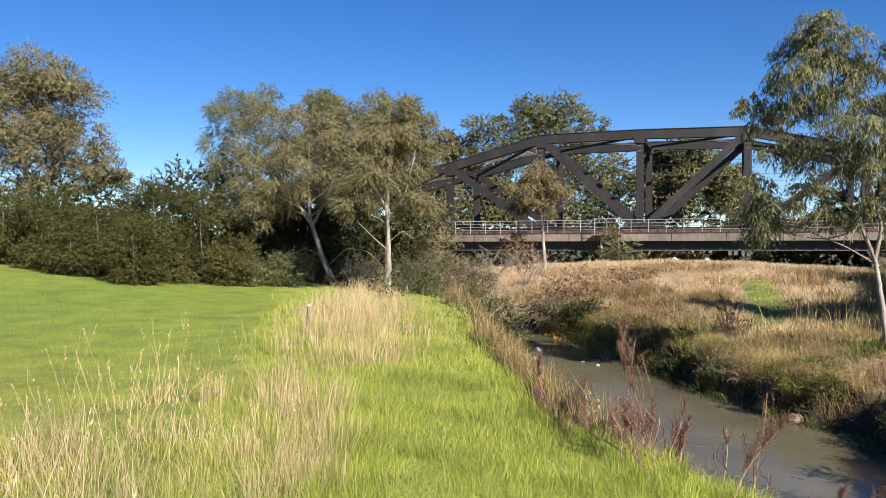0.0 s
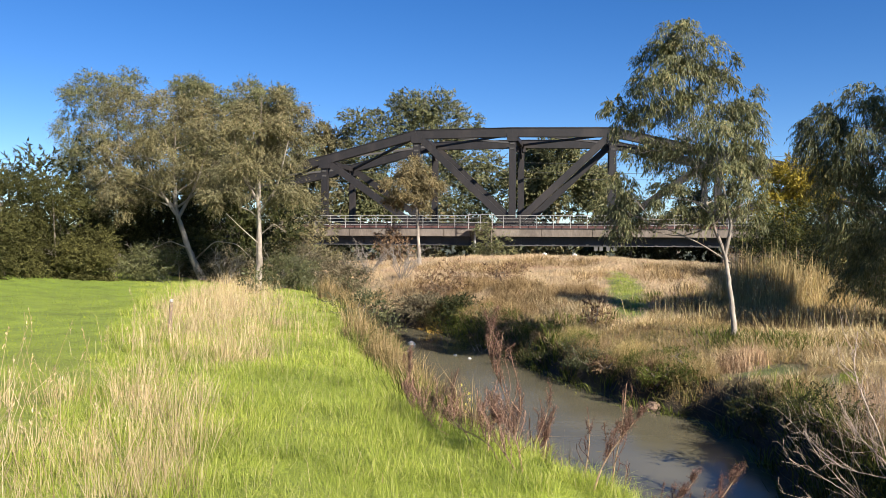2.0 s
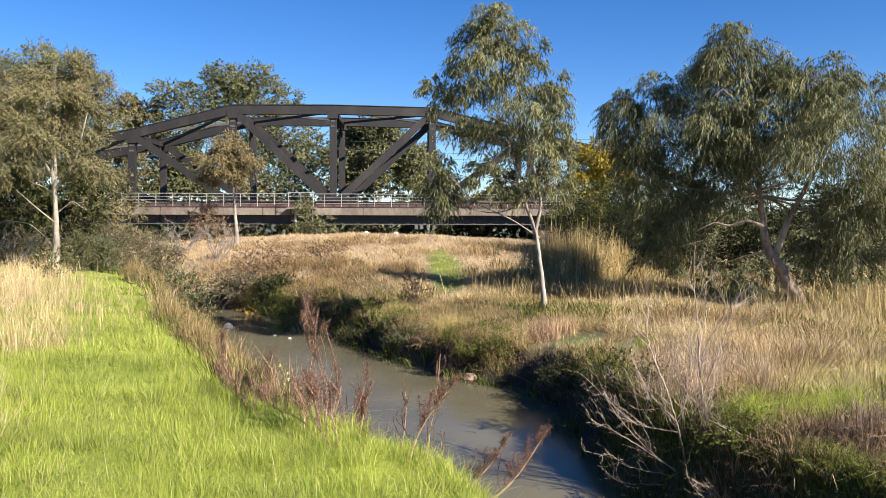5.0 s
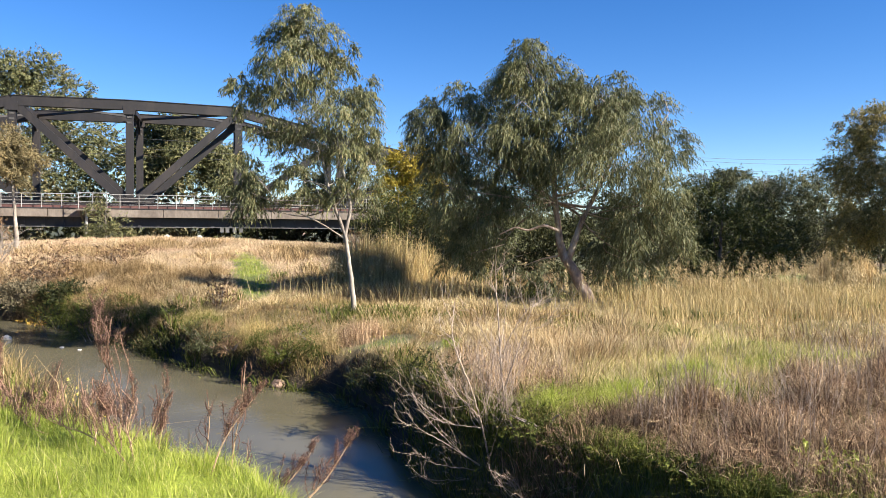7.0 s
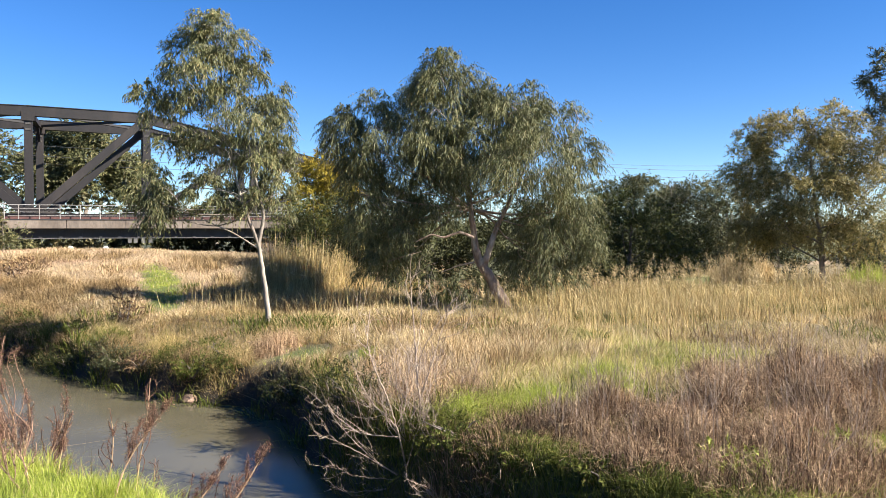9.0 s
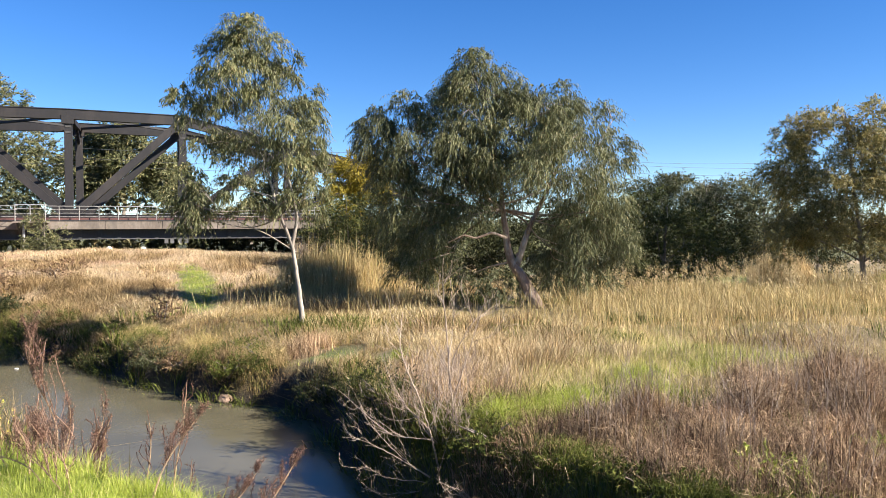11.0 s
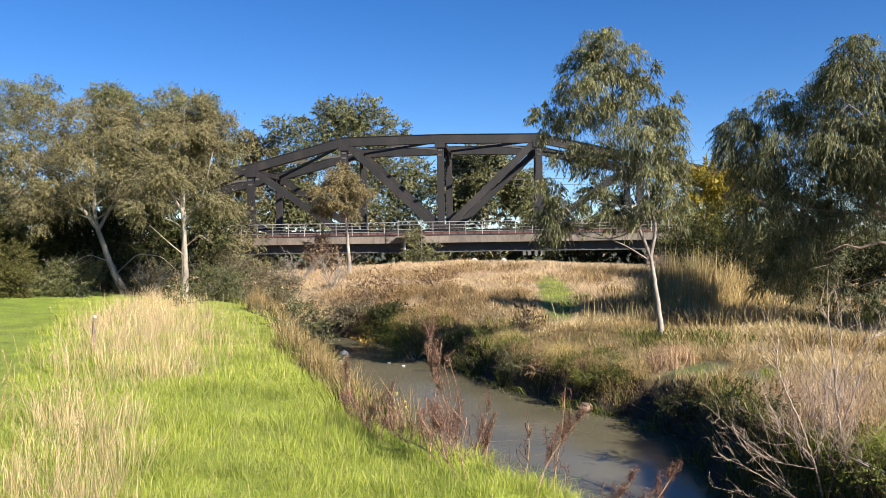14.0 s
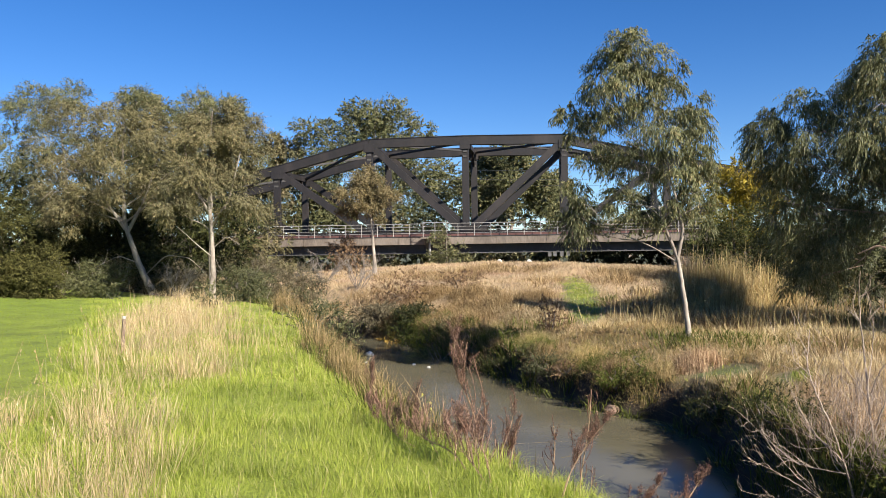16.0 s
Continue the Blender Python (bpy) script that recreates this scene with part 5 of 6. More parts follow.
    grown("slope_weeds", "brown and green weeds on the near creek slope", "slope", x, y, keep, (0.15 + 0.3 * rng.random(len(x))) * np.clip(1.35 - 0.55 * t, 0.5, 1.3), 0.004 + 0.0008 * r, 0.55, rng)
    x, y, r, rng = sown(560, 106, 8, 36, -14, 22)
    xl, xr, xc = edges(y)
    keep = (x > xc + 0.4) & (x < xl + 0.15) & (wave(x, y, 1.7, 40) > -0.3)
    tussocks("creek_rushes", "olive-brown rushes standing by the water", "slope", x, y, keep, 45, 0.13, 0.5 + 0.4 * rng.random(len(x)), 0.004 + 0.0006 * r, rng, 0.5)
    x, y, r, rng = sown(900, 108, 8, 36, -14, 22)
    xl, xr, xc = edges(y)
    keep = (x > xc + 0.2) & (x < xl + 0.1) & (wave(x, y, 1.7, 45) > -0.3)
    tussocks("slope_greens", "green weeds on the near creek slope", "bankgreen", x, y, keep, 40, 0.14, 0.3 + 0.3 * rng.random(len(x)), 0.006 + 0.0007 * r, rng, 0.8)


def right_grass():
    x, y, r, rng = sown(150000, 111, 6, 36, -4, 84)
    xl, xr, xc = edges(y)
    e = x - xr
    gp = green_patch(x, y)
    keep = (e > np.where(y < 7, 1.5, 0.1)) & (y < 24) & (rng.random(len(x)) > 2.2 * gp) & (rng.random(len(x)) < np.where((y > 12) & (e < 6), 0.35, 1.0))
    grown("bank_weeds", "dry mixed grass and weeds on the far bank", "weedy", x, y, keep, (0.07 + 0.16 * rng.random(len(x))) * (0.9 + 0.6 * wave(x, y, 1.4, 41)), 0.0035 + 0.0006 * r, 1.2, rng, slim=True)
    x, y, r, rng = sown(150000, 120, 11, 27, 8, 44)
    xl, xr, xc = edges(y)
    e = x - xr
    keep = (e > 0.3) & (e < 6.5) & (green_patch(x, y) < 0.3)
    grown("promontory_weeds", "short russet and green weeds on the far bank", "bank_mix", x, y, keep, (0.06 + 0.15 * rng.random(len(x))) * (1 + 0.5 * wave(x, y, 2.4, 65)), 0.004 + 0.0005 * r, 1.3, rng, slim=True)
    x, y, r, rng = sown(3600, 116, 6, 34, 2, 84)
    xl, xr, xc = edges(y)
    e = x - xr
    keep = (e > np.where(y < 7, 1.5, 0.25)) & (y < 25) & (green_patch(x, y) < 0.25) & (wave(x, y, 0.8, 46) > np.where(y > 12, 0.1, -0.35))
    tussocks("dry_tussocks", "pale dry grass tussocks on the far bank", "straw_dull", x, y, keep, 36, 0.13, 0.16 + 0.26 * rng.random(len(x)), 0.0042 + 0.0006 * r, rng, 1.0, True)
    keep = (e > 0.15) & (y < 25) & (wave(x, y, 0.9, 47) > np.where(y > 11, 0.34, 0.18))
    tussocks("green_tussocks", "green grass tussocks on the far bank", "bankgreen", x, y, keep, 30, 0.13, 0.2 + 0.2 * rng.random(len(x)), 0.005 + 0.0007 * r, rng, 0.9)
    keep = (e > 0.1) & (y < 28) & (wave(x, y, 0.9, 48) > 0.3) & (green_patch(x, y) < 0.25)
    tussocks("russet_tussocks", "reddish dead weeds on the far bank", "russetgrass", x, y, keep, 34, 0.14, 0.3 + 0.3 * rng.random(len(x)), 0.004 + 0.0006 * r, rng, 0.9)
    x, y, r, rng = sown(3600, 112, 5.5, 40, -6, 78)
    xl, xr, xc = edges(y)
    e = x - xr
    keep = (e > -0.1) & (e < np.where(y < 9, 1.1, 0.6)) & (wave(x, y, 1.2, 42) > -0.45)
    tussocks("bank_greens", "dark green creek-side weeds", "bankgreen", x, y, keep, 40, 0.16, (0.24 + 0.26 * rng.random(len(x))) * np.where(y < 7, 0.6, 1.0), 0.006 + 0.001 * r, rng, 1.3)
    x, y, r, rng = sown(2300, 119, 5.0, 11, 34, 84)
    e = x - edges(y)[1]
    keep = (e > 1.15) & (e < 2.4) & (y < 6) & (wave(x, y, 1.8, 63) > 0.0)
    tussocks("slope_top_greens", "fresh green weeds above the near slope", "fresh", x, y, keep, 36, 0.13, 0.14 + 0.14 * rng.random(len(x)), 0.0035 + 0.0006 * r, rng, 1.2)
    # Same weeds lower down, in a darker green that stands in for slope shade.
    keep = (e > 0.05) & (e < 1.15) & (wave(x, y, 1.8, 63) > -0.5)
    tussocks("shade_greens", "green weeds on the near slope, coloured darker for shade", "bankgreen", x, y, keep, 36, 0.13, 0.16 + 0.16 * rng.random(len(x)), 0.0035 + 0.0006 * r, rng, 1.2)
    # Stalks take the darker brown here, so slope shade is in their colour.
    keep = (e > 0.3) & (e < 3.2) & (green_patch(x, y) < 0.3) & (wave(x, y, 1.8, 64) > 0.0)
    tussocks("shade_stalks", "thin tangled dead stalks on the near slope, coloured darker for shade", "herb", x, y, keep, 30, 0.14, 0.2 + 0.25 * rng.random(len(x)), 0.003 + 0.0004 * r, rng, 1.0)
    x, y, r, rng = sown(60000, 113, 6, 42, 5, 84)
    keep = (rng.random(len(x)) < 1.3 * green_patch(x, y) - 0.1) & (x > edges(y)[1] + 0.3)
    grown("green_patch_grass", "patch of fresh green grass on the far bank", "fresh", x, y, keep & (r < 15), 0.07 + 0.12 * rng.random(len(x)), 0.004 + 0.0007 * r, 0.9, rng)
    grown("green_strip_grass", "strip of short green grass across the mound", "fresh", x, y, keep & (r >= 15), 0.03 + 0.1 * rng.random(len(x)), 0.006 + 0.001 * r, 0.9, rng, slim=True)
    x, y, r, rng = sown(230000, 114, 20, 72, -6, 44)
    xl, xr, xc = edges(y)
    s, n = x * BR_T[0] + y * BR_T[1], x * BR_N[0] + y * BR_N[1]
    keep = (x > xr + 0.4) & (n < 67.3) & (rng.random(len(x)) > 0.85 * (green_patch(x, y) > 0.35)) & (rng.random(len(x)) < smooth01((y - 16) / 6))
    grown("blond_grass", "dry blond grass covering the mound", "blond", x, y, keep, (0.1 + 0.17 * rng.random(len(x))) * (1 + 0.4 * wave(x, y, 0.8, 43)), 0.004 + 0.0006 * r, 1.1, rng, (-0.2, 0.0), slim=True)
    x, y, r, rng = sown(1500, 117, 22, 46, -4, 36)
    keep = (x > edges(y)[1] + 0.6) & (wave(x, y, 0.7, 49) > 0.12) & (green_patch(x, y) < 0.3)
    tussocks("mound_weeds", "pinkish brown dead weeds on the mound", "russetgrass", x, y, keep, 40, 0.22, 0.35 + 0.3 * rng.random(len(x)), 0.006 + 0.0007 * r, rng, 1.0, True)
    x, y, r, rng = sown(60000, 132, 22, 44, 14, 30)
    keep = rng.random(len(x)) < 1.5 * green_patch(x, y) - 0.3
    grown("strip_grass", "fresh green grass strip across the mound", "lush", x, y, keep, 0.05 + 0.08 * rng.random(len(x)), 0.006 + 0.0006 * r, 0.9, rng, slim=True)
    x, y, r, rng = sown(120000, 133, 8.5, 20, 40, 74)
    flat = np.exp(-(((x - 11.5) / 4.5) ** 2 + ((y - 6.6) / 2.6) ** 2) ** 2)
    keep = (rng.random(len(x)) < flat * (0.6 + 0.5 * wave(x, y, 1.3, 73))) & (x > edges(y)[1] + 1.2)
    grown("pale_grass", "fine yellow-green half-dry grass on the flat", "pale_mix", x, y, keep, (0.12 + 0.2 * rng.random(len(x))) * (0.9 + 0.4 * wave(x, y, 3.0, 74)), 0.003 + 0.0005 * r, 1.0, rng, slim=True)
    x, y, r, rng = sown(3800, 134, 8, 19, 38, 72)
    flat = np.exp(-(((x - 9.9) / 3.0) ** 2 + ((y - 8.2) / 2.1) ** 2) ** 2)
    keep = (rng.random(len(x)) < flat * (0.5 + 0.8 * wave(x, y, 1.9, 75))) & (x > edges(y)[1] + 0.9) & (green_patch(x, y) < 0.35)
    tussocks("pink_straw", "pale pinkish dry grass tussocks on the flat", "pink_straw", x, y, keep, 40, 0.15, (0.2 + 0.34 * rng.random(len(x))) * (1 + 0.5 * wave(x, y, 2.2, 76)), 0.0034 + 0.00045 * r, rng, 0.85, True)
    x, y, r, rng = sown(900, 135, 4.8, 9, 38, 84)
    e = x - edges(y)[1]
    keep = (e > 0.0) & (e < 1.1) & (y > 3.4) & (y < 5.6) & (wave(x, y, 2.1, 78) > -0.1)
    tussocks("bank_straw", "tangled pale dead stalks over the bank's edge", "stalk", x, y, keep, 26, 0.13, 0.18 + 0.26 * rng.random(len(x)), 0.003 + 0.0004 * r, rng, 1.5)
    x, y, r, rng = sown(110000, 131, 6, 17, 36, 84)
    gp = green_patch(x, y)
    keep = (rng.random(len(x)) < 1.7 * gp - 0.2) & (x > edges(y)[1] + 0.3)
    grown("fresh_grass", "fresh bright green grass among the dry weeds", "fresh", x, y, keep, (0.08 + 0.13 * rng.random(len(x))) * (0.8 + 0.5 * wave(x, y, 4.0, 72)), 0.003 + 0.0006 * r, 0.8, rng)
    # reeds
    x, y, r, rng = sown(150000, 115, 14, 44, 20, 84)
    bed = np.exp(-(((x - 22.2) / 7.4) ** 2 + ((y - 10.8) / 4.4) ** 2) ** 2) + np.exp(-(((x - 13.2) / 2.8) ** 2 + ((y - 19.5) / 3.4) ** 2) ** 2) + np.exp(-(((x - 31) / 9.0) ** 2 + ((y - 8) / 5.5) ** 2) ** 2) + 0.7 * np.exp(-(((x - 34) / 7.0) ** 2 + ((y - 18) / 5.0) ** 2) ** 2)
    keep = (rng.random(len(x)) < bed * (0.7 + 0.5 * wave(x, y, 1.1, 50))) & (x > edges(y)[1] + 2.0) & (green_patch(x, y) < 0.5)
    grown("reeds", "tall golden reeds", "reed", x, y, keep, (0.3 + 0.5 * rng.random(len(x))) * (1 + 0.35 * wave(x, y, 0.9, 44)), 0.0032 + 0.00042 * r, 0.6, rng, (-0.3, 0.1))
    # feathery reed heads
    x, y, r, rng = sown(2600, 118, 15, 44, 22, 84)
    bed = np.exp(-(((x - 22.2) / 7.4) ** 2 + ((y - 10.8) / 4.4) ** 2) ** 2) + np.exp(-(((x - 13.2) / 2.8) ** 2 + ((y - 19.5) / 3.4) ** 2) ** 2) + np.exp(-(((x - 31) / 9.0) ** 2 + ((y - 8) / 5.5) ** 2) ** 2) + 0.7 * np.exp(-(((x - 34) / 7.0) ** 2 + ((y - 18) / 5.0) ** 2) ** 2)
    keep = rng.random(len(x)) < bed
    x, y = x[keep], y[keep]
    g = Geo()
    m = 22
    base = np.stack([x, y, ground_z(x, y) + rng.uniform(0.6, 1.1, len(x))], -1)
    c = base[:, None] + rng.normal(0, 1, (len(x), m, 3)) * np.array([0.03, 0.03, 0.1])
    d = unit(rng.normal(0, 0.35, (len(x) * m, 3)) + np.array([-0.45, 0.1, 0.7]))
    leaves(g, c.reshape(-1, 3), d, rng.uniform(0.07, 0.16, len(d)), rng.uniform(0.006, 0.012, len(d)), rng)
    tagged(part("reed_plumes", g, M["straw_dull"]), "feathery pale reed heads", "grass", kind="stuff")


left_grass()
right_grass()


# ---- weeds, shrubs and small things near the path ----
def dock(x, y, h, lean, seed, label, plume=1.0, arms=9, rise=1.0):
    """A dead flowering stalk with upright side arms full of red-brown seed."""
    rng = np.random.default_rng(seed)
    bz = float(ground_z(x, y)) - 0.03
    root = thing("dead_dock_weed", label, "weed", "dead docks along the bank", at=(x, y, bz))
    g = Geo()
    top = np.array([lean[0], lean[1], rise]) * h
    p = limb(g, (0, 0, 0), top, 0.0075, 0.0025, rng, 0.04, 14)
    tips = [(p[6:], 1.0)]
    for i in range(int(arms * 1.6)):
        f = rng.uniform(0.25, 0.92)
        a = p[int(f * 13)]
        ang = rng.uniform(0, 6.28)
        ln = h * rng.uniform(0.12, 0.3) * (1.3 - f)
        b = a + (np.array([math.cos(ang) * 0.3, math.sin(ang) * 0.3, 0.8]) + 0.3 * top / h) * ln * 1.5
        tips.append((limb(g, a, b, 0.003, 0.0014, rng, 0.1, 6), 0.6))
    part("stem", g, M["stalk"], root)
    for line, k in tips:
        m = int(380 * plume * k * max(0.4, len(line) / 8))
        if m < 6:
            continue
        s = Geo()
        t = rng.uniform(0.1, 1, m) ** 0.8 * (len(line) - 1)
        c = np.stack([np.interp(t, np.arange(len(line)), line[:, j]) for j in range(3)], -1) + rng.normal(0, 0.012, (m, 3))
        leaves(s, c, unit(rng.normal(0, 0.6, (m, 3)) + np.array([0, 0, 0.6])), rng.uniform(0.007, 0.016, m), rng.uniform(0.003, 0.006, m), rng)
        tube(s, line, np.full(len(line), 0.003), 4)
        part("seed_head", s, M["dock"], root)
    return root


def bare_shrub(name, x, y, h, seed, label, stems=6, wide=0.5, mat="twig", sub=6, r=0.014, toward=(0, 0)):
    """A leafless shrub of several forked stems."""
    rng = np.random.default_rng(seed)
    bz = float(ground_z(x, y)) - 0.05
    root = thing(name, label, "shrub", at=(x, y, bz))
    for i in range(stems):
        g = Geo()
        a = rng.uniform(0, 6.28)
        out = np.array([math.cos(a) + toward[0], math.sin(a) + toward[1], 0]) * wide * rng.uniform(0.3, 1.1)
        hh = h * rng.uniform(0.6, 1.05)
        p = limb(g, out * 0.08, out * hh + np.array([0, 0, hh]), r, r * 0.25, rng, 0.07, 10)
        for j in range(sub):
            k = rng.integers(3, 9)
            d = unit(p[k + 1] - p[k - 1])
            e = p[k] + (d + rng.normal(0, 0.45, 3)) * hh * rng.uniform(0.18, 0.42)
            q = limb(g, p[k], e, r * 0.5, r * 0.16, rng, 0.08, 6)
            for _ in range(2):
                kk = rng.integers(2, 5)
                limb(g, q[kk], q[kk] + (unit(q[-1] - q[0]) + rng.normal(0, 0.5, 3)) * hh * 0.13, r * 0.25, r * 0.1, rng, 0.05, 4)
        part("stem", g, M[mat], root)
    return root


def stalk_bush(name, x, y, rx, ry, h, n, seed, label, mat="stalk", lean=0.5, wide=0.008, spikes=0, base=None):
    """A thick dead herb patch of countless thin stalks."""
    rng = np.random.default_rng(seed)
    a, r = rng.uniform(0, 6.28, 2 * n), np.sqrt(rng.random(2 * n))
    px, py = x + rx * r * np.cos(a), y + ry * r * np.sin(a)
    keep = np.argsort(0.55 * rng.random(2 * n) - 0.45 * wave(px, py, 5.5, seed + 2) - 0.3 * wave(px, py, 13.0, seed + 3))[:n]
    px, py, r = px[keep], py[keep], r[keep]
    hh = h * np.sqrt(np.maximum(0.12, 1 - 0.95 * r ** 2)) * rng.uniform(0.5, 1.1, n) * np.where(rng.random(n) < 0.07, 1.4, 1.0) * np.maximum(0.3, 1 + 0.5 * wave(px, py, 4.5, seed) + 0.3 * wave(px, py, 1.8, seed + 1))
    bz = ground_z(px, py)
    o = np.array([x, y, float(ground_z(x, y))])
    root = thing(name, label, "dead herbs", at=tuple(o))
    g = Geo()
    p = np.stack([px, py, bz - 0.03], -1) - o
    blades(g, p, hh, np.full(n, wide), lean, rng)
    # A base material darkens the inner stems to paint shade between the twigs.
    part("stem_mass", g, M[base or mat], root)
    g = Geo()
    m = int(n * 2.0)
    k = rng.integers(0, n, m)
    c = p[k] + np.stack([rng.normal(0, 0.12, m), rng.normal(0, 0.12, m), hh[k] * rng.uniform(0.35, 1.0, m)], -1)
    leaves(g, c, unit(rng.normal(0, 0.7, (m, 3)) + np.array([0, 0, 0.3])), rng.uniform(0.08, 0.3, m), rng.uniform(0.25, 0.55, m) * wide, rng, True)
    part("twig_mass", g, M[mat], root)
    for i in rng.choice(n, spikes, replace=False):
        g = Geo()
        tip = p[i] + np.array([rng.normal(0, 0.16), rng.normal(0, 0.16), 1.0]) * h * rng.uniform(0.9, 1.5)
        q = limb(g, p[i], tip, 0.0045, 0.0018, rng, 0.05, 6)
        for k in (3, 4):
            limb(g, q[k], q[k] + (unit(tip - p[i]) + rng.normal(0, 0.4, 3)) * h * 0.3, 0.0025, 0.0012, rng, 0.08, 4)
        part("stem", g, M["twig"], root, "pale bare upright stem")
    return root


def shrub(name, x, y, rx, h, mat, n, leaf, seed, label, droop=0.0, fill=0.6):
    """A low leafy shrub on a few short stems."""
    rng = np.random.default_rng(seed)
    bz = float(ground_z(x, y)) - 0.05
    root = thing(name, label, "shrub", at=(x, y, bz))
    c = Geo()
    for _ in range(5):
        d, g = spread(rng, 1)[0], Geo()
        limb(g, (0, 0, 0), np.array([d[0] * rx * 0.7, d[1] * rx * 0.7, h * rng.uniform(0.5, 0.95)]), 0.02, 0.005, rng)
        part("stem", g, M["bark_dark"], root)
    crown(c, [(0, bz + h * 0.55, rx, h * 0.5), (rx * 0.3, bz + h * 0.3, rx, h * 0.35)], 0, np.array([x, y, bz]), n, leaf, droop, rng, 8, fill)
    part("foliage", c, M[mat], root)
    return root


def lump(name, x, y, z, r, seed, mat, label, category, flat=0.6):
    rng = np.random.default_rng(seed)
    bm = bmesh.new()
    bmesh.ops.create_icosphere(bm, subdivisions=2, radius=1.0)
    ax = rng.uniform(0.7, 1.3, 3)
    for v in bm.verts:
        k = 1 + 0.22 * noise.noise(v.co * 1.7 + Vector((seed, 0, 0)))
        v.co = Vector((v.co.x * ax[0] * r * k, v.co.y * ax[1] * r * k, v.co.z * flat * r * k))
    me = bpy.data.meshes.new(name)
    bm.to_mesh(me)
    bm.free()
    me.materials.append(M[mat])
    ob = new(name, me)
    ob.location = (x, y, z)
    return tagged(ob, label, category)


def wires():
    for dist, z, sag in ((84.0, 10.2, 0.5), (84.0, 9.2, 0.5), (86.0, 8.6, 0.4), (90.0, 11.4, 0.6)):
        s = np.linspace(-130, 150, 60)
        p = np.stack([BR_T[0] * s + BR_N[0] * dist, BR_T[1] * s + BR_N[1] * dist, z - sag * np.sin((s + 130) / 280 * np.pi * 5) ** 2], -1)
        ob = part("overhead_wire", tube(Geo(), p, np.full(60, 0.017), 5), M["cable"])
        tagged(ob, "thin dark overhead power wire beyond the bridge", "wire", "overhead wires")


wires()


def far_woods():
    """One low belt of trees that closes the distance."""
    rng = np.random.default_rng(400)
    g = Geo()
    n = 16000
    a, r = np.radians(rng.uniform(-75, 115, n)), rng.uniform(135, 165, n)
    top = 3.6 + 1.3 * wave(np.degrees(a), r * 0, 0.35, 61) + 0.8 * wave(np.degrees(a), r * 0, 1.3, 62)
    p = np.stack([r * np.sin(a), r * np.cos(a), -0.5 + rng.random(n) ** 0.7 * top], -1)
    leaves(g, p, unit(rng.normal(size=(n, 3))), rng.uniform(0.8, 1.6, n), rng.uniform(0.5, 0.9, n), rng)
    tagged(part("far_woods", g, M["gum_dark"]), "distant low belt of dark trees", "woods", kind="stuff")


far_woods()
# far bank: leafy shrubs at the water
SH = (0.045, 0.015)
shrub("creek_bush", 3.9, 28.2, 0.95, 0.8, "brush", 6500, (0.1, 0.035), 201, "dark tangled bush at the creek's bend")
shrub("creek_bush", 5.0, 26.6, 0.9, 0.7, "wattle", 5000, (0.1, 0.035), 216, "dark tangled bush at the creek's bend")
shrub("creek_bush", 5.2, 29.5, 1.3, 1.1, "russet", 2600, (0.12, 0.04), 202, "grey-brown tangled bush on the bank top")
shrub("creek_bush", 7.4, 29.6, 0.9, 0.8, "russet", 1600, (0.12, 0.04), 203, "low dead shrub on the dry mound")
shrub("creek_bush", 4.6, 24.8, 1.0, 1.0, "bankgreen", 4940, SH, 204, "green weedy bush at the water's edge")
shrub("creek_bush", 4.9, 21.6, 1.0, 1.0, "bankgreen", 5320, SH, 205, "green weedy bush at the water's edge")
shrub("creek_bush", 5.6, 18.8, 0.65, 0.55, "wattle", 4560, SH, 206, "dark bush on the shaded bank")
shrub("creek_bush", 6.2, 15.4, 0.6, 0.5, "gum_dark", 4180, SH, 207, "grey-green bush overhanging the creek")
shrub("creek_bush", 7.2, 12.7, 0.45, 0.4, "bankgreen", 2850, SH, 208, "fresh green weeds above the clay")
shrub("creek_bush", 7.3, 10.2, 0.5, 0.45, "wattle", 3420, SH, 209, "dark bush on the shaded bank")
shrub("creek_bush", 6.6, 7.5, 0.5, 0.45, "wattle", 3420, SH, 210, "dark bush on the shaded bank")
shrub("creek_bush", 6.2, 4.7, 0.6, 0.35, "bankgreen", 3420, SH, 211, "low green weeds under the bare shrub")
shrub("russet_weed", 7.6, 19.1, 0.42, 0.85, "russet", 900, (0.09, 0.03), 212, "upright russet dead weed on the bank", -0.4)
shrub("orange_weed", 4.2, 26.4, 0.5, 0.45, "autumn_weed", 700, (0.1, 0.03), 213, "orange-yellow dying weed by the water")
shrub("golden_shrub", 19.0, 23.4, 0.8, 1.5, "gum_yellow", 700, (0.16, 0.06), 214, "thin yellow-leaved shrub in the reeds", -0.4)
shrub("golden_shrub", 17.2, 19.4, 0.6, 1.2, "gum_yellow", 500, (0.16, 0.06), 215, "thin yellow-leaved shrub in the reeds", -0.4)
stalk_bush("reed_clump", 13.4, 20.2, 1.7, 1.5, 1.55, 5200, 290, "tall dense hump of golden-brown reeds", "reed", 0.16, 0.022)
stalk_bush("reed_clump", 15.2, 20.8, 1.5, 1.3, 1.25, 3600, 291, "tall dense hump of golden-brown reeds", "reed", 0.18, 0.022)
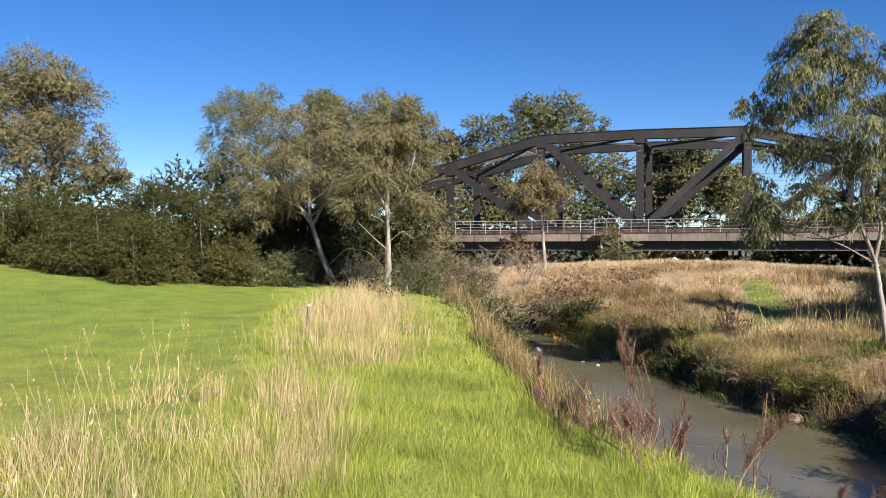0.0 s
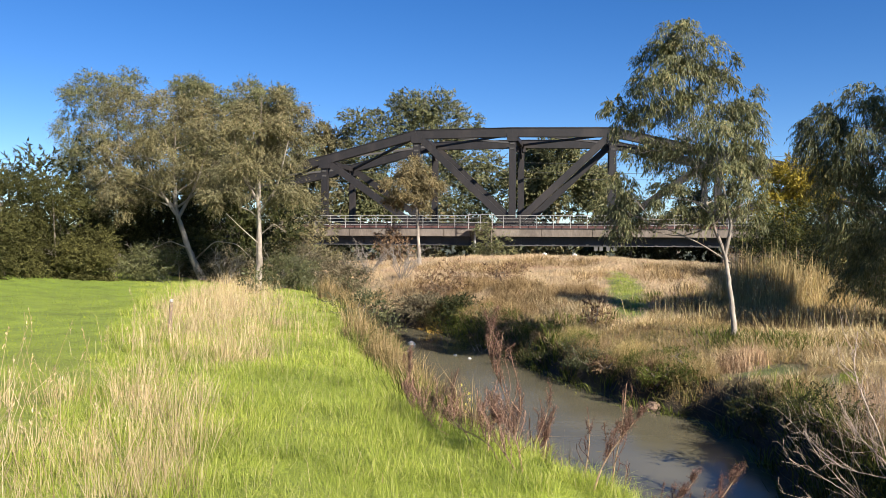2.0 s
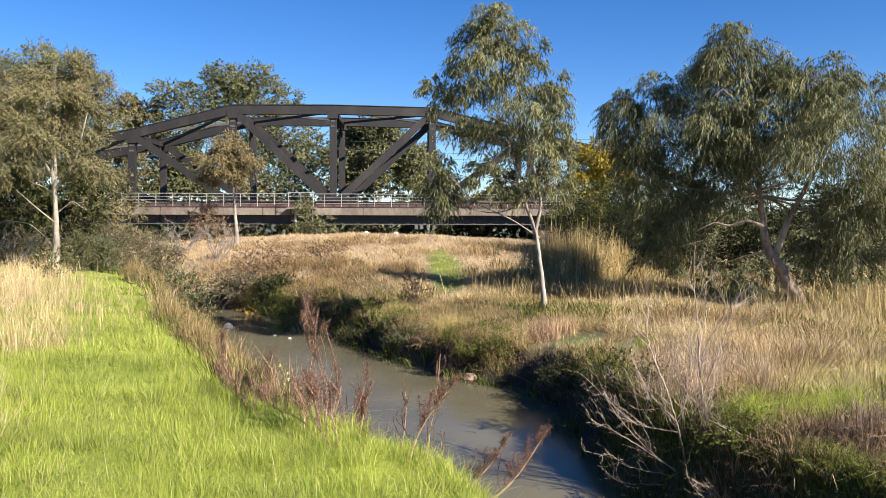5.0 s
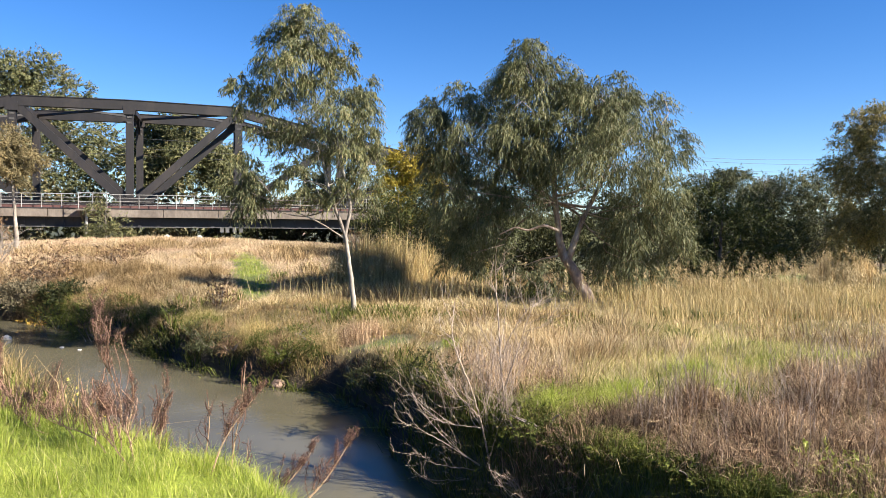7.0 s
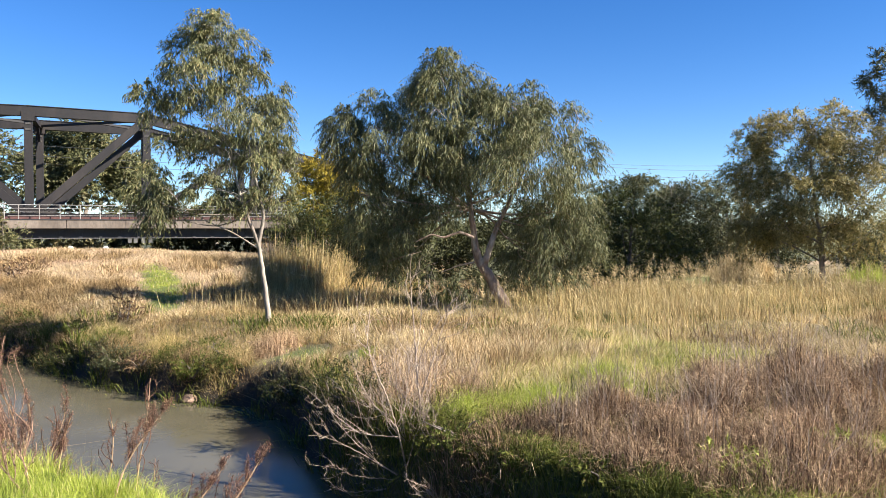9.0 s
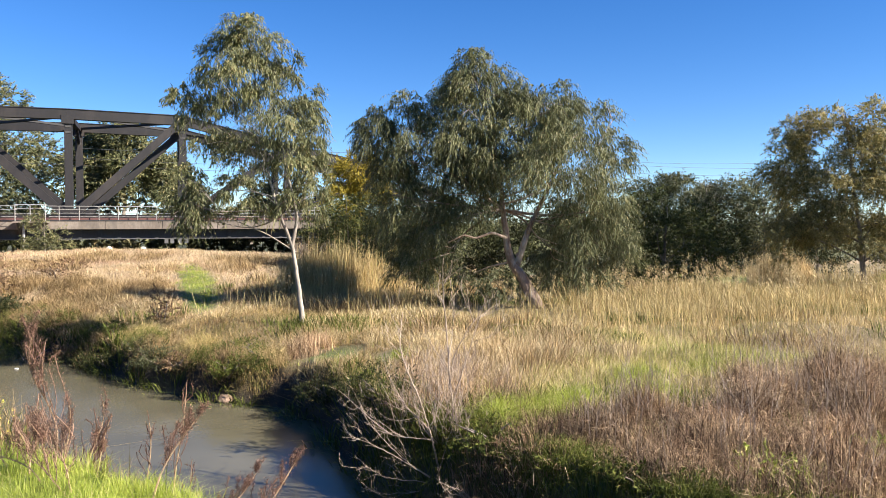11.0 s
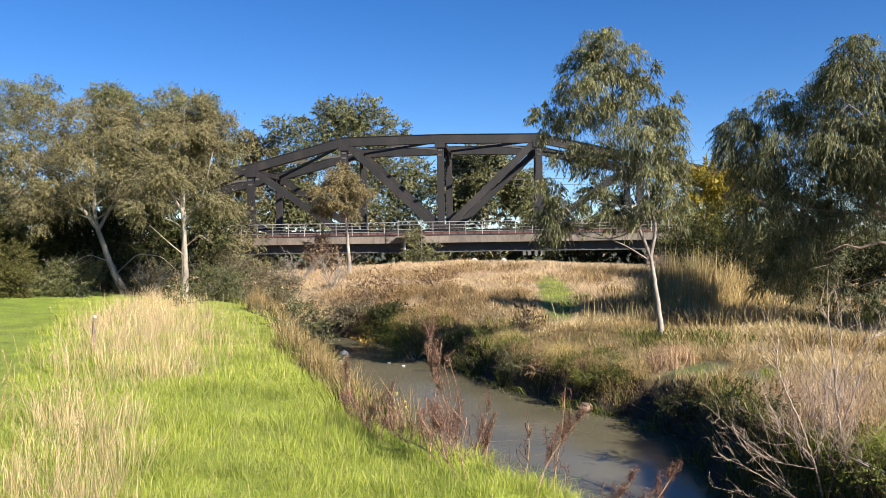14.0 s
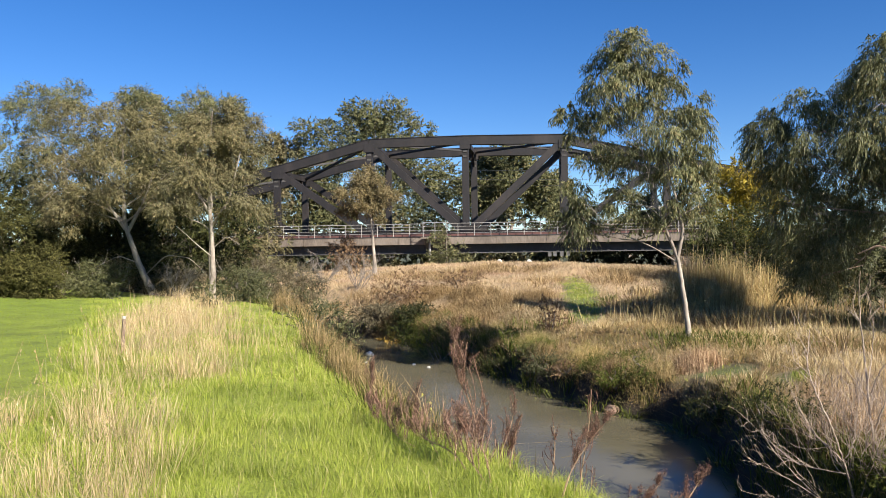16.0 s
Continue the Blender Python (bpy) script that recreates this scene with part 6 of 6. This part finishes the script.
# low weeds along the shaded edge of the far bank
rng = np.random.default_rng(295)
EDGE = (("bankgreen", "green creek-side weed clump"), ("russet", "brown dead weed clump on the bank"), ("gum_dark", "dull olive weed clump on the bank"), ("wattle", "dark weed clump on the shaded bank"), ("bankgreen", "green creek-side weed clump"))
for i in range(34):
    y = 12.6 + i * 0.47 + rng.uniform(-0.2, 0.2)
    x = float(np.interp(y, Y_KEYS, X_RIGHT)) + rng.uniform(0.15, 0.9) + 0.5 * (i % 3 == 0)
    m, lab = EDGE[rng.integers(0, 5)]
    if i % 2:
        shrub("bank_weed", x, y, rng.uniform(0.3, 0.55), rng.uniform(0.3, 0.55), m, 2200, (0.05, 0.016), 500 + i, lab, -0.2)
    else:
        stalk_bush("bank_tussock", x, y, 0.45, 0.4, rng.uniform(0.35, 0.55), 700, 500 + i, "tangled drooping grass on the bank", ("weedy", "russetgrass", "bankgreen")[i // 2 % 3], 0.9, 0.011)
for i, (x, y) in enumerate(((4.9, 27.4), (6.3, 26.0), (7.7, 27.9), (6.1, 29.2), (6.0, 23.0), (7.6, 24.4), (9.2, 25.6))):
    stalk_bush("mound_herbs", x, y, 1.1, 0.9, 0.5, 1700, 720 + i, "pinkish-brown dead herbs on the dry mound", "russetgrass", 0.6, 0.018)
for i, (x, y) in enumerate(((27.4, 41.9), (28.0, 39.1), (26.6, 44.7))):
    shrub("russet_shrub", x, y, 1.6, 1.1, "russet", 1600, (0.16, 0.05), 730 + i, "low brown shrub beneath the bridge deck")
stalk_bush("grass_hump", 32.0, 14.4, 1.6, 1.3, 1.5, 2600, 740, "tall pale grass hump beside dark bushes", "straw_dull", 0.3, 0.022)
stalk_bush("green_clump", 33.7, 10.1, 1.9, 0.9, 0.85, 2600, 741, "bright green tall grass beyond the reeds", "lush", 0.35, 0.02)
# near slope
stalk_bush("slope_rushes", 1.0, 12.2, 0.7, 1.1, 0.8, 1500, 221, "upright olive-brown rushes on the near creek slope", "slope", 0.25, 0.012)
shrub("slope_bush", 0.9, 16.6, 0.8, 0.9, "gum_dark", 2000, (0.08, 0.03), 222, "dull green bush on the near creek slope", -0.2)
stalk_bush("slope_rushes", 1.3, 10.2, 0.7, 1.1, 0.8, 1500, 223, "upright olive-brown rushes on the near creek slope", "slope", 0.25, 0.012)
stalk_bush("slope_rushes", 0.6, 21.5, 0.7, 1.1, 0.8, 1500, 224, "upright olive-brown rushes on the near creek slope", "slope", 0.25, 0.012)
shrub("slope_bush", 0.8, 25.0, 1.1, 1.1, "gum_dark", 2200, (0.1, 0.03), 225, "dull green bush on the near creek slope", -0.2)
shrub("slope_bush", 0.2, 29.0, 1.4, 1.3, "russet", 2400, (0.12, 0.03), 226, "grey-brown tangle where the creek turns", -0.2)
shrub("tree_foot_weed", -1.9, 22.2, 0.55, 0.75, "gum_dark", 700, (0.1, 0.05), 227, "small leafy weed at the gum's foot")
for i, (x, y) in enumerate(((-0.6, 33.0), (1.0, 36.0), (2.6, 38.5), (-2.4, 31.5), (3.8, 34.0))):
    bare_shrub("dead_scrub", x, y, 1.5, 230 + i, "leafless grey scrub before the bridge", 12, 0.9, "greybark", 8, 0.02)
for i, (x, y) in enumerate(((-3.4, 27.2), (-5.6, 28.2), (-1.0, 27.4), (-7.2, 27.5))):
    bare_shrub("dead_scrub", x, y, 1.2, 236 + i, "dry leafless twigs beneath the gums", 10, 1.0, "greybark", 7, 0.016)
# far bank near the path: bare shrubs and dead herbs
A_STEMS = (([(0, 0), (-0.1, 0.4), (-0.2, 0.8), (-0.37, 1.27), (-0.47, 1.53), (-0.45, 1.87)], 0.018), ([(-0.42, 1.4), (-0.55, 1.62), (-0.67, 1.85)], 0.007),
           ([(-0.1, 0.37), (-0.43, 0.38), (-0.72, 0.47), (-0.85, 0.6)], 0.009), ([(-0.12, 0.5), (-0.36, 0.72), (-0.53, 1.0), (-0.7, 1.37)], 0.01),
           ([(-0.12, 0.5), (0.0, 0.77), (0.02, 1.1), (0.1, 1.5)], 0.008), ([(-0.1, -0.1), (-0.47, 0.17), (-0.8, 0.5), (-0.97, 0.8)], 0.008),
           ([(-0.1, -0.1), (-0.57, 0.2), (-0.87, 0.33), (-0.97, 0.52)], 0.009), ([(-0.1, -0.15), (-0.43, -0.12), (-0.7, -0.07), (-0.92, 0.1)], 0.007),
           ([(0.05, -0.2), (-0.37, -0.27), (-0.7, -0.28), (-0.95, -0.22)], 0.007), ([(0, 0), (0.1, 0.35), (0.25, 0.75), (0.32, 1.1)], 0.009))
B_STEMS = (([(0, -0.1), (-0.02, 0.35), (-0.07, 0.85), (-0.1, 1.35), (-0.15, 1.9), (-0.13, 2.25)], 0.021), ([(-0.03, 0.45), (0.1, 0.85), (0.22, 1.25), (0.4, 1.8)], 0.014),
           ([(-0.08, 0.8), (0.04, 1.15), (0.25, 1.5), (0.55, 1.65)], 0.011), ([(-0.08, 0.95), (-0.02, 1.3), (0.0, 1.75)], 0.01), ([(0, 0.1), (0.3, 0.4), (0.5, 0.55)], 0.008), ([(-0.05, 0.8), (-0.3, 1.15), (-0.42, 1.5)], 0.009),
           ([(-0.03, 0.3), (-0.3, 0.55), (-0.45, 0.95)], 0.009), ([(0.2, 1.2), (0.5, 1.3), (0.75, 1.55)], 0.007))


def forked_shrub(x, y, z, turn, stems, seed, label):
    """A leafless shrub whose stems follow given lines, with side twigs."""
    rng = np.random.default_rng(seed)
    root = thing("bare_shrub", label, "shrub", at=(x, y, z), rz=turn)
    for line, r in stems:
        g = Geo()
        q = np.array([(u, rng.normal(0, 0.03) + 0.15 * rng.normal() * max(0, h), h) for u, h in line])
        q[0, 1] = 0.0
        t = np.linspace(0, len(q) - 1, 6 * len(q))
        p = np.stack([np.interp(t, np.arange(len(q)), q[:, k]) for k in range(3)], -1)
        for _ in range(4):
            p[1:-1] = (p[:-2] + 2 * p[1:-1] + p[2:]) / 4
        p[1:-1] += rng.normal(0, 0.004, (len(p) - 2, 3))
        tube(g, p, np.linspace(r * 0.8, r * 0.2, len(p)), 6)
        for _ in range(int(5 + len(line))):
            k = rng.integers(4, len(p) - 2)
            d = unit(p[k + 1] - p[k - 1])
            e = p[k] + (d + rng.normal(0, 0.5, 3) + np.array([0, 0, 0.25])) * rng.uniform(0.12, 0.38)
            w = limb(g, p[k], e, r * 0.26, 0.0014, rng, 0.1, 6)
            limb(g, w[3], w[3] + (unit(e - p[k]) + rng.normal(0, 0.5, 3)) * 0.12, 0.0024, 0.0014, rng, 0.08, 4)
        part("stem", g, M["twig"], root)
    return root


forked_shrub(5.88, 5.17, -1.5, -40.0, A_STEMS, 241, "leafless pale-stemmed shrub leaning over the water")
forked_shrub(6.2, 5.25, -1.2, -40.0, B_STEMS, 242, "taller leafless shrub beside the leaning one")
bare_shrub("bare_shrub", 6.05, 5.35, 0.95, 245, "thin pale upright stems between the bare shrubs", 14, 0.45, "twig", 4, 0.007)
bare_shrub("bare_shrub", 6.15, 4.95, 0.5, 246, "thin pale stems at the bare shrub's foot", 14, 0.8, "twig", 4, 0.006)
bare_shrub("bare_shrub", 5.75, 4.3, 0.4, 247, "pale dead stems sprawling over the shaded bank", 12, 2.2, "twig", 5, 0.006)
stalk_bush("dead_herbs", 6.9, 6.2, 0.5, 0.45, 0.6, 900, 263, "pinkish dead herbs behind the bare shrubs", lean=0.35, wide=0.006, spikes=36)
stalk_bush("dead_herbs", 7.6, 5.9, 0.45, 0.35, 0.45, 800, 264, "tangled pinkish dead herbs above the green grass", lean=0.6, wide=0.006, spikes=20)
bare_shrub("bare_shrub", 6.0, 6.1, 0.75, 243, "leafless twigs hanging over the bank", 8, 0.9, "twig", 5, 0.006, (-0.5, 0.0))
for i, (x, y, r, h) in enumerate(((7.6, 2.5, 0.6, 0.62), (8.6, 2.6, 0.6, 0.7), (8.2, 1.4, 0.7, 0.6), (9.5, 2.9, 0.7, 0.7), (9.6, 1.7, 0.8, 0.75), (10.8, 2.4, 0.8, 0.8), (10.6, 3.7, 0.7, 0.62), (12.0, 3.1, 0.9, 0.75), (11.9, 1.8, 0.8, 0.75))):
    stalk_bush("dead_herbs", x, y, r * 0.85, r * 0.74, h * 1.04, 2000, 700 + i, "dense pinkish-brown dead herb thicket", lean=0.62, wide=0.0075, spikes=18, base="herb")
stalk_bush("dead_herbs", 6.7, 2.3, 0.8, 0.8, 0.55, 2600, 258, "pinkish-brown dead herbs spilling over the bank", lean=0.65, wide=0.007, spikes=16, base="herb")
stalk_bush("dead_herbs", 7.0, 1.2, 1.0, 0.8, 0.6, 2800, 259, "pinkish-brown dead herbs spilling over the bank", lean=0.65, wide=0.007, spikes=16, base="herb")
stalk_bush("dead_herbs", 7.05, 3.55, 0.42, 0.36, 0.55, 1500, 261, "upright pinkish dead herbs above the shaded bank", lean=0.3, wide=0.007, spikes=24, base="herb")
stalk_bush("dead_herbs", 6.95, 4.25, 0.4, 0.26, 0.3, 800, 262, "low pinkish dead herbs before the green grass", lean=0.8, wide=0.007)
for i, (x, y, rx, ry, h, n) in enumerate(((6.5, 4.9, 0.3, 0.26, 0.4, 1300), (7.4, 5.05, 0.42, 0.3, 0.3, 1500), (7.9, 4.8, 0.42, 0.28, 0.28, 1500), (8.95, 4.4, 0.45, 0.3, 0.26, 1400), (7.35, 4.6, 0.3, 0.2, 0.22, 800), (9.9, 5.4, 0.5, 0.3, 0.3, 1200))):
    stalk_bush("green_tuft", x, y, rx, ry, h, n, 770 + i, "bright green grass tuft on the bank", "lush", 0.9, 0.008)
for i, (x, y, r, h) in enumerate(((6.2, 2.75, 0.28, 0.2), (5.95, 2.3, 0.28, 0.2), (6.1, 1.8, 0.3, 0.22))):
    shrub("leafy_weed", x, y, r, h, "bankgreen", 1300, (0.05, 0.02), 780 + i, "dark green leafy weed below the dead herbs", 0.1)
for i, (x, y, r, h, m, lab) in enumerate(((6.1, 4.1, 0.26, 0.15, "bankgreen", "dark green leafy weed on the shaded bank"), (6.1, 3.45, 0.26, 0.15, "bankgreen", "dark green leafy weed on the shaded bank"), (6.65, 3.8, 0.24, 0.14, "bankgreen", "dark green leafy weed on the shaded bank"),
                                         (6.75, 1.55, 0.4, 0.34, "fresh", "bright green leafy weed before the dead herbs"), (8.05, 1.2, 0.4, 0.32, "fresh", "bright green leafy weed before the dead herbs"))):
    shrub("leafy_weed", x, y, r, h, m, 1500, (0.05, 0.022), 761 + i, lab, 0.1)
stalk_bush("dead_herbs", 7.75, 3.5, 0.42, 0.42, 0.65, 2200, 254, "upright pinkish dead herbs beside green grass", lean=0.25, wide=0.007, spikes=40, base="herb")
stalk_bush("dead_herbs", 7.7, 7.5, 0.85, 0.8, 0.5, 1500, 255, "pale grey-pink dead herbs behind the bare shrub", lean=0.35, wide=0.007, spikes=50)
stalk_bush("dead_herbs", 9.4, 9.2, 0.9, 0.8, 0.45, 1600, 256, "pale straw-pink dead herbs on the flat", "straw_dull", 0.4)
stalk_bush("dead_herbs", 8.2, 12.4, 0.6, 0.5, 0.5, 1000, 257, "russet dead herbs at the sapling's foot", "stalk", 0.4)
# near bank: dead docks along the crest
DL = "dead red-brown dock stalk with seed heads"
for i, (x, y, h, lx, ly, pl, ar) in enumerate((
        (1.67, 4.54, 1.25, -0.08, 0.03, 1.3, 12), (1.95, 3.2, 0.66, 0.6, -0.1, 1.2, 9), (2.35, 4.6, 1.1, 0.05, 0.0, 0.15, 6), (2.3, 5.8, 0.75, 0.1, 0.1, 0.5, 6),
        (2.0, 5.4, 0.7, -0.1, 0.0, 0.5, 6), (2.5, 3.6, 0.65, 0.8, 0.1, 1.1, 10), (2.45, 3.1, 0.6, 0.9, -0.2, 0.9, 10),
        (1.1, 7.2, 0.65, 0.1, 0.0, 0.9, 8), (1.8, 4.9, 0.75, 0.1, 0.1, 0.5, 8), (1.55, 4.2, 0.5, -0.3, 0.0, 0.7, 8), (1.9, 4.3, 0.55, 0.25, 0.0, 0.6, 8), (2.05, 5.0, 0.95, 0.12, 0.05, 0.5, 9), (2.2, 5.2, 0.7, 0.05, 0.0, 1.0, 10), (2.6, 4.4, 0.9, 0.15, 0.1, 0.1, 6), (2.2, 3.5, 0.95, 0.12, 0.0, 0.1, 5), (1.5, 6.6, 0.75, 0.2, 0.1, 0.6, 8), (2.7, 5.2, 0.8, 0.25, 0.0, 0.3, 7), (1.85, 6.3, 0.7, 0.0, 0.0, 0.8, 9))):
    dock(x - 0.22, y - 0.15, h * 0.92, (lx, ly), 260 + i, DL if pl > 0.2 else "thin pale dead stalk at the bank's edge", pl, ar)
for i, (x, y, h, lx, ly, rise) in enumerate(((1.28, 3.2, 1.1, -0.2, 0.75, 0.32), (1.3, 3.3, 0.95, -0.05, 0.8, 0.5), (1.22, 3.7, 1.2, -0.25, 0.8, 0.2), (1.12, 4.3, 1.1, -0.2, 0.8, 0.25), (1.05, 4.6, 1.0, -0.28, 0.85, 0.16), (0.95, 5.1, 1.0, -0.2, 0.8, 0.22), (1.2, 4.0, 0.8, 0.1, 0.6, 0.6), (0.85, 5.6, 0.8, -0.1, 0.7, 0.3))):
    dock(x, y, h, (lx, ly), 340 + i, "fallen red-brown dock stalk lying along the crest", 0.8, 9, rise * 0.95)
stalk_bush("slope_stalks", 2.2, 5.6, 0.7, 1.2, 0.55, 1100, 283, "olive-brown dead stalks on the slope", "slope", 0.4)
stalk_bush("slope_stalks", 1.6, 8.4, 0.6, 1.2, 0.55, 1200, 284, "olive-brown dead stalks on the slope", "slope", 0.35)
# yellow flowers over the water's edge
for i, (x, y, h) in enumerate(((2.5, 11.3, 0.75), (2.2, 10.6, 0.6), (2.35, 9.2, 0.55))):
    rng = np.random.default_rng(300 + i)
    bz = float(ground_z(x, y)) - 0.02
    fl = thing("yellow_flower_weed", "tall thin weed with small yellow flowers", "weed", at=(x, y, bz))
    for k in range(3):
        g = Geo()
        tip = np.array([rng.normal(0, 0.12), rng.normal(0, 0.12), h + 0.1 * k])
        limb(g, (0, 0, 0), tip, 0.005, 0.003, rng)
        st = part("stem", g, M["bankgreen"], fl)
        f = Geo()
        leaves(f, np.tile(tip, (9, 1)), unit(rng.normal(size=(9, 3))), np.full(9, 0.035), np.full(9, 0.03), rng)
        part("flower", f, M["flower"], st, "yellow flower head")
# stones, stake and markers
lump("pale_stone", 2.9, 23.0, -1.97, 0.13, 1, "stone", "pale stone standing out of the water", "stone", 0.8)
lump("clay_stone", 6.55, 12.75, -1.96, 0.2, 2, "clay", "reddish clay block at the waterline", "stone", 0.6)
lump("clay_stone", 6.9, 12.9, -1.93, 0.18, 3, "clay", "reddish clay block at the waterline", "stone", 0.6)
for i, (x, y) in enumerate(((3.9, 20.6), (4.2, 19.9), (2.6, 21.5))):
    lump("pale_stone", x, y, -1.99, 0.045, 4 + i, "stone", "small stone breaking the water", "stone", 0.5)
st = thing("wooden_stake", "short weathered wooden stake in the dry grass", "stake", at=(-2.49, 11.1, float(ground_z(-2.49, 11.1)) - 0.1))
part("post", tube(Geo(), [(0, 0, -0.1), (0.01, 0, 0.3), (0.03, 0.01, 0.66), (0.032, 0.01, 0.67)], [0.03, 0.03, 0.027, 0.014], 7), M["wood"], st)
part("cap", tube(Geo(), [(0.03, 0.01, 0.655), (0.033, 0.01, 0.69), (0.034, 0.01, 0.695)], [0.03, 0.03, 0.01], 7), M["stone"], st, "pale cut top")
for s in (-3.4, -0.9):
    p = on_bridge(s, -3.0, 0)
    gz = float(ground_z(p[0], p[1]))
    lump("white_marker", p[0], p[1], gz + 0.35, 0.2, 9, "stone", "pale broken concrete block under the bridge", "concrete block", 1.5)
